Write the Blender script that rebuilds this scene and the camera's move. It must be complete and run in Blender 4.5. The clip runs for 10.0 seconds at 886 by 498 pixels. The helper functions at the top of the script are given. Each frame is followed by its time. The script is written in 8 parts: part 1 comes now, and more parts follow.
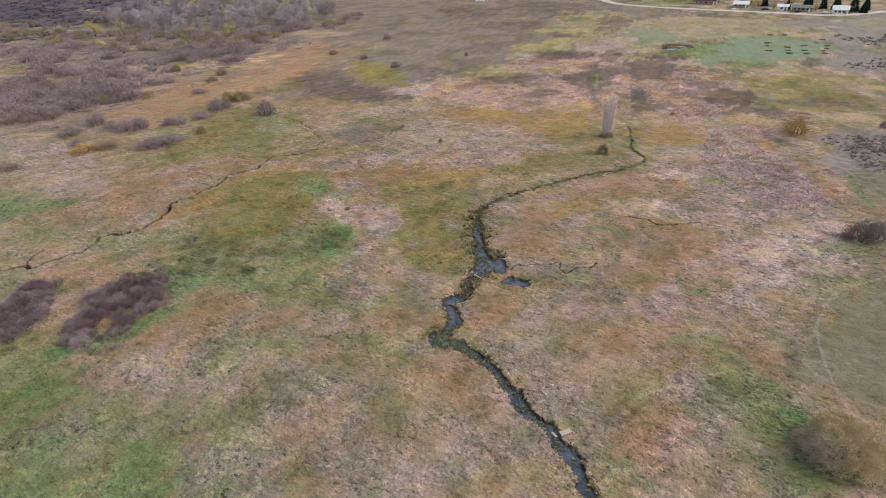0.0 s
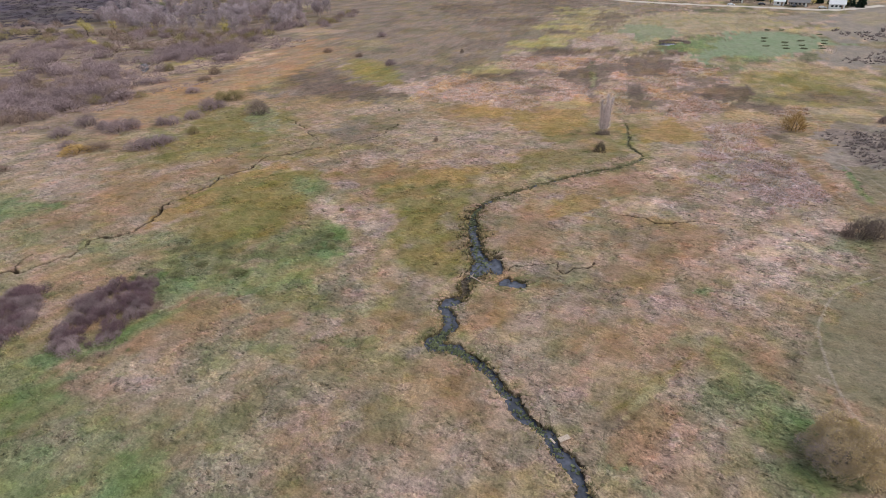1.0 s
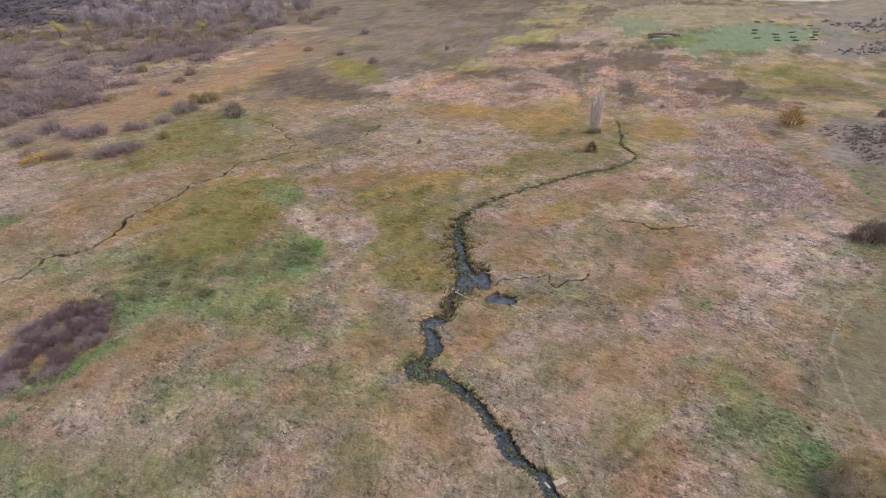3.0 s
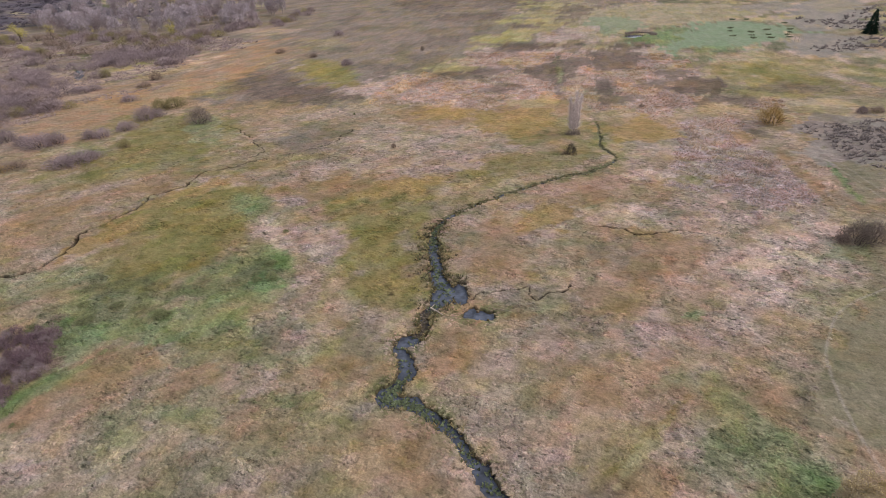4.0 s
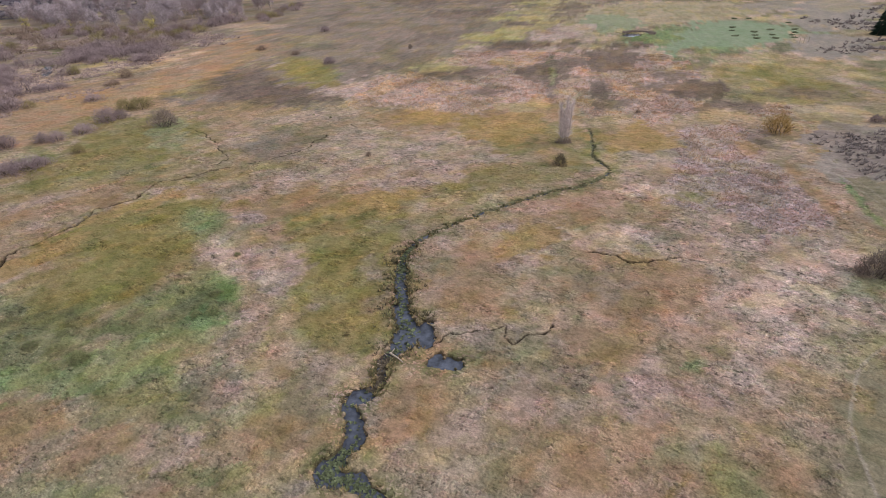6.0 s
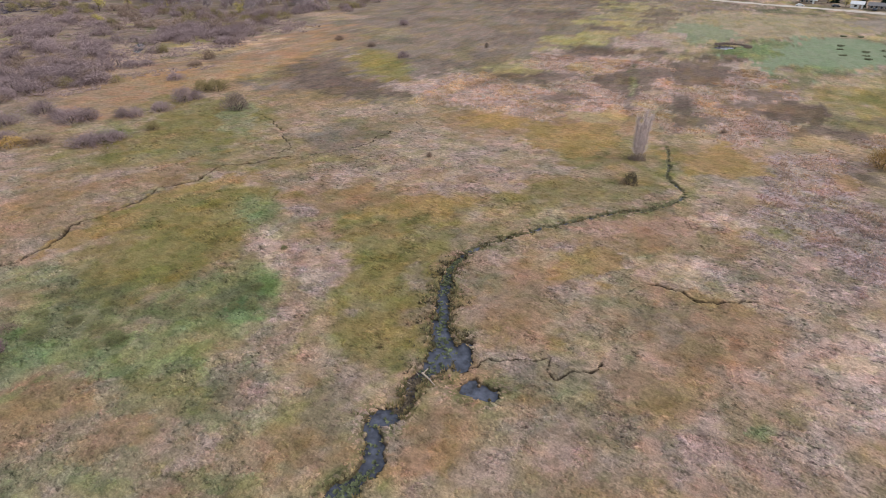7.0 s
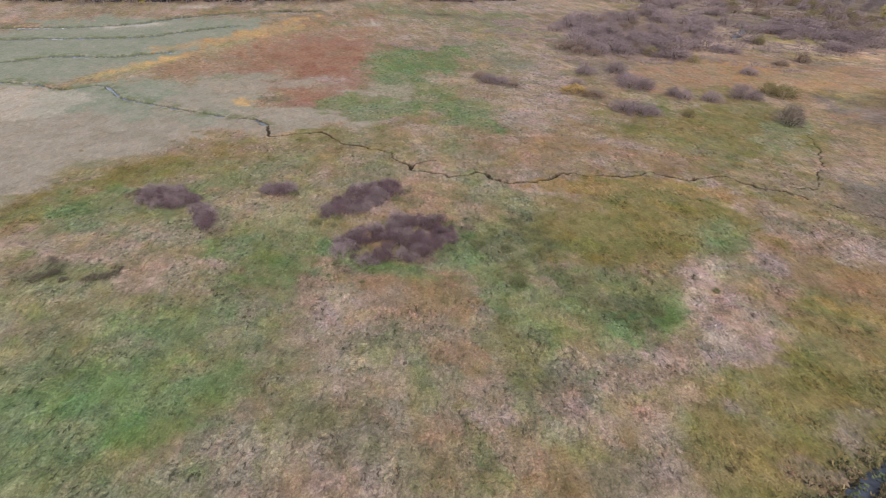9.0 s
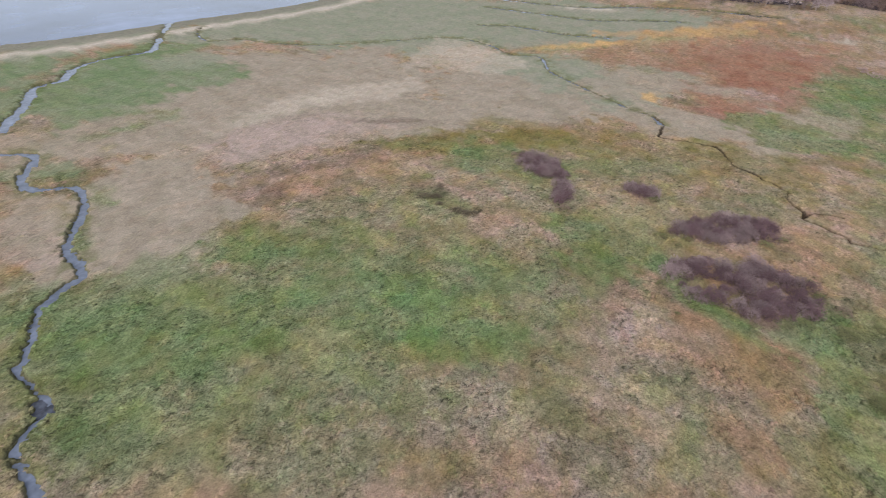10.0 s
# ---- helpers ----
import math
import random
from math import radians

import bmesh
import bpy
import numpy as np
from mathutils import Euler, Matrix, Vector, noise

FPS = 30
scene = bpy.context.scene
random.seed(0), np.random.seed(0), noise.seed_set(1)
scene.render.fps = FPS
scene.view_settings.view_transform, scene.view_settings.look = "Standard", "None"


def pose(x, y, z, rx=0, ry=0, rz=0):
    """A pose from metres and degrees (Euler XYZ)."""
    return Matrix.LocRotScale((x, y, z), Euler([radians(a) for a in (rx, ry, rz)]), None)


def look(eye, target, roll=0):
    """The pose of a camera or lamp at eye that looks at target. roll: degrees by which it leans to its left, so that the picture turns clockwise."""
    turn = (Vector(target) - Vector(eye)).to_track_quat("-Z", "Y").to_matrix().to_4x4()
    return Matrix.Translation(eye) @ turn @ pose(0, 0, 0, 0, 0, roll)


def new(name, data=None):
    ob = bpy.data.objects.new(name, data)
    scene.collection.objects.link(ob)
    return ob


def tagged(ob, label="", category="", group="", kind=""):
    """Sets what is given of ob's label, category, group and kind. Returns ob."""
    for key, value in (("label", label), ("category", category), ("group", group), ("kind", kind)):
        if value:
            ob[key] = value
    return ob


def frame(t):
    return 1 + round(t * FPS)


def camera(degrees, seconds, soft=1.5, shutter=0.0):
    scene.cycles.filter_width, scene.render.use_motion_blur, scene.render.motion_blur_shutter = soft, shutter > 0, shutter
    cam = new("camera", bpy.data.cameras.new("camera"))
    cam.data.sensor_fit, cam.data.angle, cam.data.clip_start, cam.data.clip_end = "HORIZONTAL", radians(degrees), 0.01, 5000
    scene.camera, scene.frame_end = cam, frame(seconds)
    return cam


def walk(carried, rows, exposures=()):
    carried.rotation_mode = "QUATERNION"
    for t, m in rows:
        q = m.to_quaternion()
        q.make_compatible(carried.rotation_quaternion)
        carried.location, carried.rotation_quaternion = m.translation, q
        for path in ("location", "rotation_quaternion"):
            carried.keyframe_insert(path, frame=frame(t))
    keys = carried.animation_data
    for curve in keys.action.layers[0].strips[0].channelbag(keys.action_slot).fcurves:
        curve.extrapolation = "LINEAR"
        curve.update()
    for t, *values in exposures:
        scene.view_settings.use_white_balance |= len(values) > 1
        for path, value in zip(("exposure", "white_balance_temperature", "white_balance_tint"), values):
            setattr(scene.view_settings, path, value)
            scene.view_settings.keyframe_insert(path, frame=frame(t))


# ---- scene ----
cam = camera(78.5, 10.0, 0.6, 0.08)
PATH = [
    (0, (-0.111, -4.339, 45.794), (-0.619, -2.682, 44.797), -1.3),
    (0.5, (-0.173, -3.691, 45.735), (-0.677, -2.035, 44.733), -1.4),
    (1, (-0.206, -2.828, 45.64), (-0.705, -1.173, 44.634), -1.6),
    (1.5, (-0.333, -1.634, 45.452), (-0.829, 0.019, 44.442), -1.8),
    (2, (-0.57, -0.081, 45.212), (-1.063, 1.571, 44.2), -1.9),
    (2.5, (-0.791, 1.828, 44.914), (-1.28, 3.48, 43.897), -2.0),
    (4, (-0.698, 8.875, 43.57), (-1.105, 10.549, 42.553), -2.4),
    (4.5, (-0.263, 11.576, 43.227), (-0.659, 13.251, 42.208), -2.3),
    (5, (0.28, 14.502, 42.856), (-0.115, 16.175, 41.836), -2.2),
    (5.5, (0.746, 17.592, 42.517), (0.353, 19.264, 41.492), -2.1),
    (5.7, (0.858, 18.763, 42.449), (0.466, 20.434, 41.422), -2.0),
    (6.8, (0.982, 24.204, 42.084), (0.465, 25.836, 41.05), -0.2),
    (7, (1.029, 25.245, 42.063), (0.423, 26.846, 41.029), 0.2),
    (7.5, (1.201, 27.973, 42.013), (0.245, 29.386, 40.97), 1.1),
    (8, (1.25, 30.686, 41.962), (-0.042, 31.782, 40.899), 1.7),
    (8.5, (1.005, 33.226, 41.89), (-0.49, 33.998, 40.809), 2.1),
    (9, (0.532, 35.368, 41.849), (-1.095, 35.736, 40.746), 2.0),
    (9.5, (-0.122, 37.122, 41.791), (-1.762, 36.917, 40.665), 1.5),
    (10, (-0.731, 38.793, 41.759), (-2.135, 37.945, 40.614), 0.7),
]
walk(cam, [(t, look(eye, target, roll)) for t, eye, target, roll in PATH])

# ---- light ----
SUN_TURN, SUN_HIGH = 82.0, 42.0
world = bpy.data.worlds.new("sky")
scene.world = world
world.use_nodes = True
wn = world.node_tree
sky = wn.nodes.new("ShaderNodeTexSky")
sky.sky_type, sky.sun_disc = "NISHITA", False
sky.sun_elevation, sky.sun_rotation = radians(SUN_HIGH), radians(SUN_TURN)
sky.dust_density, sky.air_density, sky.ozone_density = 2.0, 1.0, 1.0
grey = wn.nodes.new("ShaderNodeHueSaturation")
grey.inputs["Saturation"].default_value = 0.4
wn.links.new(sky.outputs[0], grey.inputs["Color"])
wn.links.new(grey.outputs[0], wn.nodes["Background"].inputs[0])
wn.nodes["Background"].inputs[1].default_value = 0.15
sun = new("sun", bpy.data.lights.new("sun", "SUN"))
sun.data.energy, sun.data.angle, sun.data.color = 1.1, radians(50), (1.0, 0.97, 0.94)
sun.matrix_world = look((0, 0, 60), (-60 * math.sin(radians(SUN_TURN)) / math.tan(radians(SUN_HIGH)), -60 * math.cos(radians(SUN_TURN)) / math.tan(radians(SUN_HIGH)), 0))
scene.view_settings.exposure = 0.46


# ---- materials ----
def lin(r, g, b):
    return tuple(((c / 255 + 0.055) / 1.055) ** 2.4 if c > 10 else c / 255 / 12.92 for c in (r, g, b))


def material(name, colour=(0.5, 0.5, 0.5), attribute="", rough=0.9, grain=(), bump=None, shine=0.2, vary=0.0, metal=0.0):
    """A surface: its colour (or a vertex layer), brightness grain at several sizes, and fine relief."""
    m = bpy.data.materials.new(name)
    m.use_nodes = True
    nodes, links = m.node_tree.nodes, m.node_tree.links
    b = nodes["Principled BSDF"]
    if attribute:
        a = nodes.new("ShaderNodeAttribute")
        a.attribute_name = attribute
        last = a.outputs["Color"]
    else:
        a = nodes.new("ShaderNodeRGB")
        a.outputs[0].default_value = (*colour, 1)
        last = a.outputs[0]
    where = nodes.new("ShaderNodeTexCoord").outputs["Object"]
    for size, amount in grain:
        n = nodes.new("ShaderNodeTexNoise")
        n.inputs["Scale"].default_value, n.inputs["Detail"].default_value = 1 / size, 4
        links.new(where, n.inputs["Vector"])
        r = nodes.new("ShaderNodeMapRange")
        r.inputs["From Min"].default_value, r.inputs["From Max"].default_value = 0.3, 0.7
        r.inputs["To Min"].default_value, r.inputs["To Max"].default_value = -amount, amount
        links.new(n.outputs["Fac"], r.inputs["Value"])
        s = nodes.new("ShaderNodeMath")
        s.operation = "MULTIPLY_ADD"
        links.new(r.outputs[0], s.inputs[0])
        s.inputs[1].default_value, s.inputs[2].default_value = 1.0, 1.0
        v = nodes.new("ShaderNodeVectorMath")
        v.operation = "MULTIPLY"
        links.new(last, v.inputs[0])
        links.new(s.outputs[0], v.inputs[1])
        last = v.outputs[0]
    if vary:
        o = nodes.new("ShaderNodeObjectInfo")
        r = nodes.new("ShaderNodeMapRange")
        r.inputs["To Min"].default_value, r.inputs["To Max"].default_value = 1 - vary, 1 + vary
        links.new(o.outputs["Random"], r.inputs["Value"])
        v = nodes.new("ShaderNodeVectorMath")
        v.operation = "MULTIPLY"
        links.new(last, v.inputs[0])
        links.new(r.outputs[0], v.inputs[1])
        last = v.outputs[0]
    links.new(last, b.inputs["Base Color"])
    b.inputs["Roughness"].default_value = rough
    b.inputs["Specular IOR Level"].default_value = shine
    b.inputs["Metallic"].default_value = metal
    if bump:
        n = nodes.new("ShaderNodeTexNoise")
        n.inputs["Scale"].default_value, n.inputs["Detail"].default_value = 1 / bump[0], 5
        links.new(where, n.inputs["Vector"])
        k = nodes.new("ShaderNodeBump")
        k.inputs["Strength"].default_value, k.inputs["Distance"].default_value = bump[1], bump[2]
        links.new(n.outputs["Fac"], k.inputs["Height"])
        links.new(k.outputs[0], b.inputs["Normal"])
    return m


def meadow_material():
    """Matted grass: a hue and tone mosaic at several sizes, and tussocks with painted shade in the pits between them
    where the cover is rough.
    """
    m = bpy.data.materials.new("meadow")
    m.use_nodes = True
    nodes, links = m.node_tree.nodes, m.node_tree.links
    b = nodes["Principled BSDF"]
    a = nodes.new("ShaderNodeAttribute")
    a.attribute_name = "cover"
    where = nodes.new("ShaderNodeTexCoord").outputs["Object"]
    rough = a.outputs["Alpha"]

    def noise(size, detail=3, rough_=0.6, stretch=1.0, turn=0.0, vector=None):
        n = nodes.new("ShaderNodeTexNoise")
        n.inputs["Scale"].default_value, n.inputs["Detail"].default_value, n.inputs["Roughness"].default_value = 1 / size, detail, rough_
        along = nodes.new("ShaderNodeMapping")
        along.vector_type = "TEXTURE"
        along.inputs["Rotation"].default_value, along.inputs["Scale"].default_value = (0, 0, radians(turn)), (stretch, 1, 1)
        links.new(vector or where, along.inputs["Vector"])
        links.new(along.outputs[0], n.inputs["Vector"])
        return n

    def ranged(value, lo, hi, to_lo=0.0, to_hi=1.0):
        r = nodes.new("ShaderNodeMapRange")
        for key, v in (("From Min", lo), ("From Max", hi), ("To Min", to_lo), ("To Max", to_hi)):
            r.inputs[key].default_value = v
        links.new(value, r.inputs["Value"])
        return r.outputs[0]

    def maths(kind, one, two):
        n = nodes.new("ShaderNodeMath")
        n.operation = kind
        for k, v in enumerate((one, two)):
            if isinstance(v, (int, float)):
                n.inputs[k].default_value = v
            else:
                links.new(v, n.inputs[k])
        return n.outputs[0]

    def tint(colour, tone, factor):
        v = nodes.new("ShaderNodeVectorMath")
        v.operation = "MULTIPLY"
        links.new(colour, v.inputs[0])
        v.inputs[1].default_value = tone
        x = nodes.new("ShaderNodeMix")
        x.data_type = "RGBA"
        links.new(factor, x.inputs["Factor"])
        links.new(colour, x.inputs[6])
        links.new(v.outputs[0], x.inputs[7])
        return x.outputs[2]

    # soft drifts of tone and hue
    last = a.outputs["Color"]
    for size, lo, hi, tone, stretch, turn in ((6.0, 0.53, 0.60, (0.84, 0.88, 0.84), 1.6, -25), (4.2, 0.55, 0.61, (1.14, 1.09, 1.09), 1.5, 20),
                                              (2.4, 0.55, 0.61, (1.04, 0.97, 0.92), 1.6, -30), (1.9, 0.56, 0.62, (0.89, 0.95, 0.86), 1.5, 0),
                                              (1.2, 0.53, 0.60, (0.74, 0.75, 0.74), 1.7, -40), (0.9, 0.54, 0.60, (1.27, 1.25, 1.27), 1.8, 0)):
        soft = maths("MULTIPLY", ranged(noise(size, 3, 0.6, stretch, turn + size * 13).outputs["Fac"], lo, hi), maths("ADD", maths("MULTIPLY", rough, 0.6), 0.4))
        last = tint(last, tone, soft)
    # tussocks: light on matted crests and shade in the pits, painted into the colour
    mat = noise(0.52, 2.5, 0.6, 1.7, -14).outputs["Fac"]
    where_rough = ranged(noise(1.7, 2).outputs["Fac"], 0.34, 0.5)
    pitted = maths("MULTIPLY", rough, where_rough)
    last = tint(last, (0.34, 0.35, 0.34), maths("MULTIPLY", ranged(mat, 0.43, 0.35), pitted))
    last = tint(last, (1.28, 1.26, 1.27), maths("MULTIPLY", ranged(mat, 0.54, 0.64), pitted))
    fine = ranged(noise(0.2, 3, 0.75).outputs["Fac"], 0.3, 0.7, 0.76, 1.26)
    v = nodes.new("ShaderNodeVectorMath")
    v.operation = "MULTIPLY"
    links.new(last, v.inputs[0])
    links.new(fine, v.inputs[1])
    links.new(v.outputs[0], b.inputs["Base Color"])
    b.inputs["Roughness"].default_value, b.inputs["Specular IOR Level"].default_value = 0.95, 0.1
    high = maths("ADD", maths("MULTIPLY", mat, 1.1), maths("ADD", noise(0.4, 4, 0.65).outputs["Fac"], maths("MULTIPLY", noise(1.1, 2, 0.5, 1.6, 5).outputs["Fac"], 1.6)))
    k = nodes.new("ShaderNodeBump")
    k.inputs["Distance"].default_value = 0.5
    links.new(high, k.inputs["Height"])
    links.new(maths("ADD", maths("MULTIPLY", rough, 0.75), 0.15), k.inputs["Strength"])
    links.new(k.outputs[0], b.inputs["Normal"])
    return m


MEADOW = meadow_material()
BLADES = material("grass_blades", attribute="cover", grain=((0.8, 0.15),), shine=0.15, rough=0.8)
WATER = material("stream_water", (0.06, 0.066, 0.09), rough=0.1, grain=((0.8, 0.5), (2.5, 0.4)), bump=(0.5, 0.1, 0.05), shine=0.7)
# stream water with the pale sky reflection painted into its base colour
SKY_PALE_WATER = material("sky_pale_stream", (0.15, 0.175, 0.24), rough=0.1, grain=((0.8, 0.2), (2.5, 0.2)), bump=(0.5, 0.1, 0.05), shine=0.7)
LAKE = material("lake_water", (0.12, 0.155, 0.26), rough=0.12, grain=((45.0, 0.4), (12.0, 0.2)), bump=(0.8, 0.05, 0.05), shine=0.5)
BARK = material("grey_bark", lin(152, 140, 137), grain=((0.4, 0.3),), vary=0.2)
DARKBARK = material("dark_bark", lin(82, 70, 66), grain=((0.4, 0.3),), vary=0.2)
TWIGS = {name: material(name + "_twigs", lin(*c), grain=((0.5, 0.2),), vary=0.18) for name, c in {
    "purple": (148, 130, 132), "brown": (140, 120, 108), "olive": (138, 126, 90), "grey": (132, 118, 110), "orange": (172, 142, 92),
    "gold": (170, 140, 88), "moss": (116, 118, 82), "pale": (170, 156, 161), "wine": (118, 96, 102), "mauve": (150, 136, 138), "straw_leaf": (172, 156, 112), "dark": (104, 94, 80), "feather": (200, 187, 185), "tawny": (204, 184, 156), "scrub": (142, 124, 120), "hill": (92, 84, 92)}.items()}
LEAF_GOLD = material("yellow_leaves", lin(186, 172, 98), grain=((0.6, 0.25),), vary=0.15)
LEAF_OLIVE = material("fading_leaves", lin(188, 168, 122), grain=((1.2, 0.25),), vary=0.1)
NEEDLES = material("conifer_needles", lin(38, 54, 42), grain=((0.5, 0.35),), vary=0.2)
GRAVEL = material("gravel", lin(186, 176, 166), grain=((0.5, 0.12), (5.0, 0.12)), bump=(0.2, 0.4, 0.03))
WOOD = material("weathered_wood", lin(176, 160, 146), grain=((0.15, 0.2),), bump=(0.05, 0.4, 0.01))
WHITE = material("white_paint", (0.78, 0.78, 0.77), grain=((0.6, 0.06),), rough=0.6)
TANWALL = material("tan_siding", lin(150, 132, 118), grain=((0.6, 0.1),), rough=0.7)
ROOF_GREY = material("grey_roofing", lin(120, 118, 120), grain=((0.5, 0.15),), bump=(0.3, 0.4, 0.03))
ROOF_PALE = material("pale_metal_roof", (0.68, 0.69, 0.72), grain=((1.0, 0.08),), rough=0.4)
ROOF_RED = material("red_brown_roof", lin(104, 66, 60), grain=((0.5, 0.2),))
GLASS = material("dark_pane", (0.03, 0.035, 0.04), rough=0.08, shine=0.5)
RUBBER = material("rubber", (0.02, 0.02, 0.02), rough=0.8)
CARPAINT = {"white": material("white_car_paint", (0.72, 0.72, 0.72), rough=0.3, shine=0.5), "dark": material("dark_car_paint", (0.05, 0.055, 0.07), rough=0.3, shine=0.5)}


# ---- helpers ----
def noise2(x, y, seed=0):
    """Smooth value noise, 0 to 1, for arrays."""
    xi, yi = np.floor(x), np.floor(y)
    fx, fy = x - xi, y - yi
    fx, fy = fx * fx * (3 - 2 * fx), fy * fy * (3 - 2 * fy)
    xi, yi = xi.astype(np.int64), yi.astype(np.int64)

    def corner(i, j):
        h = (i * 374761393 + j * 668265263 + seed * 1442695041) & 0xFFFFFFFF
        h = ((h ^ (h >> 13)) * 1274126177) & 0xFFFFFFFF
        return ((h ^ (h >> 16)) & 0xFFFF) / 65535.0
    a, b, c, d = corner(xi, yi), corner(xi + 1, yi), corner(xi, yi + 1), corner(xi + 1, yi + 1)
    return (a * (1 - fx) + b * fx) * (1 - fy) + (c * (1 - fx) + d * fx) * fy


def fbm(x, y, seed=0, octaves=3):
    total, gain, norm = 0, 1.0, 0
    for k in range(octaves):
        total = total + gain * noise2(x * 2 ** k + 17.3 * k, y * 2 ** k - 9.1 * k, seed + k)
        norm, gain = norm + gain, gain * 0.55
    return total / norm


def smooth(a, b, v):
    t = np.clip((v - a) / (b - a), 0, 1)
    return t * t * (3 - 2 * t)


def mesh_of(name, verts, faces, mat, shade=False):
    me = bpy.data.meshes.new(name)
    me.from_pydata(verts, [], faces)
    me.materials.append(mat)
    if shade:
        me.shade_smooth()
    return me


def thing(name, x, y, z, label, category, group=""):
    ob = new(name)
    ob.location = (x, y, z)
    ob.empty_display_size = 0.3
    return tagged(ob, label, category, group)


def part(name, data, parent, label="", at=None):
    ob = new(name, data)
    ob.parent = parent
    if at is not None:
        ob.matrix_local = at
    return tagged(ob, label) if label else ob


def curve_through(points, step=0.5):
    """A smooth line through the points, resampled."""
    p = [Vector((*q, 0)) for q in points]
    p = [p[0] * 2 - p[1]] + p + [p[-1] * 2 - p[-2]]
    out = []
    for a, b, c, d in zip(p, p[1:], p[2:], p[3:]):
        n = max(2, int((c - b).length / step))
        for k in range(n):
            t = k / n
            q = 0.5 * (2 * b + (c - a) * t + (2 * a - 5 * b + 4 * c - d) * t * t + (3 * b - a - 3 * c + d) * t ** 3)
            out.append((q.x, q.y))
    out.append((p[-2].x, p[-2].y))
    return np.array(out)


# ---- the lie of the land ----
CREEK_A = [(6.8, 148.3), (7.5, 137.3), (7.2, 131.1), (9.7, 126.0), (10.1, 123.0), (5.8, 116.1), (-0.8, 111.8), (-6.4, 106.8), (-11.7, 101.5), (-16.1, 96.2), (-18.5, 93.7), (-20.4, 89.7)]
CREEK_B = [(-20.5, 89.0), (-20.5, 84.6), (-19.6, 80.0), (-18.4, 75.9), (-16.9, 72.3), (-15.5, 69.9), (-15.4, 67.8), (-16.2, 65.5), (-16.7, 63.2), (-16.1, 61.1), (-16.5, 59.3), (-17.8, 58.5), (-18.4, 56.8), (-17.1, 55.1), (-16.3, 53.1), (-16.8, 50.7), (-17.5, 49.0), (-17.4, 48.3), (-16.1, 48.5), (-14.4, 48.4), (-12.4, 47.4), (-11.0, 46.4), (-9.4, 45.4), (-6.5, 42.3), (-3.7, 39.0), (-1.4, 37.6), (-0.3, 36.2), (0.7, 35.0), (2.2, 32.6), (3.2, 30.5)]
CREEK_C = [(-4.5, -1.7), (-5.0, -3.7), (-5.4, -6.9), (-5.9, -8.3), (-7.4, -9.0), (-9.1, -9.4), (-10.2, -11.4), (-10.3, -14.4), (-10.7, -17.4), (-11.9, -18.4), (-13.7, -21.0), (-16.0, -24.1), (-17.6, -25.5), (-20.4, -26.5), (-22.9, -27.3), (-24.0, -29.9), (-24.8, -34.0), (-27.2, -37.1), (-32.0, -42.5), (-34.4, -47.3), (-35.1, -50.9), (-31.3, -56.1), (-31.5, -58.6), (-33.3, -62.1), (-36.8, -66.0), (-37.8, -69.1), (-35.2, -73.6)]
CREEK_D = [(-40.2, -84.5), (-51.2, -97.2), (-56.9, -105.3), (-63.7, -106.2), (-70.3, -112.6), (-78.8, -114.4), (-90.0, -111.4), (-96.6, -116.7), (-102.8, -123.9), (-114.6, -135.8)]
RILL_E = [(-66.5, 113.7), (-69.3, 112.1), (-70.7, 109.3), (-74.1, 106.2), (-76.8, 103.5), (-76.6, 97.1), (-79.9, 91.7), (-79.0, 88.1), (-79.3, 85.8), (-81.7, 76.0), (-81.5, 74.2), (-80.0, 71.6), (-80.0, 65.3), (-81.2, 63.1), (-84.5, 61.0), (-84.4, 58.8), (-83.0, 55.4), (-84.8, 54.2), (-87.6, 49.2), (-88.9, 49.2), (-92.4, 46.8), (-96.0, 45.6), (-98.8, 41.0), (-102.2, 36.8), (-105.5, 35.1), (-107.9, 32.5), (-106.7, 25.9), (-107.6, 23.4), (-113.4, 22.7)]
RILL_F = [(-113.4, 22.7), (-117.3, 18.5), (-119.3, 13.7), (-124.3, 4.8), (-131.3, -6.0), (-135.1, -11.1), (-145.4, -18.2), (-142.7, -25.9), (-148.0, -33.9), (-150.3, -42.1), (-151.2, -39.9), (-148.4, -51.3), (-140.5, -59.3), (-130.8, -66.7), (-120.7, -77.4), (-115.2, -90.0), (-112.9, -99.3), (-106.5, -106.5), (-109.9, -115.9), (-116.2, -122.2)]
RILL_G = [(-11.9, 66.3), (-11.4, 68.1), (-10.6, 69.8), (-8.1, 71.0), (-6.0, 71.8), (-3.8, 72.4), (-3.4, 70.2), (-2.4, 69.8), (-0.7, 71.5), (1.1, 72.3), (1.3, 73.5)]
RILL_H = [(3.7, 88.2), (4.3, 90.7), (6.9, 92.4), (10.1, 91.2), (13.3, 90.1), (15.8, 91.3), (19.1, 92.7)]
RILL_I = [(-93.2, 137.1), (-85.5, 132.9), (-78.4, 127.4), (-73.7, 122.3), (-69.5, 118.5), (-70.0, 114.8), (-72.7, 112.3)]
RILL_J = [(-64.3, 116.1), (-59.6, 119.9), (-55.6, 125.5), (-55.1, 130.6), (-53.9, 136.2)]
RILL_K = [(-254.2, 174.3), (-248.2, 182.7), (-241.6, 194.2), (-231.0, 202.9), (-220.0, 212.0)]
RILL_L = [(-88.9, 49.2), (-90.3, 51.5), (-91.0, 53.7)]
RILL_M = [(-65.8, 114.2), (-70.4, 118.9), (-79.0, 126.0), (-84.1, 129.1)]
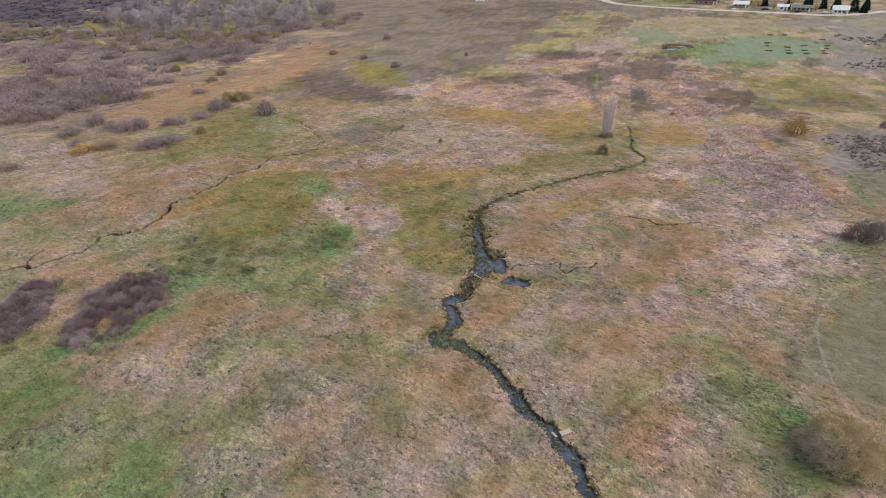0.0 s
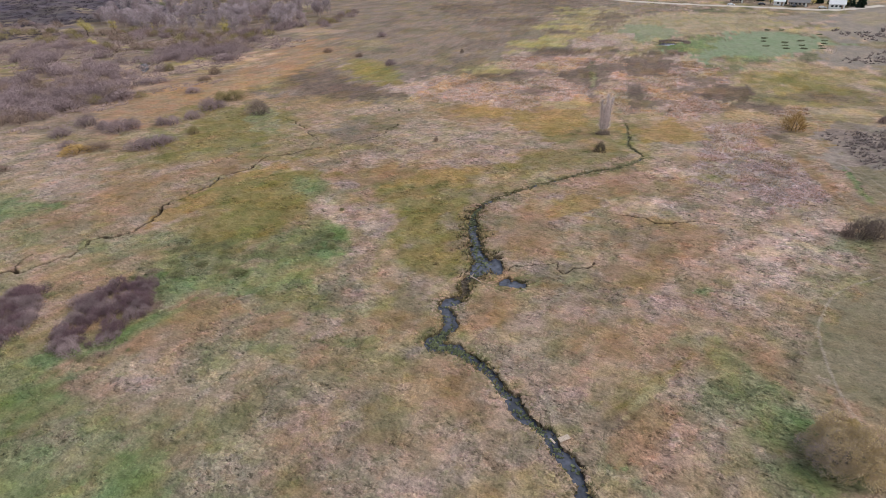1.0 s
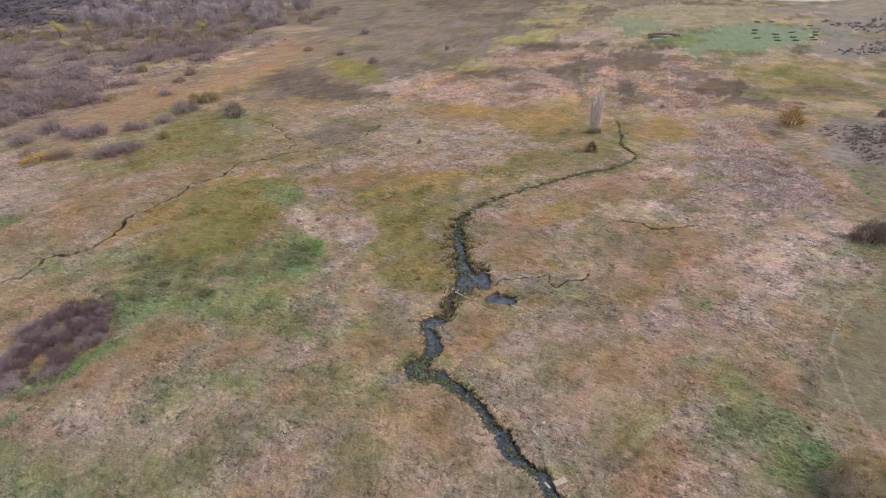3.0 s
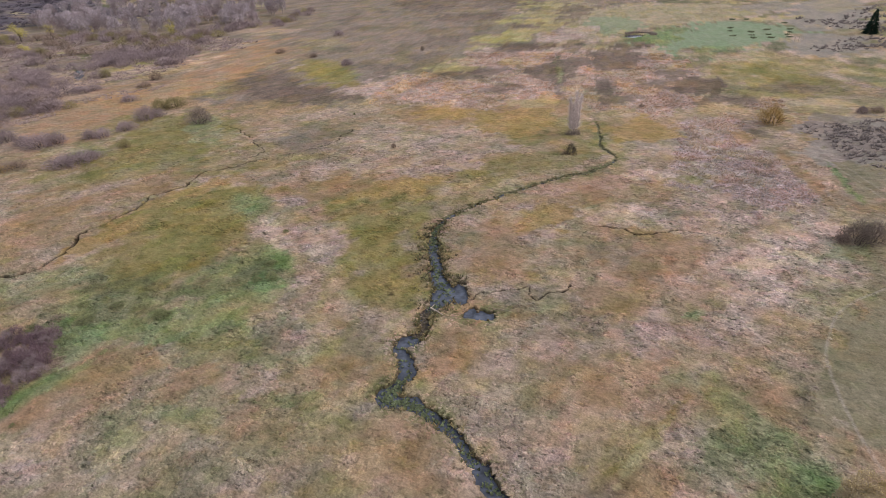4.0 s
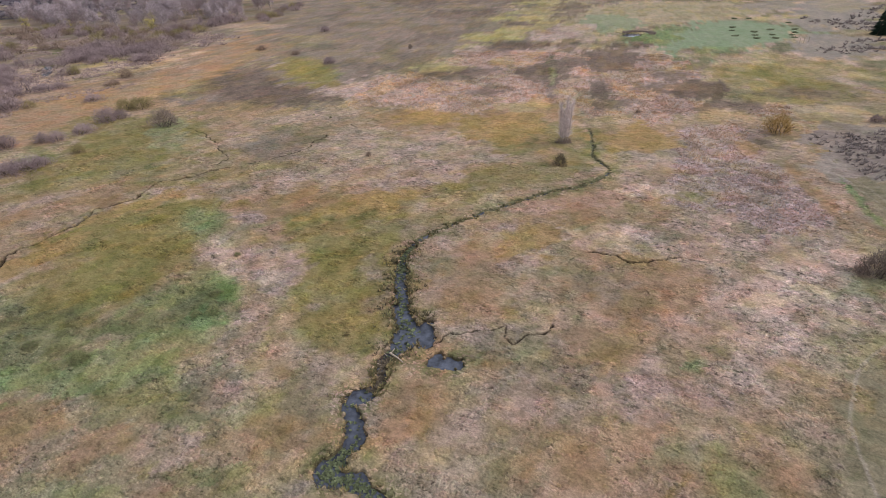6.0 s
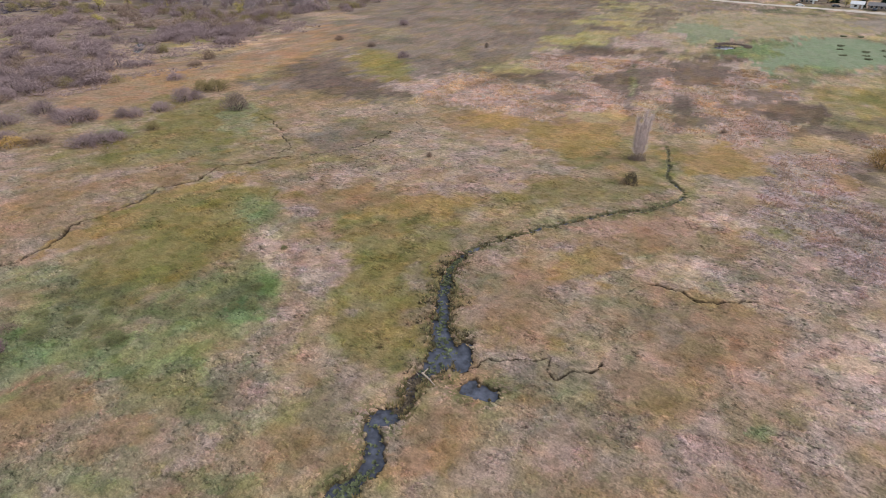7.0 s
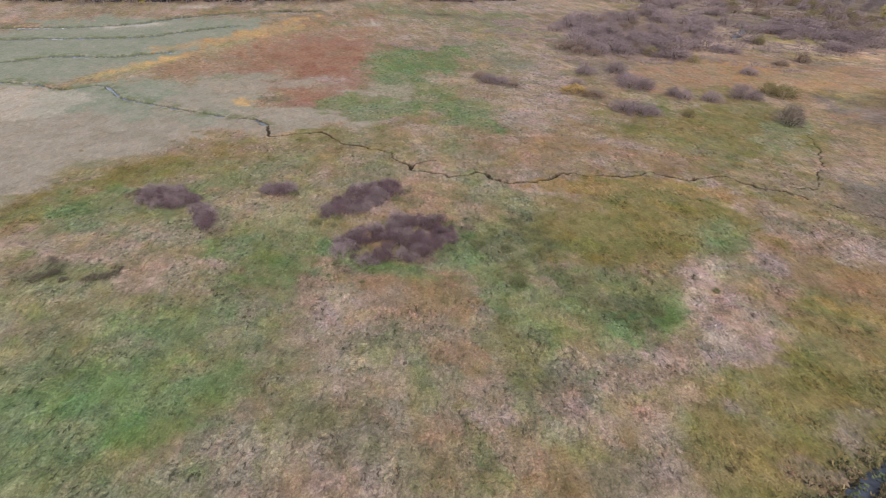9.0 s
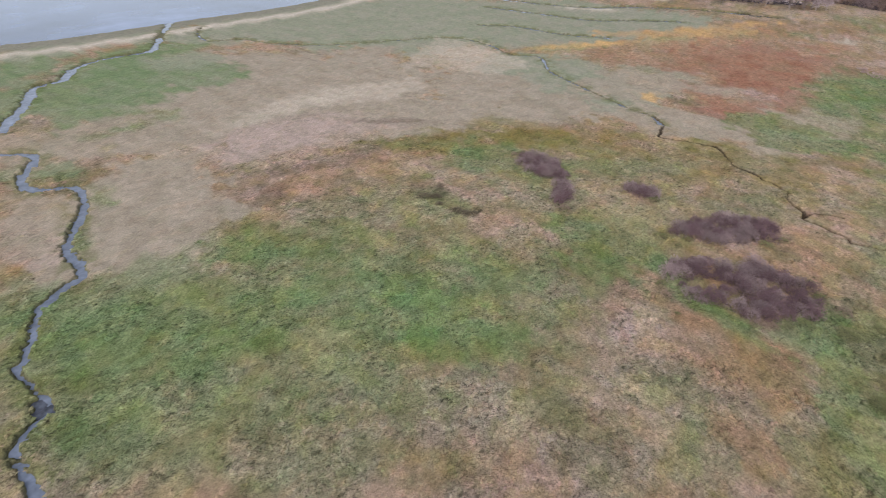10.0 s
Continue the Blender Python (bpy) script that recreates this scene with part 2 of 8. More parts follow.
RILL_N = [(-6.1, 224.2), (-4.3, 204.6), (-4.7, 189.1), (-3.2, 173.0), (-1.7, 163.5)]
RILL_O = [(-35.2, -73.6), (-32.0, -78.6)]
FLAT_P = [(-196.2, -60.9), (-196.6, -45.5), (-197.3, -21.3), (-204.8, -9.0), (-213.0, 6.4)]
FLAT_Q = [(-169.1, -49.8), (-174.0, -37.8), (-172.7, -23.0), (-176.6, -8.9)]
FLAT_R = [(-212.7, -67.7), (-213.3, -47.8), (-217.7, -27.9), (-229.1, -13.2), (-237.0, 10.3), (-238.5, 34.0)]
ROAD = [(-34.1, 565.1), (-14.9, 493.5), (2.2, 453.2), (39.7, 431.6), (89.3, 414.6), (118.3, 403.7), (133.9, 405.5), (159.6, 422.4)]
TRAIL_A = [(43.8, 80.4), (41.4, 78.7), (37.2, 75.5), (34.2, 72.0), (31.9, 67.7), (30.3, 63.9), (29.8, 60.6), (29.4, 57.0), (29.3, 53.7), (29.4, 50.4), (30.2, 45.6)]
TRAIL_B = [(52.0, 170.0), (55.1, 157.7), (52.4, 146.0), (51.4, 136.0), (51.4, 129.0), (52.8, 121.6), (54.4, 112.1), (57.0, 104.0)]
BERM = [(-57.5, -139.1), (-64.7, -137.5), (-82.5, -129.0), (-113.7, -120.6), (-141.2, -111.6), (-165.1, -106.8), (-183.0, -107.6)]
BLUFF = [(-388.0, 257.1), (-355.5, 276.2), (-326.1, 300.8), (-323.5, 361.7), (-320.1, 442.4)]

# half width, depth and whether water stands in it
CHANNELS = {"creek_a": (CREEK_A, 0.3, 0.4, True), "creek_b": (CREEK_B, 0.5, 0.8, True), "creek_c": (CREEK_C, 0.55, 0.6, True),
            "creek_d": (CREEK_D, 1.0, 0.55, True), "rill_e": (RILL_E, 0.2, 0.9, False), "rill_f": (RILL_F, 0.24, 0.8, True),
            "rill_g": (RILL_G, 0.03, 0.35, False), "rill_h": (RILL_H, 0.09, 0.4, False), "rill_i": (RILL_I, 0.02, 0.35, False),
            "rill_j": (RILL_J, 0.05, 0.35, False), "rill_k": (RILL_K, 0.9, 1.2, False), "rill_l": (RILL_L, 0.14, 0.6, False),
            "rill_o": (RILL_O, 0.6, 0.8, True),
            "flat_p": (FLAT_P, 0.8, 0.55, True), "flat_q": (FLAT_Q, 0.8, 0.55, True), "flat_r": (FLAT_R, 1.0, 0.55, True)}
# half widths of the beaver-dammed reach, by northing
REACH = (22, 36, 44, 47.5, 49.5, 52, 56, 58.3, 60, 63, 65.5, 67.5, 70, 74, 80, 86, 89)
REACH_HALF = (0.62, 0.6, 0.55, 0.6, 0.95, 0.75, 0.7, 0.95, 0.5, 0.7, 1.0, 1.55, 1.2, 0.9, 0.8, 0.6, 0.4)
POOLS = []


def pool(x, y, rx, ry, turn):
    POOLS.append((x, y, rx, ry, radians(turn)))


pool(-13.4, 69.4, 2.5, 1.0, 104)
pool(-9.7, 64.8, 1.7, 0.9, 10)
pool(-10.9, 65.2, 0.9, 0.8, 110)
pool(-17.5, 58.1, 1.2, 1.0, 163)
pool(25.2, 274.0, 4.7, 3.5, 67)
pool(-187.9, 189.7, 10.7, 1.7, 132)
pool(-9.7, -10.5, 1.6, 0.7, 71)

from mathutils import kdtree
SAMPLES = []
for number, (key, (pts, half, deep, wet)) in enumerate(CHANNELS.items()):
    line = curve_through(pts, 0.12)
    along = np.arange(len(line)) * 0.12
    bend, span = (0.3, 2.3) if wet else (0.75, 1.7)
    sway = np.stack([fbm(along / span, along * 0 + number, 3) - 0.5, fbm(along / span, along * 0 + number, 4) - 0.5], 1) * 2 * bend
    swell = noise2(along * 0.3, along * 0 + number * 3.7)
    for k, (x, y) in enumerate(line + sway):
        if key == "creek_b":
            half = float(np.interp(y, REACH, REACH_HALF))
        elif key == "creek_a":
            half = float(np.interp(y, (100, 122, 126, 150), (0.3, 0.26, 0.14, 0.06)))
        elif key == "creek_c":
            half = float(np.interp(y, (-27, -22, -15, -9, -2), (0.6, 0.2, 0.15, 0.35, 0.3)))
        low = deep * (0.5 if key == "rill_e" and y < 42 else 1.0)
        wide = half * (0.75 + 0.6 * swell[k]) if wet else half * (0.1 + 1.5 * swell[k]) - 0.06 * (swell[k] < 0.25)
        SAMPLES.append((x, y, wide, low, number if wet else -1 - number))
tree_of = kdtree.KDTree(len(SAMPLES))
for k, s in enumerate(SAMPLES):
    tree_of.insert((s[0], s[1], 0), k)
tree_of.balance()
SAMPLES = np.array(SAMPLES)
NEAR = np.zeros((400, 400), bool)
for i in range(-1, 2):
    for j in range(-1, 2):
        NEAR[np.clip((SAMPLES[:, 0] // 5 + 200 + i).astype(int), 0, 399), np.clip((SAMPLES[:, 1] // 5 + 200 + j).astype(int), 0, 399)] = True


def to_channel(x, y):
    """For arrays: the distance to the nearest water's edge or ditch lip (negative inside), its depth, and its number."""
    edge, deep, number = np.full(len(x), 99.0), np.zeros(len(x)), np.full(len(x), -99)
    inside = (np.abs(x) < 999) & (np.abs(y) < 999)
    ok = inside & NEAR[np.clip((x // 5 + 200).astype(int), 0, 399), np.clip((y // 5 + 200).astype(int), 0, 399)]
    for k in np.nonzero(ok)[0]:
        _, n, d = tree_of.find((x[k], y[k], 0))
        s = SAMPLES[n]
        edge[k], deep[k], number[k] = d - s[2], s[3], s[4]
    for k, (px, py, rx, ry, turn) in enumerate(POOLS):
        near = np.nonzero((np.abs(x - px) < rx + 12) & (np.abs(y - py) < rx + 12))[0]
        dx, dy = x[near] - px, y[near] - py
        u, v = dx * math.cos(turn) + dy * math.sin(turn), dy * math.cos(turn) - dx * math.sin(turn)
        d = (np.hypot(u / rx, v / ry) - 1) * min(rx, ry)
        better = d < edge[near]
        edge[near[better]], deep[near[better]], number[near[better]] = d[better], 0.9, 100 + k
    near = edge < 6
    ragged = np.where(number < 0, 0.25, 1.0)
    edge = np.where(near, edge + ragged * (0.9 * (fbm(x / 1.3, y / 1.3, 5) - 0.5) + 0.6 * (noise2(x / 0.45, y / 0.45, 6) - 0.5)), edge)
    return edge, deep, number


# which way the land rises: the bluff in the north-west, the sage mound and bench in the east
BLUFF_LINE = curve_through(BLUFF, 8)
SHORE = curve_through([(160, -215), (20, -165)] + BERM + [(-240, -110), (-330, -130)], 4)


def past_line(x, y, line, side):
    """Signed distance past a long line, for arrays; side 1 counts to its left."""
    best, sign = np.full(len(x), 1e9), np.ones(len(x))
    for (ax, ay), (bx, by) in zip(line, line[1:]):
        ex, ey = bx - ax, by - ay
        n = ex * ex + ey * ey
        t = np.clip(((x - ax) * ex + (y - ay) * ey) / n, 0, 1)
        d = np.hypot(x - ax - t * ex, y - ay - t * ey)
        across = (ex * (y - ay) - ey * (x - ax)) / math.sqrt(n)
        closer = d - 0.002 * np.abs(across) < best
        best = np.where(closer, d - 0.002 * np.abs(across), best)
        sign = np.where(closer, np.sign(across), sign)
    return best * sign * side


def lie(x, y):
    """Height of the ground without its channels."""
    z = 0.25 * (fbm(x / 4.0, y / 4.0, 11) - 0.5) + 0.3 * (noise2(x / 1.4, y / 1.4, 12) - 0.5)
    far = (x < -200) & (y > 150)
    if far.any():
        z[far] += 13 * smooth(0, 90, past_line(x[far], y[far], BLUFF_LINE, 1)) * smooth(150, 260, y[far])
    z += 2.2 * np.exp(-((x - 85) / 30) ** 2 - ((y - 135) / 32) ** 2)
    z += 3.0 * smooth(120, 260, x) * smooth(120, 300, y)
    south = (y < -60) & (x < 400)
    if south.any():
        d = past_line(x[south], y[south], SHORE, 1)
        z[south] = np.where(d > 0, z[south] * 0.4, z[south]) - 1.6 * smooth(9, 30, d) + 0.35 * np.exp(-(d / 3.5) ** 2)
    return z


# ---- what grows where ----
# two colours, height and thickness of the tufts
KINDS = {"tan": ((166, 141, 112), (146, 124, 94), 0.8, 1.0), "straw": ((177, 150, 126), (152, 132, 106), 0.8, 1.0), "pale": ((194, 167, 142), (172, 145, 119), 0.9, 1.0),
         "rust": ((157, 125, 93), (146, 119, 84), 0.9, 1.0), "orange": ((164, 126, 94), (150, 128, 98), 0.6, 0.7), "olive": ((126, 116, 66), (140, 120, 72), 0.8, 1.0),
         "gold": ((164, 149, 106), (148, 134, 90), 0.7, 0.8), "green": ((114, 128, 80), (126, 124, 82), 0.7, 1.0), "brightgreen": ((110, 130, 80), (118, 127, 82), 0.6, 1.0),
         "moss": ((96, 97, 66), (112, 108, 70), 0.9, 1.0), "sedge": ((136, 134, 94), (150, 136, 104), 0.9, 1.0), "brownish": ((102, 86, 73), (116, 98, 82), 0.7, 0.8),
         "reed": ((178, 153, 137), (158, 134, 118), 1.5, 1.0), "taupe": ((126, 112, 96), (138, 118, 100), 0.6, 0.6), "greyish": ((124, 116, 100), (134, 122, 104), 0.4, 0.5),
         "duff": ((122, 106, 92), (144, 126, 104), 0.8, 0.6), "fawn": ((158, 140, 112), (146, 132, 100), 0.3, 0.3), "pasture": ((119, 108, 82), (126, 115, 89), 0.25, 0.4),
         "sageland": ((142, 128, 112), (128, 118, 104), 0.2, 0.2), "mud": ((154, 140, 118), (144, 130, 108), 0.1, 0.0), "dirtpale": ((180, 165, 142), (168, 153, 131), 0.1, 0.0),
         "pinkmud": ((168, 147, 130), (152, 135, 117), 0.1, 0.0), "greyflat": ((134, 134, 108), (144, 138, 116), 0.1, 0.0), "dullgreen": ((108, 122, 82), (124, 128, 98), 0.2, 0.2),
         "red": ((147, 104, 84), (142, 114, 94), 0.3, 0.3), "track": ((170, 154, 136), (156, 142, 122), 0.0, 0.0), "sand": ((186, 172, 150), (176, 160, 136), 0.0, 0.0), "pinkstraw": ((176, 150, 132), (156, 132, 112), 0.8, 1.0), "sprout": ((126, 134, 86), (138, 134, 94), 0.8, 1.0), "dun": ((138, 120, 98), (126, 112, 88), 0.8, 1.0), "field": ((122, 132, 98), (130, 134, 104), 0.2, 0.3), "pit": ((84, 74, 60), (104, 92, 70), 0.4, 0.5), "hillside": ((84, 76, 82), (104, 94, 90), 0.3, 0.3), "clay": ((172, 138, 112), (160, 126, 98), 0.7, 0.9), "ochre": ((160, 128, 82), (150, 124, 74), 0.7, 0.9),
         "sagedark": ((130, 115, 102), (140, 125, 110), 0.2, 0.2), "amber": ((192, 154, 98), (178, 138, 92), 0.3, 0.3), "rufous": ((140, 98, 74), (152, 116, 90), 0.3, 0.3)}
COOL = np.array((0.965, 1.0, 1.16))
for key, (c, d, h, n) in list(KINDS.items()):
    KINDS[key] = (np.array(lin(*c)) * COOL, np.array(lin(*d)) * COOL, h, n)
PATCHES = []
# how rough and tussocky each kind stands; the rest lies at 0.3
ROUGH = {"tan": 0.75, "straw": 0.95, "pale": 1.0, "pinkstraw": 0.95, "sedge": 0.9, "green": 0.75, "sprout": 0.95, "brightgreen": 0.55, "moss": 0.8, "reed": 0.8, "dun": 0.6,
         "rust": 0.3, "orange": 0.28, "olive": 0.3, "gold": 0.35, "pasture": 0.3, "sageland": 0.15, "mud": 0.06, "dirtpale": 0.06, "pinkmud": 0.2, "greyflat": 0.06, "dullgreen": 0.15,
         "red": 0.3, "track": 0.05, "sand": 0.05, "field": 0.1, "fawn": 0.3, "greyish": 0.25, "clay": 0.25, "ochre": 0.3, "amber": 0.2, "rufous": 0.3, "brownish": 0.35, "taupe": 0.35}


def patch(kind, x, y, rx, ry, turn, strength):
    PATCHES.append((kind, x, y, rx, ry, radians(turn), strength, False))


def stand(kind, x, y, rx, ry, turn, strength):
    """A stand of one plant that holds its ground to a crisp, lobed edge."""
    PATCHES.append((kind, x, y, rx, ry, radians(turn), strength, True))


patch("sedge", -25.0, 5.2, 34.0, 15.1, 119, 0.6)
patch("sedge", -41.0, -10.8, 37.3, 13.1, 120, 0.5)
patch("dun", -49.3, 48.5, 20.7, 9.7, 29, 0.7)
patch("taupe", -141.5, 360.9, 173.9, 80.5, 114, 1)
patch("taupe", -76.0, 418.8, 102.9, 84.5, 177, 1)
patch("taupe", -91.2, 181.1, 31.4, 24.6, 162, 1)
patch("taupe", -65.3, 309.2, 94.7, 43.1, 103, 1)
patch("fawn", 33.3, 342.0, 48.5, 39.1, 45, 1)
patch("fawn", 72.4, 354.7, 28.6, 20.4, 33, 1)
patch("fawn", -2.7, 329.6, 80.9, 17.2, 91, 0.6)
patch("field", 60.9, 274.6, 41.9, 29.1, 50, 1)
patch("field", 17.3, 307.4, 27.6, 13.5, 85, 0.7)
patch("green", 36.0, 266.5, 14.2, 7.9, 77, 0.8)
patch("green", 53.5, 244.5, 9.3, 6.1, 32, 0.6)
patch("green", 41.4, 284.6, 12.8, 7.1, 76, 0.6)
patch("sageland", 130.1, 356.8, 84.6, 16.5, 71, 1)
patch("sageland", 95.5, 254.4, 28.3, 12.3, 65, 1)
patch("sageland", 102.9, 365.6, 25.1, 13.1, 67, 0.8)
patch("fawn", 132.0, 362.9, 24.6, 10.9, 65, 0.5)
patch("olive", 59.8, 209.8, 26.8, 14.0, 22, 0.5)
patch("olive", 64.6, 189.6, 19.7, 11.0, 29, 0.6)
patch("brownish", 62.1, 185.8, 11.8, 5.0, 19, 0.6)
patch("fawn", 64.0, 166.9, 12.1, 7.1, 39, 0.8)
patch("reed", 20.9, 194.4, 36.0, 18.8, 80, 1)
patch("reed", -32.1, 179.7, 24.5, 19.9, 15, 1)
patch("reed", -8.2, 217.1, 30.4, 22.6, 83, 0.9)
patch("reed", -13.2, 179.0, 15.4, 13.8, 55, 1)
patch("brownish", 14.5, 220.9, 16.4, 9.0, 82, 1)
patch("brownish", -7.5, 204.7, 12.9, 7.9, 88, 0.9)
patch("brownish", 9.8, 180.8, 17.9, 3.1, 89, 0.8)
patch("brownish", 37.3, 187.9, 12.4, 7.0, 71, 0.9)
patch("brownish", 32.2, 201.7, 8.2, 5.9, 40, 0.8)
patch("brownish", 20.3, 185.2, 4.7, 3.3, 69, 0.7)
patch("brownish", 36.6, 171.9, 9.8, 4.1, 17, 0.7)
patch("reed", 6.0, 191.4, 35.1, 1.1, 90, 0.9)
patch("gold", -32.2, 268.9, 15.9, 9.2, 11, 0.8)
patch("gold", -20.6, 287.0, 13.8, 8.4, 12, 0.8)
patch("gold", -36.2, 242.5, 7.3, 6.4, 15, 0.7)
patch("gold", -53.1, 239.5, 7.4, 6.5, 3, 0.6)
patch("gold", -41.9, 209.0, 8.7, 6.1, 11, 0.7)
patch("gold", -47.6, 225.5, 7.0, 4.6, 10, 0.6)
patch("gold", -22.0, 340.6, 12.9, 11.4, 21, 0.7)
patch("gold", -11.0, 381.1, 22.4, 13.9, 90, 0.5)
patch("gold", -34.1, 401.1, 9.4, 7.5, 94, 0.8)
patch("olive", -81.3, 189.9, 13.5, 8.4, 119, 0.8)
patch("green", -80.8, 194.5, 10.0, 6.4, 119, 0.5)
patch("gold", -111.8, 248.0, 16.8, 8.5, 91, 0.6)
patch("olive", -96.3, 234.4, 10.7, 7.9, 175, 0.5)
patch("brownish", -80.9, 168.0, 17.8, 9.2, 7, 0.8)
patch("brownish", -107.3, 185.3, 18.5, 12.2, 132, 0.6)
patch("reed", -59.1, 176.4, 13.8, 7.9, 9, 0.8)
patch("brownish", -66.0, 213.2, 13.9, 10.8, 2, 0.4)
patch("straw", -79.1, 146.7, 16.1, 6.3, 10, 0.5)
patch("rust", -89.4, 151.4, 13.5, 9.1, 177, 0.5)
patch("straw", -47.2, 139.0, 9.7, 6.4, 9, 0.5)
patch("dun", -40.1, 28.1, 26.4, 8.6, 12, 0.55)
patch("hillside", -440.7, 368.7, 155.3, 65.5, 171, 1)
patch("hillside", -401.0, 305.9, 70.6, 30.7, 163, 1)
patch("straw", -544.1, 435.7, 77.2, 24.4, 177, 0.8)
patch("duff", -306.7, 235.0, 75.9, 28.3, 149, 1)
patch("duff", -198.8, 143.7, 45.0, 19.7, 153, 0.9)
patch("duff", -223.6, 198.9, 44.2, 21.9, 153, 1)
patch("duff", -255.7, 281.3, 100.5, 49.9, 175, 1)
patch("duff", -155.2, 118.1, 21.8, 10.4, 177, 0.7)
patch("straw", -161.3, 178.8, 20.8, 13.6, 34, 0.9)
patch("straw", -153.8, 206.0, 22.8, 12.3, 62, 0.8)
patch("straw", -190.6, 183.7, 14.1, 6.9, 146, 0.9)
patch("straw", -161.9, 163.9, 16.7, 8.4, 179, 0.6)
patch("straw", -161.4, 287.6, 20.6, 11.8, 178, 0.6)
patch("straw", -177.7, 261.6, 13.6, 8.3, 171, 0.7)
patch("olive", -176.6, 197.9, 16.7, 8.9, 176, 0.5)
patch("orange", -137.2, 220.5, 37.8, 21.5, 90, 0.9)
patch("orange", -132.3, 170.8, 27.0, 14.1, 80, 0.8)
patch("orange", -140.5, 141.9, 22.5, 16.8, 126, 0.85)
patch("orange", -146.9, 129.3, 15.4, 6.1, 141, 0.6)
patch("orange", -118.9, 234.8, 12.6, 9.5, 145, 0.7)
patch("olive", -119.3, 173.0, 14.2, 9.3, 142, 0.5)
patch("olive", -107.3, 134.7, 20.1, 10.5, 3, 0.7)
patch("olive", -100.5, 114.6, 17.5, 12.7, 20, 0.8)
patch("rust", -124.1, 103.6, 8.4, 4.2, 179, 0.6)
patch("straw", -155.8, 103.8, 12.7, 6.3, 166, 0.6)
patch("straw", -128.2, 88.6, 17.7, 9.2, 167, 0.8)
patch("straw", -130.9, 97.6, 10.4, 5.3, 175, 0.6)
patch("tan", -119.7, 76.8, 17.5, 8.4, 156, 0.7)
patch("green", -112.7, 67.1, 8.1, 3.8, 178, 0.5)
patch("olive", -135.2, 103.4, 13.2, 4.5, 8, 0.5)
patch("rust", -99.0, 84.4, 13.5, 9.4, 42, 0.75)
patch("rust", -92.2, 92.9, 14.8, 7.8, 54, 0.7)
patch("rust", -81.4, 97.2, 9.1, 6.0, 59, 0.7)
patch("rust", -94.3, 70.3, 9.9, 4.9, 39, 0.5)
patch("sedge", -97.9, 58.4, 9.3, 4.0, 3, 0.5)
patch("sedge", -78.9, 60.0, 8.9, 5.2, 33, 0.7)
patch("straw", -81.1, 79.1, 6.4, 3.7, 178, 0.4)
patch("olive", -90.2, 132.1, 10.5, 6.5, 180, 0.6)
patch("olive", -69.8, 114.5, 20.7, 9.4, 9, 0.6)
patch("brownish", -60.9, 126.5, 7.5, 6.3, 154, 0.7)
patch("brownish", -55.1, 132.7, 4.0, 3.0, 2, 0.6)
patch("straw", -63.9, 103.2, 8.2, 4.4, 8, 0.4)
patch("olive", -66.9, 84.1, 15.3, 12.0, 113, 0.9)
patch("gold", -69.3, 94.6, 8.6, 3.5, 26, 0.4)
patch("olive", -67.3, 69.7, 8.0, 6.2, 23, 0.7)
patch("straw", -56.3, 91.4, 6.3, 3.5, 124, 0.7)
patch("straw", -49.4, 85.5, 3.5, 2.7, 138, 0.7)
patch("green", -44.9, 67.4, 10.4, 7.4, 133, 0.5)
patch("green", -44.0, 76.7, 5.2, 2.9, 120, 0.7)
patch("moss", -44.1, 72.6, 3.2, 2.2, 128, 0.9)
patch("moss", -52.1, 62.8, 8.8, 3.7, 10, 0.6)
patch("moss", -62.0, 64.2, 6.2, 3.2, 6, 0.6)
patch("moss", -53.6, 58.5, 5.7, 2.1, 11, 0.6)
patch("sedge", -46.0, 61.5, 5.8, 3.5, 5, 0.6)
patch("sedge", -65.3, 59.4, 6.6, 4.2, 169, 0.6)
patch("olive", -54.2, 54.8, 5.5, 1.6, 12, 0.6)
patch("green", -63.0, 52.6, 4.7, 1.9, 9, 0.6)
patch("straw", -52.9, 50.3, 5.3, 2.1, 10, 0.6)
patch("rust", -51.7, 44.9, 6.7, 2.9, 31, 0.8)
patch("rust", -49.6, 49.7, 3.7, 2.4, 174, 0.6)
patch("olive", -57.0, 42.1, 3.5, 2.4, 57, 0.6)
patch("green", -58.4, 40.4, 5.5, 2.0, 67, 0.9)
patch("green", -63.7, 35.3, 3.7, 2.3, 54, 0.8)
patch("green", -65.9, 31.3, 5.2, 2.7, 23, 0.8)
patch("gold", -71.1, 35.7, 4.4, 2.1, 42, 0.6)
patch("olive", -70.0, 34.8, 3.8, 2.1, 40, 0.5)
patch("green", -61.8, 26.4, 6.3, 3.1, 176, 0.8)
patch("brightgreen", -41.5, 22.5, 4.0, 2.4, 171, 0.9)
patch("green", -43.2, 21.0, 7.7, 2.6, 11, 0.7)
patch("green", -53.1, 20.5, 5.8, 3.0, 172, 0.4)
patch("straw", -45.9, 36.3, 8.8, 3.6, 10, 0.6)
patch("straw", -39.5, 33.3, 3.5, 1.8, 7, 0.7)
patch("straw", -28.5, 31.0, 3.8, 2.0, 10, 0.8)
patch("straw", -51.7, 35.1, 4.5, 1.8, 9, 0.5)
patch("straw", -38.5, 48.4, 4.1, 2.6, 5, 0.3)
patch("rust", -31.9, 47.5, 5.5, 2.5, 12, 0.6)
patch("rust", -42.4, 46.0, 4.9, 2.5, 8, 0.4)
patch("brownish", -23.4, 34.6, 3.9, 2.9, 3, 0.4)
patch("moss", -32.4, 50.3, 5.4, 3.1, 121, 0.35)
patch("straw", -35.9, 79.1, 8.4, 4.2, 114, 0.8)
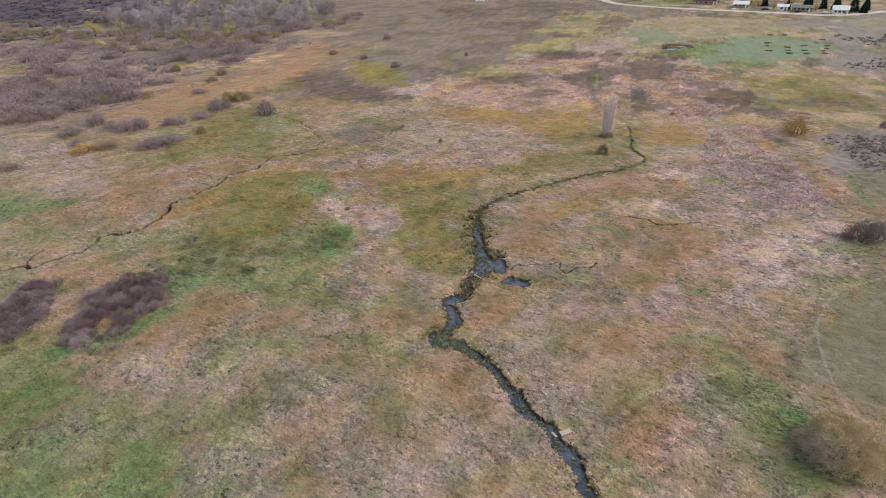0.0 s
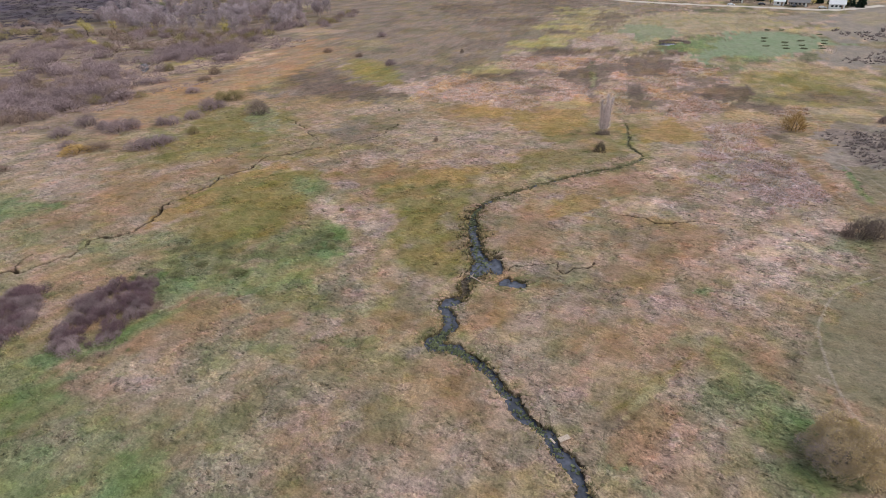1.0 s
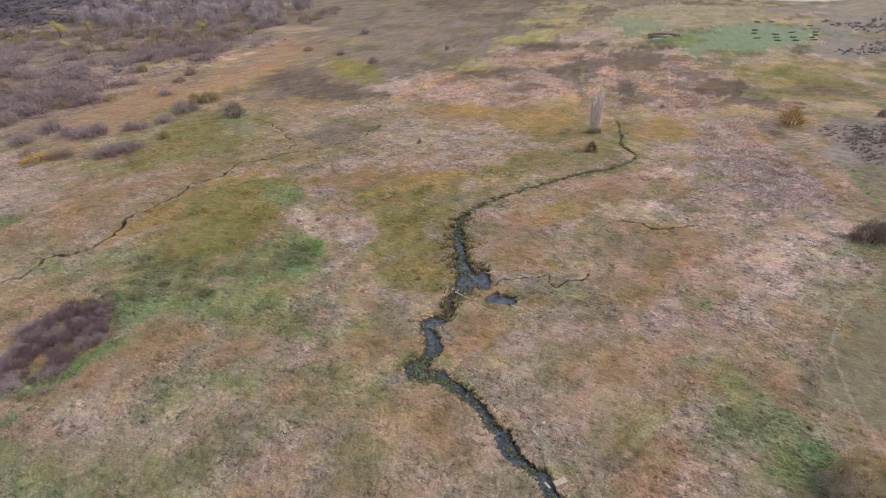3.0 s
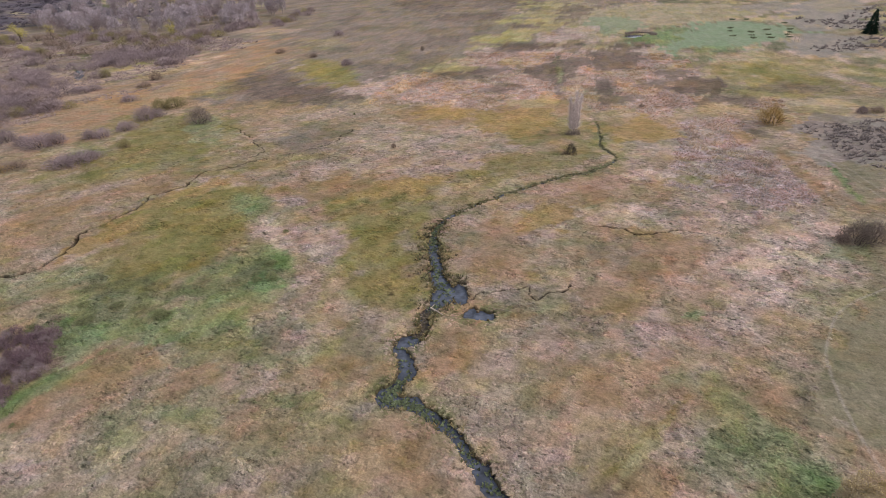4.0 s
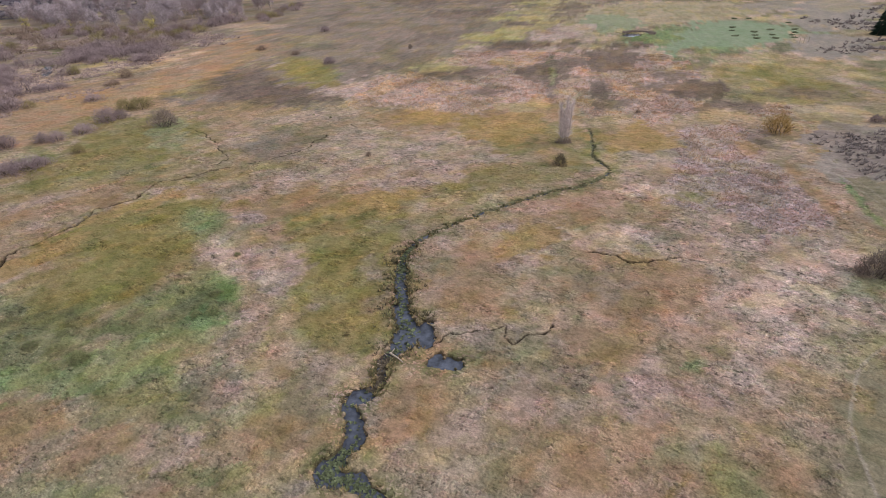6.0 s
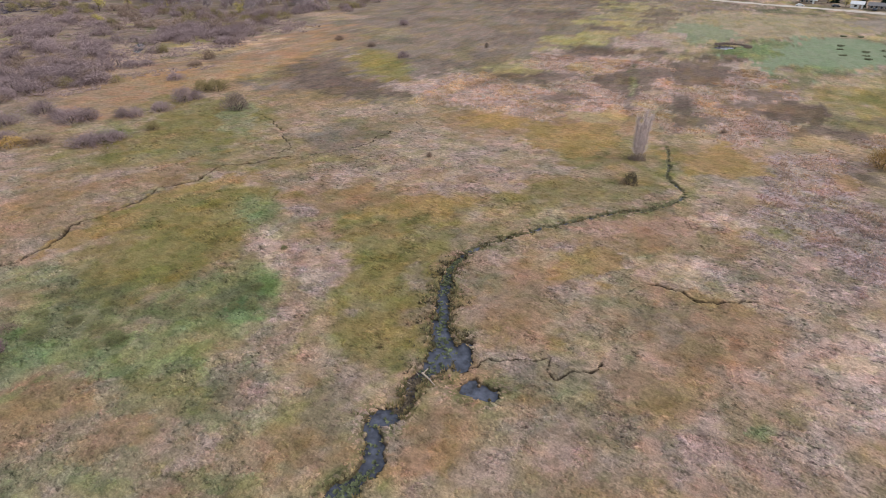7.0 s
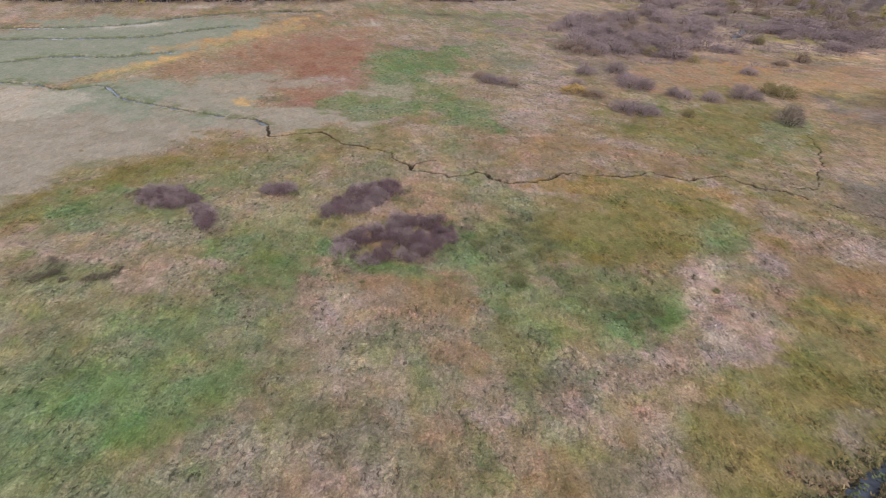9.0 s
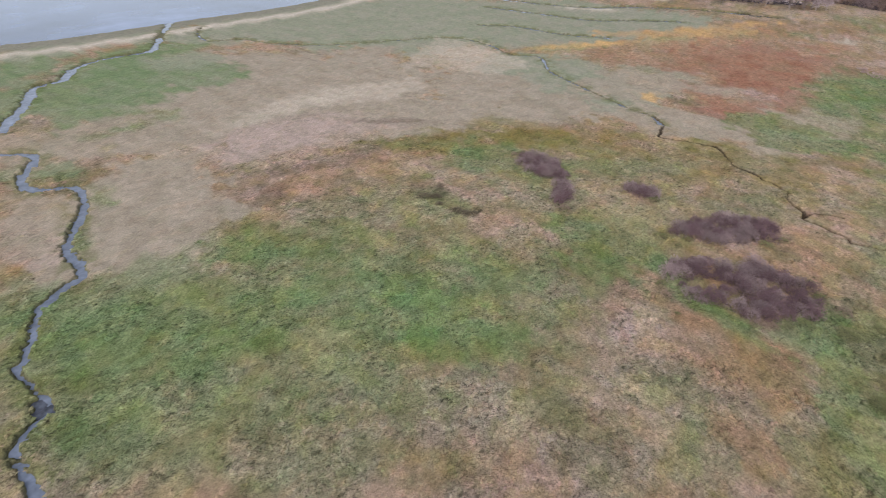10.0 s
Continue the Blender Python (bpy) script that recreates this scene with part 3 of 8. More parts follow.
patch("straw", -35.2, 64.4, 4.7, 2.0, 116, 0.8)
patch("straw", -28.3, 61.9, 5.6, 4.4, 120, 0.6)
patch("straw", -30.6, 56.3, 5.1, 2.9, 10, 0.6)
patch("straw", -37.1, 39.1, 4.5, 3.0, 179, 0.4)
patch("olive", -28.3, 86.7, 17.3, 7.5, 107, 0.8)
patch("olive", -23.3, 66.7, 6.1, 5.4, 117, 0.8)
patch("olive", -38.7, 96.1, 9.3, 8.2, 133, 0.6)
patch("rust", -51.6, 95.6, 7.6, 4.4, 8, 0.6)
patch("rust", -30.7, 119.0, 11.0, 4.8, 13, 0.4)
patch("rust", -43.1, 100.9, 7.7, 2.6, 36, 0.5)
patch("green", -44.3, 94.1, 7.3, 1.2, 34, 0.5)
patch("rust", -30.2, 151.4, 18.2, 7.0, 13, 0.8)
patch("rust", -9.8, 160.2, 15.0, 8.4, 16, 0.8)
patch("gold", -11.8, 164.5, 10.2, 3.8, 13, 0.5)
patch("olive", -6.5, 138.7, 16.3, 12.0, 24, 0.8)
patch("rust", 16.3, 145.8, 10.6, 7.3, 30, 0.5)
patch("olive", 7.7, 130.1, 7.1, 5.4, 36, 0.6)
patch("straw", -22.8, 133.4, 7.6, 7.2, 63, 0.8)
patch("straw", -30.9, 132.3, 10.5, 4.7, 13, 0.6)
patch("straw", -48.1, 114.1, 9.8, 5.6, 10, 0.6)
patch("straw", -34.5, 112.1, 8.0, 4.5, 12, 0.5)
patch("straw", -36.3, 141.3, 6.4, 4.2, 12, 0.5)
patch("straw", -52.8, 122.5, 6.0, 3.6, 8, 0.6)
patch("rust", 6.4, 105.3, 12.7, 5.8, 33, 0.6)
patch("straw", 16.3, 114.7, 5.5, 3.1, 23, 0.9)
patch("gold", 23.5, 113.3, 5.1, 3.4, 36, 0.5)
patch("olive", 22.5, 114.2, 4.8, 2.4, 21, 0.4)
patch("reed", 31.5, 130.0, 22.0, 7.3, 73, 1)
patch("reed", 38.0, 116.6, 13.3, 6.3, 89, 1)
patch("reed", 40.8, 110.7, 5.2, 3.2, 44, 0.8)
patch("brownish", 41.0, 142.0, 5.4, 2.5, 109, 0.7)
patch("rust", 49.4, 132.0, 12.6, 1.7, 99, 0.7)
patch("rust", 49.0, 112.2, 11.6, 2.5, 76, 0.5)
patch("straw", 47.8, 139.5, 10.8, 2.9, 109, 0.6)
patch("straw", 37.0, 147.9, 8.6, 3.6, 18, 0.6)
patch("reed", 50.8, 169.2, 5.7, 3.6, 49, 0.9)
patch("olive", 55.0, 128.7, 10.4, 2.3, 76, 0.5)
patch("pasture", 55.1, 119.0, 10.4, 2.8, 69, 0.7)
patch("pale", 12.6, 97.1, 8.6, 4.4, 20, 0.9)
patch("pale", -4.5, 86.9, 6.9, 4.5, 89, 0.5)
patch("pale", 29.0, 101.3, 10.0, 5.8, 29, 0.6)
patch("pale", 33.3, 90.5, 13.5, 8.3, 46, 0.85)
patch("pale", 37.6, 84.4, 8.6, 4.3, 62, 0.8)
patch("pale", 0.1, 95.1, 4.4, 3.0, 24, 0.4)
patch("rust", 14.7, 84.2, 11.7, 6.5, 24, 0.9)
patch("rust", 8.4, 89.8, 4.1, 2.2, 21, 0.6)
patch("rust", 13.1, 74.2, 7.9, 3.3, 19, 0.6)
patch("brownish", 21.8, 78.1, 2.8, 2.2, 105, 0.5)
patch("rust", -9.4, 84.8, 9.0, 6.0, 93, 0.45)
patch("rust", -9.1, 75.9, 4.9, 4.4, 50, 0.4)
patch("sedge", 1.6, 85.3, 8.8, 2.9, 91, 0.5)
patch("sedge", -5.7, 64.5, 5.1, 4.2, 30, 0.8)
patch("rust", -11.7, 56.0, 6.5, 3.9, 100, 0.6)
patch("rust", -10.3, 61.5, 5.0, 1.8, 15, 0.5)
patch("sedge", -4.2, 52.6, 7.4, 3.4, 17, 0.5)
patch("pale", -6.9, 50.6, 3.6, 2.2, 18, 0.3)
patch("straw", -11.7, 52.1, 6.0, 2.2, 102, 0.5)
patch("rust", 3.2, 65.4, 7.6, 5.1, 27, 0.5)
patch("rust", 7.1, 55.9, 7.7, 5.5, 35, 0.55)
patch("rust", 8.8, 43.0, 4.5, 2.7, 27, 0.7)
patch("rust", 20.3, 58.4, 7.4, 2.6, 78, 0.4)
patch("pale", 25.9, 74.5, 6.5, 3.5, 66, 0.6)
patch("pale", 23.2, 67.5, 2.7, 1.7, 40, 0.7)
patch("pale", 13.2, 64.2, 5.6, 2.6, 21, 0.4)
patch("olive", 7.7, 46.7, 5.9, 2.1, 53, 0.5)
patch("green", 17.1, 53.9, 4.8, 2.9, 65, 0.45)
patch("green", 14.8, 57.5, 3.7, 1.6, 20, 0.4)
patch("moss", 16.4, 48.5, 2.1, 1.3, 36, 0.5)
patch("straw", 14.1, 43.6, 3.8, 2.5, 59, 0.6)
patch("straw", -0.5, 44.2, 4.8, 3.7, 77, 0.5)
patch("straw", 11.1, 52.1, 4.3, 2.5, 26, 0.4)
patch("green", 21.7, 43.3, 6.1, 2.8, 25, 0.8)
patch("green", 24.2, 39.0, 5.1, 2.4, 26, 0.8)
patch("green", 20.1, 49.6, 4.2, 2.5, 34, 0.5)
patch("straw", 25.7, 48.8, 3.8, 1.6, 23, 0.6)
patch("green", 5.3, 35.8, 2.5, 1.9, 46, 0.5)
patch("pasture", 35.0, 61.4, 10.0, 5.2, 55, 1)
patch("pasture", 44.1, 85.3, 14.3, 2.9, 70, 0.8)
patch("greyish", 34.1, 58.5, 5.6, 3.0, 52, 0.6)
patch("sedge", 36.6, 75.6, 6.2, 3.5, 47, 0.5)
patch("green", 41.2, 88.8, 5.7, 2.9, 59, 0.5)
patch("brownish", 26.8, 58.8, 6.2, 1.8, 74, 0.4)
patch("olive", 33.6, 67.6, 4.0, 1.9, 26, 0.4)
patch("straw", -9.3, 33.4, 4.7, 4.3, 24, 0.4)
patch("straw", -20.6, 45.7, 4.4, 1.5, 14, 0.6)
patch("rust", -20.0, 53.3, 3.9, 2.6, 13, 0.5)
patch("straw", -18.7, 28.5, 6.9, 2.7, 14, 0.3)
patch("rust", -12.9, 39.7, 4.6, 2.2, 180, 0.5)
patch("sageland", 63.2, 139.9, 17.4, 8.8, 55, 1)
patch("greyish", 52.8, 115.9, 10.1, 4.2, 76, 0.6)
patch("pasture", 55.6, 116.5, 10.6, 2.3, 66, 0.6)
patch("greyflat", -172.2, -62.3, 95.0, 38.1, 125, 1)
patch("greyflat", -128.9, -4.5, 27.0, 19.4, 67, 1)
patch("mud", -90.7, -60.8, 52.1, 30.0, 117, 1)
patch("mud", -36.9, -34.3, 22.9, 11.9, 66, 1)
patch("mud", -99.1, -11.8, 29.8, 6.5, 123, 1)
patch("mud", -115.9, 30.3, 16.6, 9.5, 93, 0.9)
patch("dirtpale", -95.1, -40.4, 18.7, 5.9, 149, 0.63)
patch("dirtpale", -129.8, -33.5, 15.2, 13.0, 134, 0.56)
patch("dirtpale", -75.2, -48.4, 15.5, 4.3, 179, 0.49)
patch("pinkmud", -68.2, -38.2, 13.9, 7.5, 171, 0.8)
patch("pinkmud", -79.3, -30.7, 13.5, 4.1, 122, 0.6)
patch("pinkmud", -24.0, -40.3, 10.2, 4.8, 75, 0.6)
patch("dirtpale", -55.0, -49.1, 11.2, 4.1, 39, 0.35)
patch("brownish", -62.2, -24.1, 14.6, 2.6, 146, 0.5)
patch("brownish", -49.5, -25.5, 5.5, 3.6, 110, 0.5)
patch("straw", -66.0, -22.3, 6.0, 1.8, 142, 0.5)
patch("dullgreen", -65.6, -93.1, 22.3, 16.7, 50, 0.9)
patch("dullgreen", -80.9, -89.6, 15.5, 12.2, 135, 0.9)
patch("mud", -61.3, -75.7, 7.5, 4.4, 108, 0.5)
patch("green", -59.3, -67.0, 6.2, 4.6, 160, 0.5)
patch("olive", -48.4, -58.5, 2.8, 1.8, 100, 0.9)
patch("dullgreen", -39.8, -67.7, 5.9, 3.1, 78, 0.8)
patch("green", -35.5, -57.9, 4.8, 1.9, 116, 0.9)
patch("green", -35.7, -43.8, 4.1, 1.9, 68, 0.7)
patch("olive", -29.7, -43.8, 4.7, 2.7, 98, 0.5)
patch("green", -27.7, -36.0, 4.9, 2.0, 67, 0.6)
patch("green", -73.0, -137.2, 27.2, 6.3, 171, 0.4)
patch("orange", -191.1, 19.0, 27.8, 7.2, 137, 0.9)
patch("red", -167.6, 31.4, 25.5, 15.3, 146, 0.9)
patch("orange", -165.1, -7.9, 18.1, 4.6, 136, 0.9)
patch("gold", -157.3, -17.1, 10.6, 2.3, 135, 0.9)
patch("orange", -158.0, 5.6, 17.3, 5.4, 126, 0.6)
patch("gold", -163.6, 7.2, 9.7, 2.3, 125, 0.4)
patch("rust", -223.6, 38.5, 31.4, 9.3, 127, 0.7)
patch("orange", -142.5, 35.6, 12.3, 5.2, 130, 0.7)
patch("red", -127.4, 35.1, 7.8, 3.5, 112, 0.6)
patch("red", -127.6, 29.5, 7.5, 2.0, 125, 0.5)
patch("gold", -130.9, 16.1, 3.5, 1.9, 132, 0.8)
patch("red", -183.5, 47.9, 15.6, 8.7, 152, 0.6)
patch("mud", -146.2, 18.5, 9.5, 6.4, 150, 0.5)
patch("green", -153.1, 55.6, 20.6, 7.3, 174, 0.8)
patch("green", -132.3, 60.2, 14.3, 5.3, 171, 0.5)
patch("olive", -105.6, 36.9, 11.1, 4.3, 90, 0.6)
patch("olive", -86.9, -4.0, 19.2, 6.5, 123, 0.9)
patch("rust", -74.6, -13.7, 8.2, 4.3, 1, 0.5)
patch("green", -82.7, -1.8, 8.2, 3.9, 124, 0.8)
patch("green", -78.1, -14.8, 6.3, 3.6, 122, 0.5)
patch("green", -77.6, 11.4, 5.7, 3.9, 132, 0.5)
patch("olive", -97.4, 7.7, 17.6, 4.4, 124, 0.6)
patch("sedge", -66.6, 10.5, 13.7, 6.7, 125, 0.5)
patch("gold", -74.4, 26.3, 5.3, 3.4, 136, 0.5)
patch("olive", -67.9, 27.4, 5.0, 3.4, 139, 0.6)
patch("green", -63.1, 22.5, 4.0, 2.7, 134, 0.7)
patch("straw", -65.7, 3.2, 6.2, 3.6, 124, 0.5)
patch("straw", -60.7, 13.4, 5.6, 2.9, 125, 0.5)
patch("rust", -87.8, 19.6, 6.9, 3.4, 128, 0.4)
patch("tan", -94.4, 29.4, 10.3, 6.2, 137, 0.6)
patch("tan", -83.2, 40.0, 7.5, 4.5, 142, 0.5)
patch("green", -39.0, -10.9, 10.5, 5.1, 118, 0.8)
patch("green", -45.7, 4.5, 8.7, 3.7, 122, 0.6)
patch("brightgreen", -39.9, 13.4, 11.0, 4.4, 122, 0.7)
patch("brightgreen", -39.6, 20.2, 5.5, 2.3, 123, 0.7)
patch("green", -20.4, -11.2, 11.3, 5.8, 112, 0.8)
patch("green", -28.8, -7.7, 9.9, 4.0, 119, 0.7)
patch("green", -12.6, -6.7, 7.9, 4.8, 87, 0.6)
patch("brightgreen", -9.0, -5.8, 3.5, 2.0, 97, 0.4)
patch("green", -14.1, 4.5, 4.7, 2.7, 109, 0.3)
patch("green", -37.6, -1.7, 7.0, 3.3, 119, 0.5)
patch("green", -32.6, 15.3, 3.5, 1.6, 121, 0.5)
patch("tan", -25.2, 3.4, 6.5, 3.1, 118, 0.6)
patch("tan", -19.4, 9.5, 8.2, 3.6, 118, 0.5)
patch("straw", -22.5, -3.8, 2.4, 1.1, 116, 0.5)
patch("brownish", -30.8, 9.3, 3.6, 1.6, 120, 0.4)
patch("straw", -30.9, 25.5, 6.3, 3.8, 124, 0.6)
patch("straw", -33.1, 21.8, 3.4, 1.2, 122, 0.5)
patch("straw", -48.8, 33.0, 5.8, 3.5, 132, 0.6)
patch("straw", -40.4, 33.2, 3.6, 2.7, 147, 0.5)
patch("straw", -38.4, 37.7, 4.9, 3.1, 134, 0.4)
patch("brownish", -40.1, 27.3, 5.3, 2.4, 124, 0.4)
patch("olive", -35.1, 27.6, 2.8, 1.0, 123, 0.4)
patch("rust", -55.3, 40.2, 3.5, 2.1, 139, 0.7)
patch("rust", -51.6, 46.9, 4.6, 2.8, 145, 0.6)
patch("green", -57.7, 42.2, 4.7, 1.5, 77, 0.6)
patch("sedge", -55.8, 51.9, 5.2, 2.8, 164, 0.5)
patch("green", -63.3, 52.8, 4.0, 2.3, 152, 0.5)
patch("tan", -8.4, 2.7, 2.1, 1.3, 96, 0.6)
patch("green", -15.4, -25.8, 7.0, 2.6, 70, 0.6)
patch("orange", -12.2, -15.8, 1.7, 0.7, 72, 0.4)
patch("orange", -25.8, -15.0, 1.9, 1.3, 128, 0.6)
patch("mud", -24.1, -18.9, 5.3, 3.6, 163, 0.9)
patch("straw", -272.6, 143.9, 27.3, 22.0, 55, 0.9)
patch("green", -228.5, 109.9, 16.2, 8.7, 24, 0.6)
patch("greyish", -155.8, 88.7, 9.4, 6.3, 35, 0.9)
patch("sedge", -181.0, 90.0, 10.7, 6.2, 13, 0.6)
patch("straw", -129.7, 83.7, 14.1, 6.1, 31, 0.5)
patch("green", -117.4, 66.3, 13.3, 7.5, 15, 0.7)
patch("straw", -106.4, 75.9, 8.2, 4.9, 20, 0.6)
patch("pinkmud", -110.3, 79.3, 7.0, 3.1, 31, 0.5)
patch("taupe", -210.3, 102.2, 11.9, 7.0, 15, 0.5)
patch("taupe", -76.0, 227.0, 35.6, 25.0, 165, 0.7)
patch("reed", -46.5, 178.2, 19.8, 15.8, 164, 0.9)
patch("brownish", -84.2, 167.4, 12.5, 8.5, 150, 0.8)
patch("brownish", -104.6, 179.6, 18.0, 11.1, 143, 0.5)
patch("olive", -94.2, 204.6, 15.8, 7.8, 123, 0.8)
patch("gold", -113.9, 252.7, 18.0, 9.5, 124, 0.6)
patch("straw", -161.0, 190.1, 28.1, 8.4, 27, 0.6)
patch("orange", -143.3, 177.0, 23.8, 17.9, 110, 0.4)
patch("olive", -101.8, 131.5, 15.0, 7.9, 170, 0.5)
patch("sedge", -86.1, 125.1, 10.3, 6.3, 154, 0.5)
patch("greyish", -65.4, 127.6, 6.7, 3.7, 128, 0.9)
patch("moss", -57.9, 136.5, 11.5, 5.8, 1, 0.4)
patch("straw", -60.1, 145.0, 6.2, 3.6, 177, 0.6)
patch("straw", -37.1, 129.6, 11.9, 8.9, 174, 0.7)
patch("rust", -32.3, 148.3, 11.6, 6.4, 3, 0.7)
patch("straw", -54.0, 110.5, 6.0, 2.8, 2, 0.6)
patch("straw", -33.3, 113.4, 6.9, 2.3, 7, 0.6)
patch("rust", -49.2, 105.7, 9.1, 4.2, 3, 0.5)
patch("rust", -30.6, 104.7, 9.6, 6.1, 2, 0.6)
patch("olive", -102.6, 98.3, 12.6, 6.0, 170, 0.6)
patch("rust", -91.0, 91.9, 8.2, 4.1, 32, 0.5)
patch("straw", -74.5, 94.3, 7.5, 2.8, 47, 0.5)
patch("brownish", -76.2, 90.5, 8.0, 2.1, 46, 0.5)
patch("gold", -61.7, 89.4, 4.2, 2.0, 180, 0.5)
patch("green", -114.0, 61.9, 9.0, 5.1, 4, 0.7)
patch("rust", -89.5, 73.8, 11.2, 5.2, 30, 0.5)
patch("pinkstraw", -109.2, 77.5, 7.3, 4.5, 17, 0.6)
patch("olive", -93.9, 103.8, 13.7, 5.8, 35, 0.6)
patch("olive", -67.0, 88.0, 11.1, 8.1, 26, 0.8)
patch("gold", -62.6, 87.8, 3.9, 2.7, 30, 0.5)
patch("sprout", -58.0, 91.5, 6.3, 2.9, 133, 0.8)
patch("pale", -50.4, 84.2, 2.8, 2.5, 4, 0.8)
patch("pale", -43.7, 79.0, 6.1, 1.7, 124, 0.8)
patch("sedge", -76.4, 60.9, 8.1, 4.8, 20, 0.6)
patch("straw", -61.9, 61.6, 4.1, 2.7, 18, 0.6)
patch("moss", -59.5, 61.6, 4.9, 3.3, 17, 0.6)
patch("moss", -67.2, 64.3, 2.6, 1.6, 23, 0.6)
patch("green", -50.6, 63.0, 4.5, 2.5, 29, 0.5)
patch("olive", -54.1, 54.6, 3.6, 2.0, 26, 0.6)
patch("sprout", -60.8, 51.2, 3.6, 2.3, 175, 0.7)
patch("moss", -52.3, 57.3, 1.9, 1.0, 151, 1)
patch("green", -48.2, 69.8, 4.7, 2.8, 31, 0.6)
patch("moss", -44.1, 71.1, 3.5, 2.3, 139, 0.9)
patch("sprout", -42.9, 75.6, 4.4, 1.3, 131, 0.6)
patch("straw", -50.4, 60.1, 3.1, 2.2, 12, 0.7)
patch("rust", -53.1, 48.8, 4.0, 1.9, 28, 0.8)
patch("pinkstraw", -38.8, 80.8, 6.8, 5.7, 129, 0.8)
patch("pinkstraw", -36.1, 63.6, 3.2, 2.6, 148, 0.7)
patch("olive", -35.1, 65.6, 2.2, 2.0, 159, 0.5)
patch("rust", -47.8, 96.0, 4.9, 3.0, 37, 0.5)
patch("pinkstraw", -50.9, 93.7, 2.4, 2.2, 31, 0.7)
patch("rust", -44.0, 104.6, 6.1, 4.7, 43, 0.6)
patch("pale", -42.7, 108.4, 3.5, 1.7, 118, 0.7)
patch("pale", -32.9, 114.2, 5.3, 3.3, 45, 0.5)
patch("straw", -25.1, 128.3, 10.4, 6.5, 50, 0.8)
patch("straw", -37.4, 118.8, 9.9, 3.8, 39, 0.6)
patch("olive", -33.0, 97.2, 11.0, 5.6, 39, 0.5)
patch("rust", -31.0, 103.3, 9.5, 2.8, 37, 0.4)
patch("straw", -26.8, 94.9, 3.5, 2.3, 44, 0.5)
patch("olive", -30.3, 85.6, 8.9, 4.8, 119, 0.6)
patch("olive", -27.6, 72.8, 5.7, 5.5, 80, 0.6)
patch("straw", -24.7, 82.0, 3.9, 1.9, 117, 0.5)
patch("straw", -28.6, 73.0, 1.8, 1.6, 43, 0.7)
patch("gold", -16.9, 104.4, 10.8, 4.3, 40, 0.3)
patch("greyish", -14.3, 82.2, 4.8, 3.3, 98, 0.6)
patch("rust", -8.6, 86.5, 6.7, 4.8, 75, 0.5)
patch("pinkstraw", -6.7, 95.0, 4.9, 3.1, 53, 0.6)
patch("pale", -2.5, 92.2, 5.6, 3.6, 79, 0.6)
patch("rust", 2.9, 84.5, 4.7, 3.0, 71, 0.5)
patch("green", -65.4, 24.4, 4.7, 2.8, 73, 0.8)
patch("gold", -67.9, 32.1, 4.0, 2.4, 76, 0.5)
patch("straw", -69.3, 9.8, 6.5, 4.1, 64, 0.5)
patch("rust", -67.1, 13.9, 3.1, 2.0, 27, 0.4)
patch("olive", -72.0, 21.6, 5.0, 3.1, 71, 0.4)
patch("gold", -57.2, -0.4, 4.1, 2.0, 69, 0.4)
patch("rust", -57.5, 10.5, 2.8, 1.7, 65, 0.4)
patch("green", -52.7, 15.3, 9.7, 3.9, 76, 0.5)
patch("sprout", -52.3, 22.8, 5.3, 2.5, 75, 0.5)
patch("green", -44.4, 4.3, 7.3, 4.2, 50, 0.8)
patch("green", -43.8, 14.9, 5.3, 3.0, 68, 0.8)
patch("brightgreen", -36.6, 15.0, 2.8, 1.8, 44, 0.9)
patch("brightgreen", -40.4, 24.6, 1.7, 1.2, 33, 0.7)
patch("green", -33.4, 10.1, 5.3, 2.1, 73, 0.7)
patch("tan", -47.9, 9.5, 3.7, 2.0, 67, 0.5)
patch("tan", -36.5, 9.0, 3.5, 2.0, 53, 0.4)
patch("pinkstraw", -39.3, 32.9, 1.3, 1.0, 62, 0.8)
patch("straw", -51.2, 35.9, 4.1, 3.6, 56, 0.7)
patch("straw", -45.8, 31.8, 3.7, 1.8, 77, 0.4)
patch("rust", -55.2, 38.3, 3.6, 1.8, 79, 0.7)
patch("rust", -49.9, 43.9, 4.3, 2.7, 171, 0.6)
patch("olive", -34.5, 31.7, 2.1, 1.0, 77, 0.6)
patch("straw", -32.2, 19.3, 2.9, 1.4, 73, 0.5)
patch("pinkstraw", -33.4, 25.7, 1.6, 1.1, 60, 0.6)
patch("pinkstraw", -29.7, 30.2, 2.1, 1.7, 38, 0.6)
patch("straw", -31.9, 23.9, 2.5, 1.6, 65, 0.5)
patch("pinkstraw", -28.0, 35.9, 1.9, 1.3, 74, 0.5)
patch("pinkstraw", -40.2, 38.7, 2.4, 1.6, 77, 0.5)
patch("moss", -33.7, 36.4, 3.2, 2.0, 76, 0.4)
patch("moss", -61.4, 60.7, 6.2, 4.7, 147, 0.7)
patch("moss", -52.0, 57.6, 1.8, 1.1, 157, 1)
patch("sprout", -61.0, 53.0, 4.4, 3.2, 161, 0.6)
patch("straw", -46.7, 50.2, 4.1, 2.7, 162, 0.5)
patch("green", -40.4, 52.4, 5.0, 1.8, 81, 0.5)
patch("straw", -42.3, 58.4, 4.3, 3.5, 118, 0.6)
patch("moss", -36.0, 53.5, 4.1, 1.9, 83, 0.6)
patch("olive", -59.2, 73.7, 7.8, 5.1, 96, 0.6)
patch("green", -54.1, 68.7, 3.7, 2.8, 128, 0.6)
patch("moss", -43.3, 69.6, 3.4, 2.4, 106, 0.9)
patch("sprout", -43.7, 74.3, 4.6, 1.6, 146, 0.7)
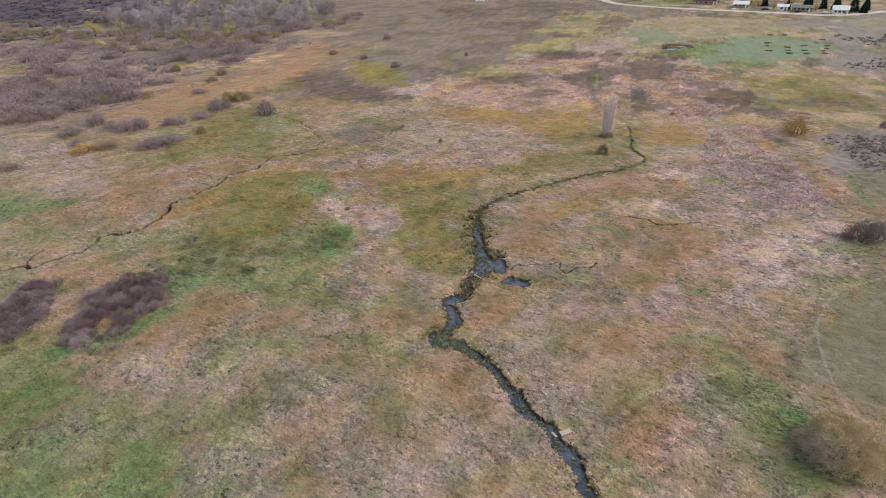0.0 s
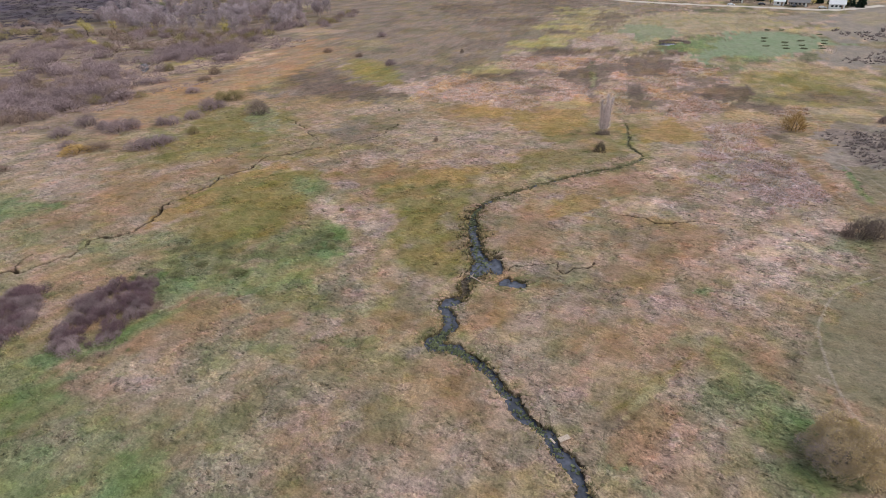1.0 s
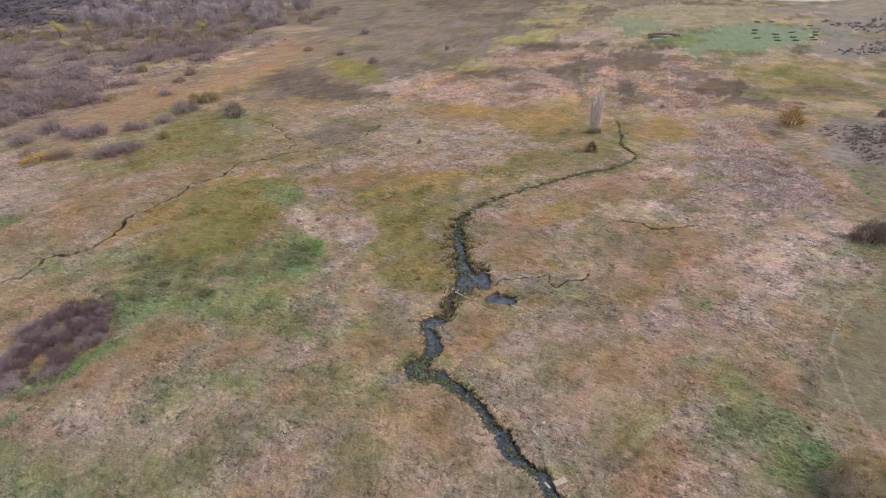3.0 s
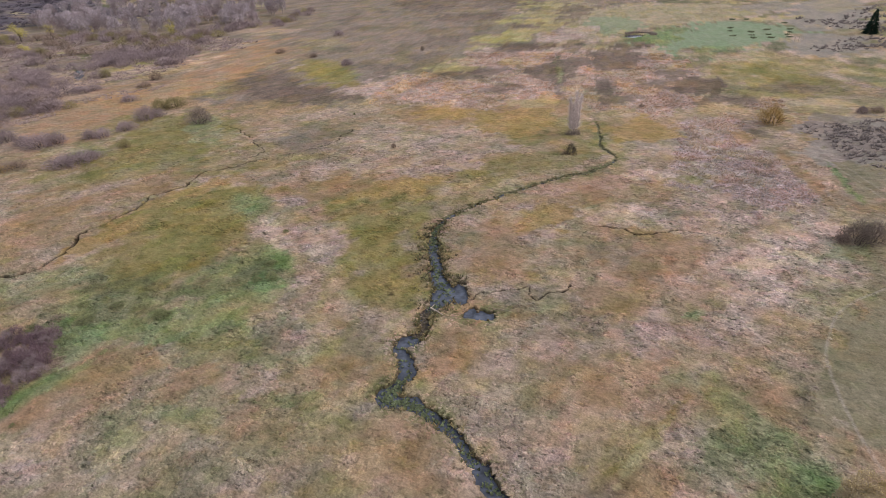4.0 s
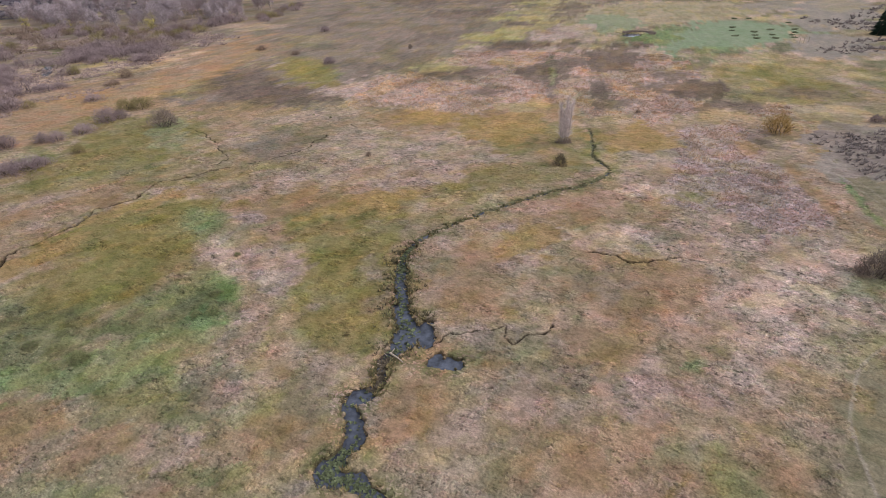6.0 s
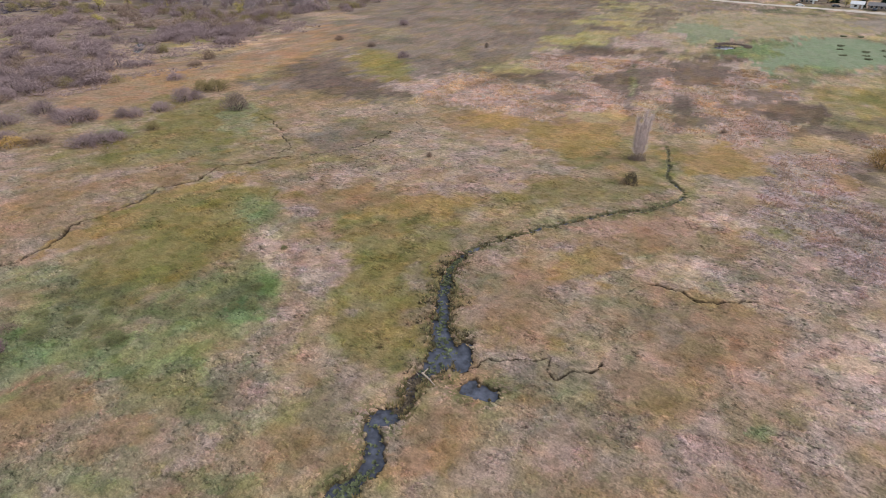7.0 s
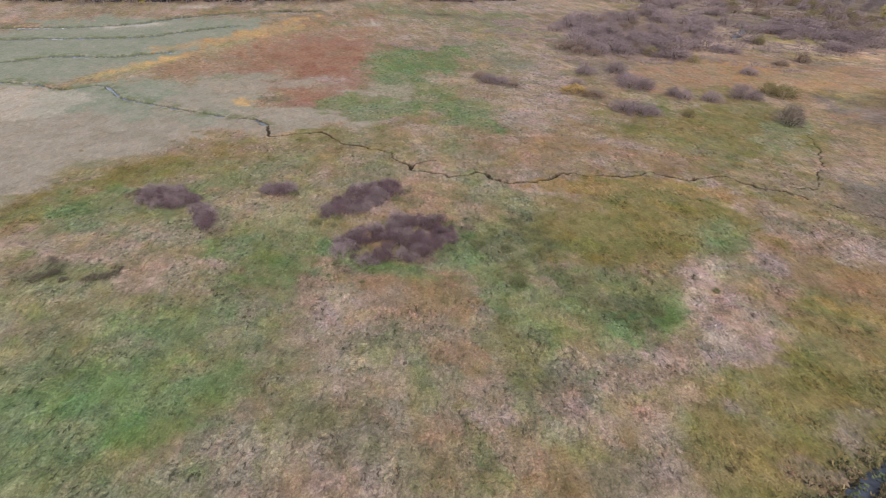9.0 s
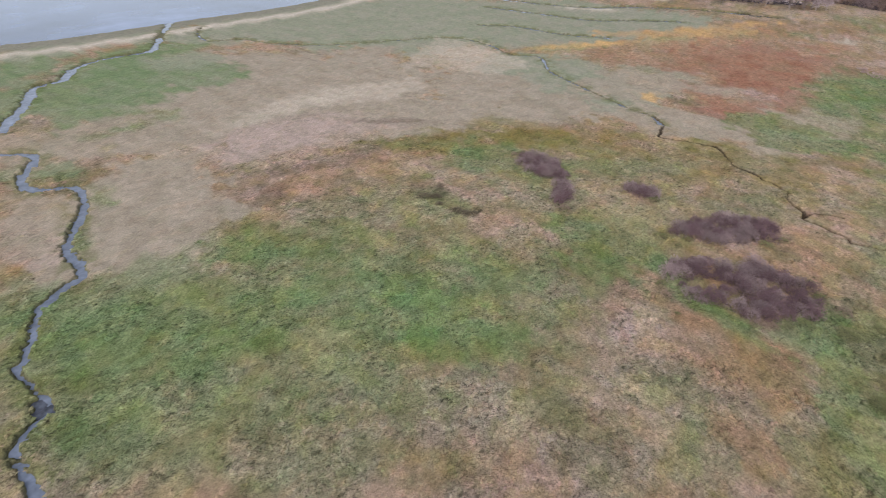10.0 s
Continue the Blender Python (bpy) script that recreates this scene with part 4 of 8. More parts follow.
patch("pale", -44.5, 78.8, 8.8, 1.6, 139, 0.8)
patch("pinkstraw", -37.1, 77.4, 5.7, 3.4, 99, 0.8)
patch("pinkstraw", -36.0, 63.0, 2.0, 1.5, 110, 0.8)
patch("sprout", -57.9, 91.4, 5.3, 1.5, 142, 0.8)
patch("pale", -50.5, 81.9, 3.2, 1.5, 88, 0.6)
patch("olive", -48.1, 73.8, 6.0, 2.3, 84, 0.5)
patch("olive", -33.5, 63.6, 3.7, 2.2, 92, 0.7)
patch("pinkstraw", -29.0, 57.2, 3.1, 2.0, 143, 0.6)
patch("rust", -30.2, 50.3, 2.6, 2.1, 147, 0.6)
patch("rust", -25.1, 58.1, 2.2, 1.6, 105, 0.4)
patch("rust", -25.5, 46.7, 2.0, 1.6, 91, 0.5)
patch("straw", -22.3, 63.6, 3.1, 1.6, 88, 0.6)
patch("olive", -27.7, 80.4, 6.0, 3.3, 113, 0.7)
patch("pinkstraw", -28.8, 72.8, 1.3, 0.8, 101, 0.8)
patch("straw", -30.1, 69.3, 1.3, 0.8, 101, 0.6)
patch("greyish", -24.0, 80.8, 4.0, 2.1, 105, 0.5)
patch("greyish", -21.3, 75.3, 3.3, 1.6, 92, 0.4)
patch("rust", -23.6, 72.5, 3.4, 1.7, 92, 0.4)
patch("rust", -49.7, 96.2, 6.2, 3.1, 95, 0.6)
patch("rust", -44.9, 100.9, 6.0, 2.8, 95, 0.6)
patch("pinkstraw", -50.0, 93.7, 2.7, 1.5, 99, 0.7)
patch("pale", -50.6, 107.4, 4.3, 2.3, 110, 0.8)
patch("green", -41.4, 93.3, 4.5, 1.7, 87, 0.5)
patch("olive", -39.5, 91.7, 6.1, 2.9, 93, 0.6)
patch("rust", -34.3, 93.0, 4.2, 2.2, 108, 0.5)
patch("pit", -63.9, 0.3, 2.0, 1.2, 58, 1)
patch("pit", -65.5, -1.2, 2.3, 0.6, 21, 1)
patch("pit", -62.3, 5.7, 1.9, 1.0, 68, 1)
patch("pit", -63.5, 6.7, 1.2, 0.6, 26, 1)
patch("pit", -62.3, 2.5, 1.0, 0.6, 66, 0.8)
patch("olive", -68.1, 30.8, 4.8, 2.4, 165, 0.6)
patch("green", -60.8, 28.5, 3.5, 1.9, 166, 0.7)
patch("green", -56.5, 27.7, 5.5, 1.8, 11, 0.6)
patch("moss", -59.6, 24.6, 1.2, 0.6, 177, 1)
patch("straw", -57.6, 30.3, 2.3, 1.5, 48, 0.6)
patch("straw", -52.5, 34.9, 4.0, 2.4, 174, 0.6)
patch("pinkstraw", -39.5, 33.3, 2.2, 1.4, 177, 0.8)
patch("pinkstraw", -43.0, 34.8, 1.9, 1.1, 180, 0.7)
patch("straw", -51.4, 23.9, 2.2, 1.2, 172, 0.5)
patch("pinkstraw", -48.0, 22.1, 2.1, 1.4, 158, 0.6)
patch("pinkstraw", -30.8, 25.0, 2.6, 1.8, 166, 0.8)
patch("pinkstraw", -29.9, 31.0, 2.8, 1.3, 11, 0.8)
patch("straw", -27.9, 36.5, 1.7, 1.2, 0, 0.7)
patch("straw", -25.1, 29.9, 1.8, 1.2, 6, 0.7)
patch("straw", -22.7, 34.7, 2.0, 1.5, 2, 0.5)
patch("olive", -34.2, 31.1, 1.4, 1.0, 163, 0.7)
patch("olive", -39.8, 29.6, 2.9, 1.9, 170, 0.4)
patch("brightgreen", -41.0, 24.8, 2.3, 1.4, 177, 0.9)
patch("green", -42.1, 22.0, 4.0, 2.4, 171, 0.8)
patch("green", -49.2, 17.2, 5.2, 1.5, 12, 0.6)
patch("green", -44.3, 19.2, 3.7, 1.8, 3, 0.6)
patch("straw", -22.1, 27.8, 1.9, 1.6, 154, 0.5)
patch("straw", -17.1, 29.2, 1.5, 1.3, 164, 0.5)
patch("pinkstraw", -19.4, 46.6, 2.9, 1.1, 14, 0.9)
patch("rust", -16.5, 44.6, 2.1, 2.1, 164, 0.7)
patch("rust", -27.6, 43.8, 2.6, 1.6, 8, 0.6)
patch("rust", -15.7, 39.9, 3.7, 2.0, 109, 0.4)
patch("olive", -21.6, 42.3, 4.2, 3.0, 9, 0.5)
patch("olive", -18.6, 34.7, 3.8, 3.2, 180, 0.4)
patch("rust", -12.5, 41.8, 3.7, 3.3, 103, 0.7)
patch("rust", -10.0, 38.7, 2.6, 2.5, 61, 0.5)
patch("straw", -5.7, 47.6, 4.2, 2.6, 19, 0.5)
patch("pinkstraw", -1.6, 42.8, 3.9, 2.6, 23, 0.6)
patch("rust", 4.3, 53.6, 3.7, 2.2, 23, 0.5)
patch("rust", 1.9, 47.5, 3.4, 1.9, 21, 0.4)
patch("brownish", 5.2, 41.1, 2.0, 1.5, 42, 0.6)
patch("rust", 7.6, 43.6, 3.6, 1.8, 83, 0.6)
patch("rust", 8.6, 38.2, 4.2, 2.7, 30, 0.5)
patch("pinkstraw", 8.6, 37.5, 3.7, 2.6, 39, 0.3)
patch("pale", 11.1, 40.3, 1.2, 0.7, 71, 0.9)
patch("olive", 9.6, 48.4, 8.5, 0.6, 53, 0.8)
patch("green", 5.3, 35.7, 1.5, 0.9, 27, 0.8)
patch("green", 8.0, 33.7, 1.7, 0.7, 147, 0.8)
patch("green", 20.7, 49.7, 4.0, 1.7, 22, 0.5)
patch("green", 21.5, 44.8, 3.4, 2.0, 40, 0.8)
patch("sprout", 23.4, 46.0, 2.0, 1.3, 167, 0.7)
patch("green", 21.1, 38.1, 3.7, 2.2, 40, 0.8)
patch("straw", 14.5, 48.2, 4.2, 2.8, 62, 0.5)
patch("straw", 16.3, 39.6, 3.8, 2.5, 42, 0.6)
patch("moss", 15.9, 49.3, 2.1, 1.2, 30, 0.7)
patch("moss", 19.5, 49.4, 1.4, 0.8, 33, 0.6)
patch("rust", 23.9, 56.7, 3.7, 2.0, 65, 0.6)
patch("pinkstraw", 27.9, 55.6, 2.8, 1.9, 141, 0.6)
patch("olive", -5.7, 30.0, 3.3, 1.9, 18, 0.4)
patch("olive", -1.4, 31.2, 2.2, 1.8, 35, 0.4)
patch("rust", -4.8, 41.9, 2.7, 1.9, 92, 0.4)
patch("brownish", -101.5, 402.6, 34.0, 23.7, 112, 0.7)
patch("brownish", -52.6, 426.2, 42.4, 32.0, 100, 0.6)
patch("brownish", -60.8, 335.8, 20.0, 18.6, 171, 0.7)
patch("brownish", -19.6, 309.2, 14.7, 11.5, 15, 0.8)
patch("brownish", -58.7, 252.6, 11.5, 10.3, 116, 0.6)
patch("brownish", -35.6, 198.9, 11.0, 10.3, 94, 0.7)
patch("brownish", -1.8, 358.0, 34.4, 9.7, 91, 0.7)
patch("brownish", -21.8, 245.2, 9.7, 7.6, 18, 0.7)
patch("reed", 1.0, 285.9, 13.3, 10.3, 77, 0.9)
patch("reed", -27.4, 232.0, 14.0, 11.7, 18, 0.8)
patch("reed", -14.6, 194.3, 12.4, 11.1, 56, 0.9)
patch("reed", -40.3, 173.0, 11.8, 11.2, 112, 0.9)
patch("reed", -24.1, 165.2, 7.0, 5.3, 16, 0.8)
patch("reed", -2.6, 236.7, 11.8, 6.7, 88, 0.8)
patch("reed", 21.1, 230.6, 17.9, 12.0, 74, 0.8)
patch("reed", 12.9, 170.1, 10.4, 7.3, 28, 0.9)
patch("reed", 30.5, 203.0, 6.2, 4.5, 40, 0.9)
patch("reed", 24.2, 172.5, 7.5, 5.5, 48, 0.8)
patch("gold", -31.8, 265.8, 13.1, 7.5, 11, 0.8)
patch("gold", -23.0, 283.2, 10.9, 6.6, 12, 0.7)
patch("gold", -39.8, 209.4, 6.5, 6.1, 12, 0.8)
patch("gold", -12.1, 306.4, 9.6, 8.4, 71, 0.7)
patch("brownish", -4.8, 199.6, 30.1, 1.9, 93, 0.7)
patch("moss", -5.2, 215.0, 15.9, 1.7, 93, 0.6)
patch("pale", 25.8, 83.0, 6.8, 4.3, 54, 0.5)
patch("pale", 29.4, 80.5, 8.4, 4.9, 58, 0.6)
patch("straw", 24.8, 93.2, 7.5, 4.3, 68, 0.4)
patch("pinkstraw", 16.8, 63.2, 5.1, 3.4, 42, 0.5)
patch("pinkstraw", 5.6, 72.2, 6.2, 3.3, 20, 0.4)
patch("pinkstraw", -5.7, 71.0, 5.4, 1.7, 15, 0.4)
patch("pinkstraw", -1.8, 58.3, 6.3, 3.8, 21, 0.4)
patch("pinkstraw", -7.7, 47.0, 2.8, 2.1, 21, 0.4)
patch("pinkstraw", 12.7, 48.6, 3.2, 2.2, 60, 0.4)
patch("green", -20.9, -17.2, 13.1, 5.6, 116, 0.5)
patch("green", -28.4, -5.2, 12.9, 5.7, 118, 0.5)
patch("sedge", -23.5, 8.3, 12.6, 5.5, 119, 0.55)
patch("green", -15.6, -13.8, 11.3, 6.7, 84, 0.55)
patch("sedge", -30.8, 20.6, 6.0, 3.5, 122, 0.35)
patch("green", -12.5, 0.5, 8.2, 4.0, 114, 0.45)
patch("tan", -24.1, 4.6, 5.2, 2.2, 119, 0.5)
patch("rust", -24.3, 9.0, 3.3, 1.4, 120, 0.3)
patch("tan", -17.1, 8.3, 5.1, 2.3, 117, 0.4)
patch("straw", -22.5, -4.6, 2.4, 1.1, 116, 0.6)
patch("brightgreen", -40.7, 20.3, 4.4, 2.1, 123, 0.6)
patch("mud", -90.4, -19.0, 20.9, 4.3, 123, 0.7)
patch("pinkmud", -70.5, -31.7, 15.1, 5.7, 150, 0.6)
patch("brownish", -85.3, -23.9, 10.3, 1.5, 123, 0.5)
patch("dirtpale", -86.6, -46.4, 14.7, 4.1, 160, 0.49)
patch("red", -152.3, 37.6, 21.8, 13.4, 0, 0.8)
patch("orange", -191.3, 33.5, 23.7, 20.0, 77, 0.8)
patch("orange", -158.2, 9.1, 16.8, 6.5, 119, 0.8)
patch("gold", -153.9, -15.3, 9.0, 2.7, 104, 0.9)
patch("gold", -189.5, 12.3, 19.6, 3.1, 135, 0.7)
patch("red", -127.0, 32.8, 7.8, 4.8, 80, 0.7)
patch("green", -155.4, 53.4, 17.5, 7.9, 173, 0.7)
patch("straw", -246.8, 125.0, 31.8, 16.3, 95, 0.9)
patch("mud", -112.6, -11.9, 17.7, 12.5, 87, 0.9)
patch("mud", -117.4, 32.6, 9.7, 3.5, 82, 0.7)
patch("reed", 34.6, 143.2, 16.2, 6.4, 71, 0.9)
patch("reed", 35.5, 118.5, 11.7, 6.7, 88, 0.9)
patch("reed", 40.0, 111.5, 6.8, 4.4, 93, 0.8)
patch("green", 38.4, 468.5, 24.1, 15.6, 11, 0.8)
patch("brownish", 96.4, 462.3, 19.8, 13.6, 63, 0.7)
patch("sedge", -82.9, 27.5, 31.6, 12.6, 126, 0.45)
patch("olive", -99.9, 37.7, 20.1, 7.4, 127, 0.4)
patch("sedge", -53.9, -1.4, 16.2, 9.1, 121, 0.4)
patch("green", -44.2, -7.7, 12.3, 5.5, 120, 0.5)
patch("dun", -24.5, 19.7, 15.1, 4.7, 122, 0.3)
patch("green", -78.5, 4.7, 14.6, 6.4, 124, 0.4)
patch("gold", -74.4, 26.3, 4.4, 2.8, 136, 0.4)
patch("straw", -64.5, 4.8, 4.3, 2.1, 123, 0.4)
patch("red", -141.3, 21.8, 8.3, 4.7, 80, 0.7)
patch("orange", -201.5, 49.1, 17.6, 9.1, 87, 0.7)
patch("red", -170.2, 50.0, 9.5, 8.5, 172, 0.6)
patch("orange", -172.4, 20.2, 13.5, 5.1, 112, 0.6)
patch("sand", -214.9, -27.2, 12.2, 2.9, 103, 0.8)
patch("sand", -249.9, -14.6, 8.6, 3.7, 86, 0.8)
patch("sand", -212.4, 54.1, 3.3, 3.0, 97, 0.9)
patch("mud", -132.3, 40.9, 6.8, 2.2, 83, 0.6)
patch("mud", -140.0, 32.9, 8.4, 1.9, 84, 0.6)
patch("pit", -63.9, 0.3, 2.3, 1.3, 61, 1)
patch("pit", -65.0, -1.2, 2.6, 0.7, 22, 1)
patch("pit", -62.3, 5.7, 2.2, 1.2, 66, 1)
patch("pit", -63.6, 6.8, 1.5, 0.8, 28, 1)
patch("green", -19.4, -9.8, 19.5, 12.6, 94, 0.35)
patch("green", -35.0, 4.2, 22.5, 8.7, 121, 0.3)
patch("sprout", -25.2, -10.0, 8.0, 4.6, 110, 0.4)
patch("tan", -24.6, 4.0, 4.6, 2.0, 119, 0.5)
patch("pasture", 35.2, 61.0, 10.4, 5.0, 58, 0.9)
patch("greyish", 33.5, 58.3, 5.3, 2.6, 58, 0.4)
patch("brownish", 14.5, 220.6, 14.4, 8.9, 80, 0.9)
patch("brownish", -7.2, 200.2, 12.4, 7.8, 88, 0.9)
patch("brownish", 9.8, 178.3, 15.4, 2.4, 89, 0.8)
patch("brownish", 37.3, 187.7, 11.0, 6.9, 66, 0.9)
patch("brownish", 33.3, 203.6, 8.0, 5.4, 31, 0.8)
patch("brownish", 25.8, 190.0, 5.6, 3.6, 25, 0.7)
patch("brownish", -21.8, 245.2, 12.1, 7.6, 13, 0.8)
patch("brownish", -0.9, 257.9, 27.1, 3.8, 91, 0.7)
patch("brownish", -31.0, 209.4, 9.9, 8.5, 93, 0.7)
patch("brownish", -21.7, 180.3, 7.6, 2.6, 97, 0.7)
patch("brownish", -43.7, 197.1, 12.5, 9.2, 10, 0.6)
patch("brownish", 36.6, 171.9, 9.7, 3.6, 16, 0.7)
patch("brownish", 45.3, 170.9, 6.8, 4.0, 62, 0.7)
patch("brownish", 42.6, 143.7, 5.3, 2.3, 112, 0.7)
patch("brownish", -67.9, 166.5, 13.4, 4.5, 11, 0.6)
patch("brownish", -86.4, 170.8, 12.3, 7.9, 2, 0.7)
patch("moss", -4.1, 209.9, 11.4, 1.4, 92, 0.8)
patch("sedge", -3.9, 196.2, 8.5, 1.1, 92, 0.7)
patch("green", -80.9, -2.2, 8.1, 4.8, 62, 0.6)
patch("olive", -93.4, 10.1, 19.3, 6.8, 79, 0.5)
patch("sedge", -89.4, 21.8, 11.6, 6.6, 75, 0.5)
patch("green", -65.5, 25.9, 9.3, 5.6, 74, 0.7)
patch("gold", -70.0, 28.9, 4.9, 1.6, 80, 0.5)
patch("tan", -60.5, 7.2, 13.8, 3.5, 79, 0.5)
patch("olive", -59.8, 72.2, 10.5, 7.2, 99, 0.6)
patch("gold", -61.6, 88.1, 5.5, 2.5, 88, 0.5)
patch("sedge", -61.2, 55.6, 8.8, 4.8, 162, 0.6)
patch("sprout", -55.4, 88.7, 6.8, 2.9, 138, 0.6)
patch("pale", -46.3, 79.6, 6.4, 0.9, 146, 0.7)
patch("moss", -43.2, 70.3, 3.7, 2.4, 99, 0.9)
patch("green", -42.4, 65.8, 4.2, 2.8, 97, 0.6)
patch("green", -45.1, 74.4, 3.1, 2.0, 102, 0.5)
patch("straw", -38.5, 79.9, 6.9, 2.8, 86, 0.7)
patch("straw", -36.0, 67.6, 6.5, 1.7, 100, 0.6)
patch("pinkstraw", -31.5, 58.3, 4.1, 2.7, 93, 0.5)
patch("straw", -47.4, 58.2, 3.3, 2.0, 154, 0.5)
patch("rust", -51.1, 43.4, 5.5, 4.4, 79, 0.2)
patch("pinkstraw", -49.6, 33.2, 4.3, 3.7, 32, 0.4)
patch("olive", -40.7, 52.5, 5.4, 3.1, 159, 0.6)
patch("moss", -35.9, 54.0, 3.0, 1.5, 84, 0.5)
patch("dun", -34.5, 34.8, 6.4, 3.9, 76, 0.5)
patch("moss", -35.1, 30.7, 3.3, 2.5, 61, 0.4)
patch("olive", -25.8, 57.9, 4.4, 3.2, 105, 0.6)
patch("olive", -31.0, 79.1, 7.0, 4.0, 104, 0.6)
patch("rust", -30.8, 47.7, 3.9, 2.1, 162, 0.5)
patch("sedge", -42.1, 34.1, 8.9, 4.1, 78, 0.4)
patch("sedge", -35.5, 45.0, 5.6, 4.4, 83, 0.4)
patch("straw", -30.7, 27.8, 4.9, 2.2, 76, 0.5)
patch("sedge", -48.9, 15.4, 11.1, 4.4, 76, 0.6)
patch("green", -43.0, 11.9, 10.3, 5.0, 71, 0.6)
patch("brightgreen", -38.1, 14.2, 3.6, 2.3, 52, 0.5)
patch("green", -33.6, 9.2, 4.9, 2.1, 72, 0.6)
patch("dun", -38.4, 19.6, 3.2, 1.3, 75, 0.4)
patch("moss", -50.6, 4.2, 3.7, 1.2, 76, 0.4)
patch("red", -178.3, 35.1, 29.7, 20.9, 161, 0.7)
patch("orange", -161.5, 4.3, 21.3, 6.2, 118, 0.9)
patch("gold", -159.2, -15.2, 10.0, 3.2, 128, 0.9)
patch("orange", -192.9, 12.0, 23.1, 6.7, 132, 0.9)
patch("gold", -180.2, 6.5, 11.2, 2.5, 129, 0.8)
patch("red", -127.0, 32.8, 9.1, 4.8, 81, 0.8)
patch("gold", -129.6, 16.2, 3.8, 2.0, 79, 0.8)
patch("greyflat", -147.2, 13.1, 9.9, 5.9, 77, 0.6)
patch("green", -148.1, 57.2, 31.8, 6.0, 171, 0.6)
patch("sedge", -157.9, 82.3, 15.7, 12.2, 103, 0.5)
patch("pale", -117.1, 83.4, 6.8, 5.1, 141, 0.6)
patch("straw", -106.4, 79.5, 5.7, 3.6, 151, 0.5)
patch("pale", -46.9, 79.6, 9.5, 1.3, 137, 0.6)
patch("sprout", -57.9, 91.5, 6.6, 2.9, 134, 0.6)
patch("pinkstraw", -38.2, 80.3, 5.7, 3.8, 124, 0.6)
patch("dun", -64.4, 128.5, 9.5, 6.7, 105, 0.7)
patch("moss", -44.1, 69.9, 3.8, 2.6, 55, 0.7)
patch("green", -45.7, 62.6, 2.9, 2.4, 47, 0.5)
patch("rust", -40.2, 150.7, 9.8, 5.5, 75, 0.6)
patch("straw", -47.9, 141.5, 14.1, 5.4, 114, 0.5)
patch("straw", -251.0, 136.3, 30.9, 18.3, 106, 0.9)
patch("moss", -65.3, 56.3, 5.0, 3.1, 45, 0.5)
patch("sedge", -61.8, 59.0, 6.4, 4.7, 164, 0.5)
patch("sprout", -42.2, 59.4, 6.5, 1.4, 145, 0.5)
patch("pinkstraw", -35.3, 62.6, 3.0, 2.0, 139, 0.5)
patch("pale", -163.3, 181.3, 26.0, 11.3, 56, 0.8)
patch("straw", -137.5, 117.4, 10.8, 4.2, 6, 0.6)
patch("straw", -145.6, 98.7, 13.8, 5.9, 2, 0.7)
patch("pinkstraw", -133.1, 92.8, 14.4, 6.1, 3, 0.6)
patch("pale", -156.6, 210.2, 15.5, 7.7, 61, 0.6)
patch("pinkstraw", -96.0, 91.7, 9.6, 4.0, 45, 0.5)
patch("sedge", -89.8, 109.4, 9.3, 5.0, 3, 0.5)
patch("sprout", -57.4, 91.0, 4.6, 3.4, 138, 0.6)
patch("straw", -70.7, 116.1, 6.2, 4.3, 178, 0.5)
patch("green", -114.1, 113.2, 6.3, 3.8, 154, 0.5)
patch("dullgreen", -67.9, -127.0, 22.8, 9.1, 37, 0.95)
patch("greyflat", -82.2, -134.2, 19.0, 7.2, 4, 0.9)
patch("dullgreen", -52.0, -105.1, 17.9, 6.0, 63, 0.9)
patch("dullgreen", -86.1, -108.6, 20.5, 11.3, 4, 0.9)
patch("mud", -49.1, -67.7, 11.2, 9.1, 154, 0.9)
patch("greyflat", -89.1, -93.8, 11.0, 7.6, 141, 0.8)
patch("greyflat", -126.0, -106.3, 28.0, 12.3, 148, 0.9)
patch("greyflat", -148.6, -87.8, 37.4, 16.4, 123, 0.9)
patch("greyflat", -107.5, -105.2, 10.0, 5.1, 118, 0.9)
patch("dullgreen", -65.2, -83.8, 13.8, 9.0, 34, 0.8)
patch("green", -51.3, -65.9, 6.7, 2.4, 160, 0.6)
patch("gold", -47.5, -58.9, 2.6, 1.4, 110, 0.8)
patch("mud", -39.0, -73.8, 9.4, 4.7, 79, 0.7)
patch("green", -32.6, -62.5, 4.6, 2.6, 92, 0.7)
patch("mud", -26.3, -44.9, 10.8, 3.9, 69, 0.7)
patch("green", -22.0, -8.7, 25.5, 12.4, 115, 0.4)
patch("brightgreen", -22.8, -5.1, 9.1, 3.3, 119, 0.4)
patch("brightgreen", -19.0, -19.5, 7.8, 2.8, 117, 0.5)
patch("green", -19.8, 14.6, 14.8, 3.4, 121, 0.25)
patch("green", -83.5, 13.0, 11.7, 3.4, 124, 0.4)
patch("rust", -49.8, -28.4, 5.6, 1.8, 170, 0.5)
patch("greyflat", -136.6, -5.9, 14.6, 8.3, 14, 0.9)
patch("mud", -136.0, 10.1, 13.7, 9.9, 153, 0.8)
patch("mud", -115.7, 22.7, 13.1, 3.9, 100, 0.8)
patch("mud", -143.0, 29.5, 8.3, 3.1, 128, 0.7)
patch("green", -209.2, 31.4, 16.8, 4.3, 126, 0.5)
patch("sedge", -133.7, 49.5, 11.7, 5.7, 169, 0.5)
patch("hillside", -304.8, 68.1, 60.1, 24.6, 56, 0.95)
patch("straw", -254.6, 135.2, 34.7, 15.7, 104, 0.95)
patch("green", -233.3, 80.0, 31.7, 10.6, 56, 0.5)
patch("sedge", -210.4, 89.0, 26.8, 13.1, 53, 0.6)
patch("brownish", -225.6, 87.8, 17.8, 4.2, 57, 0.6)
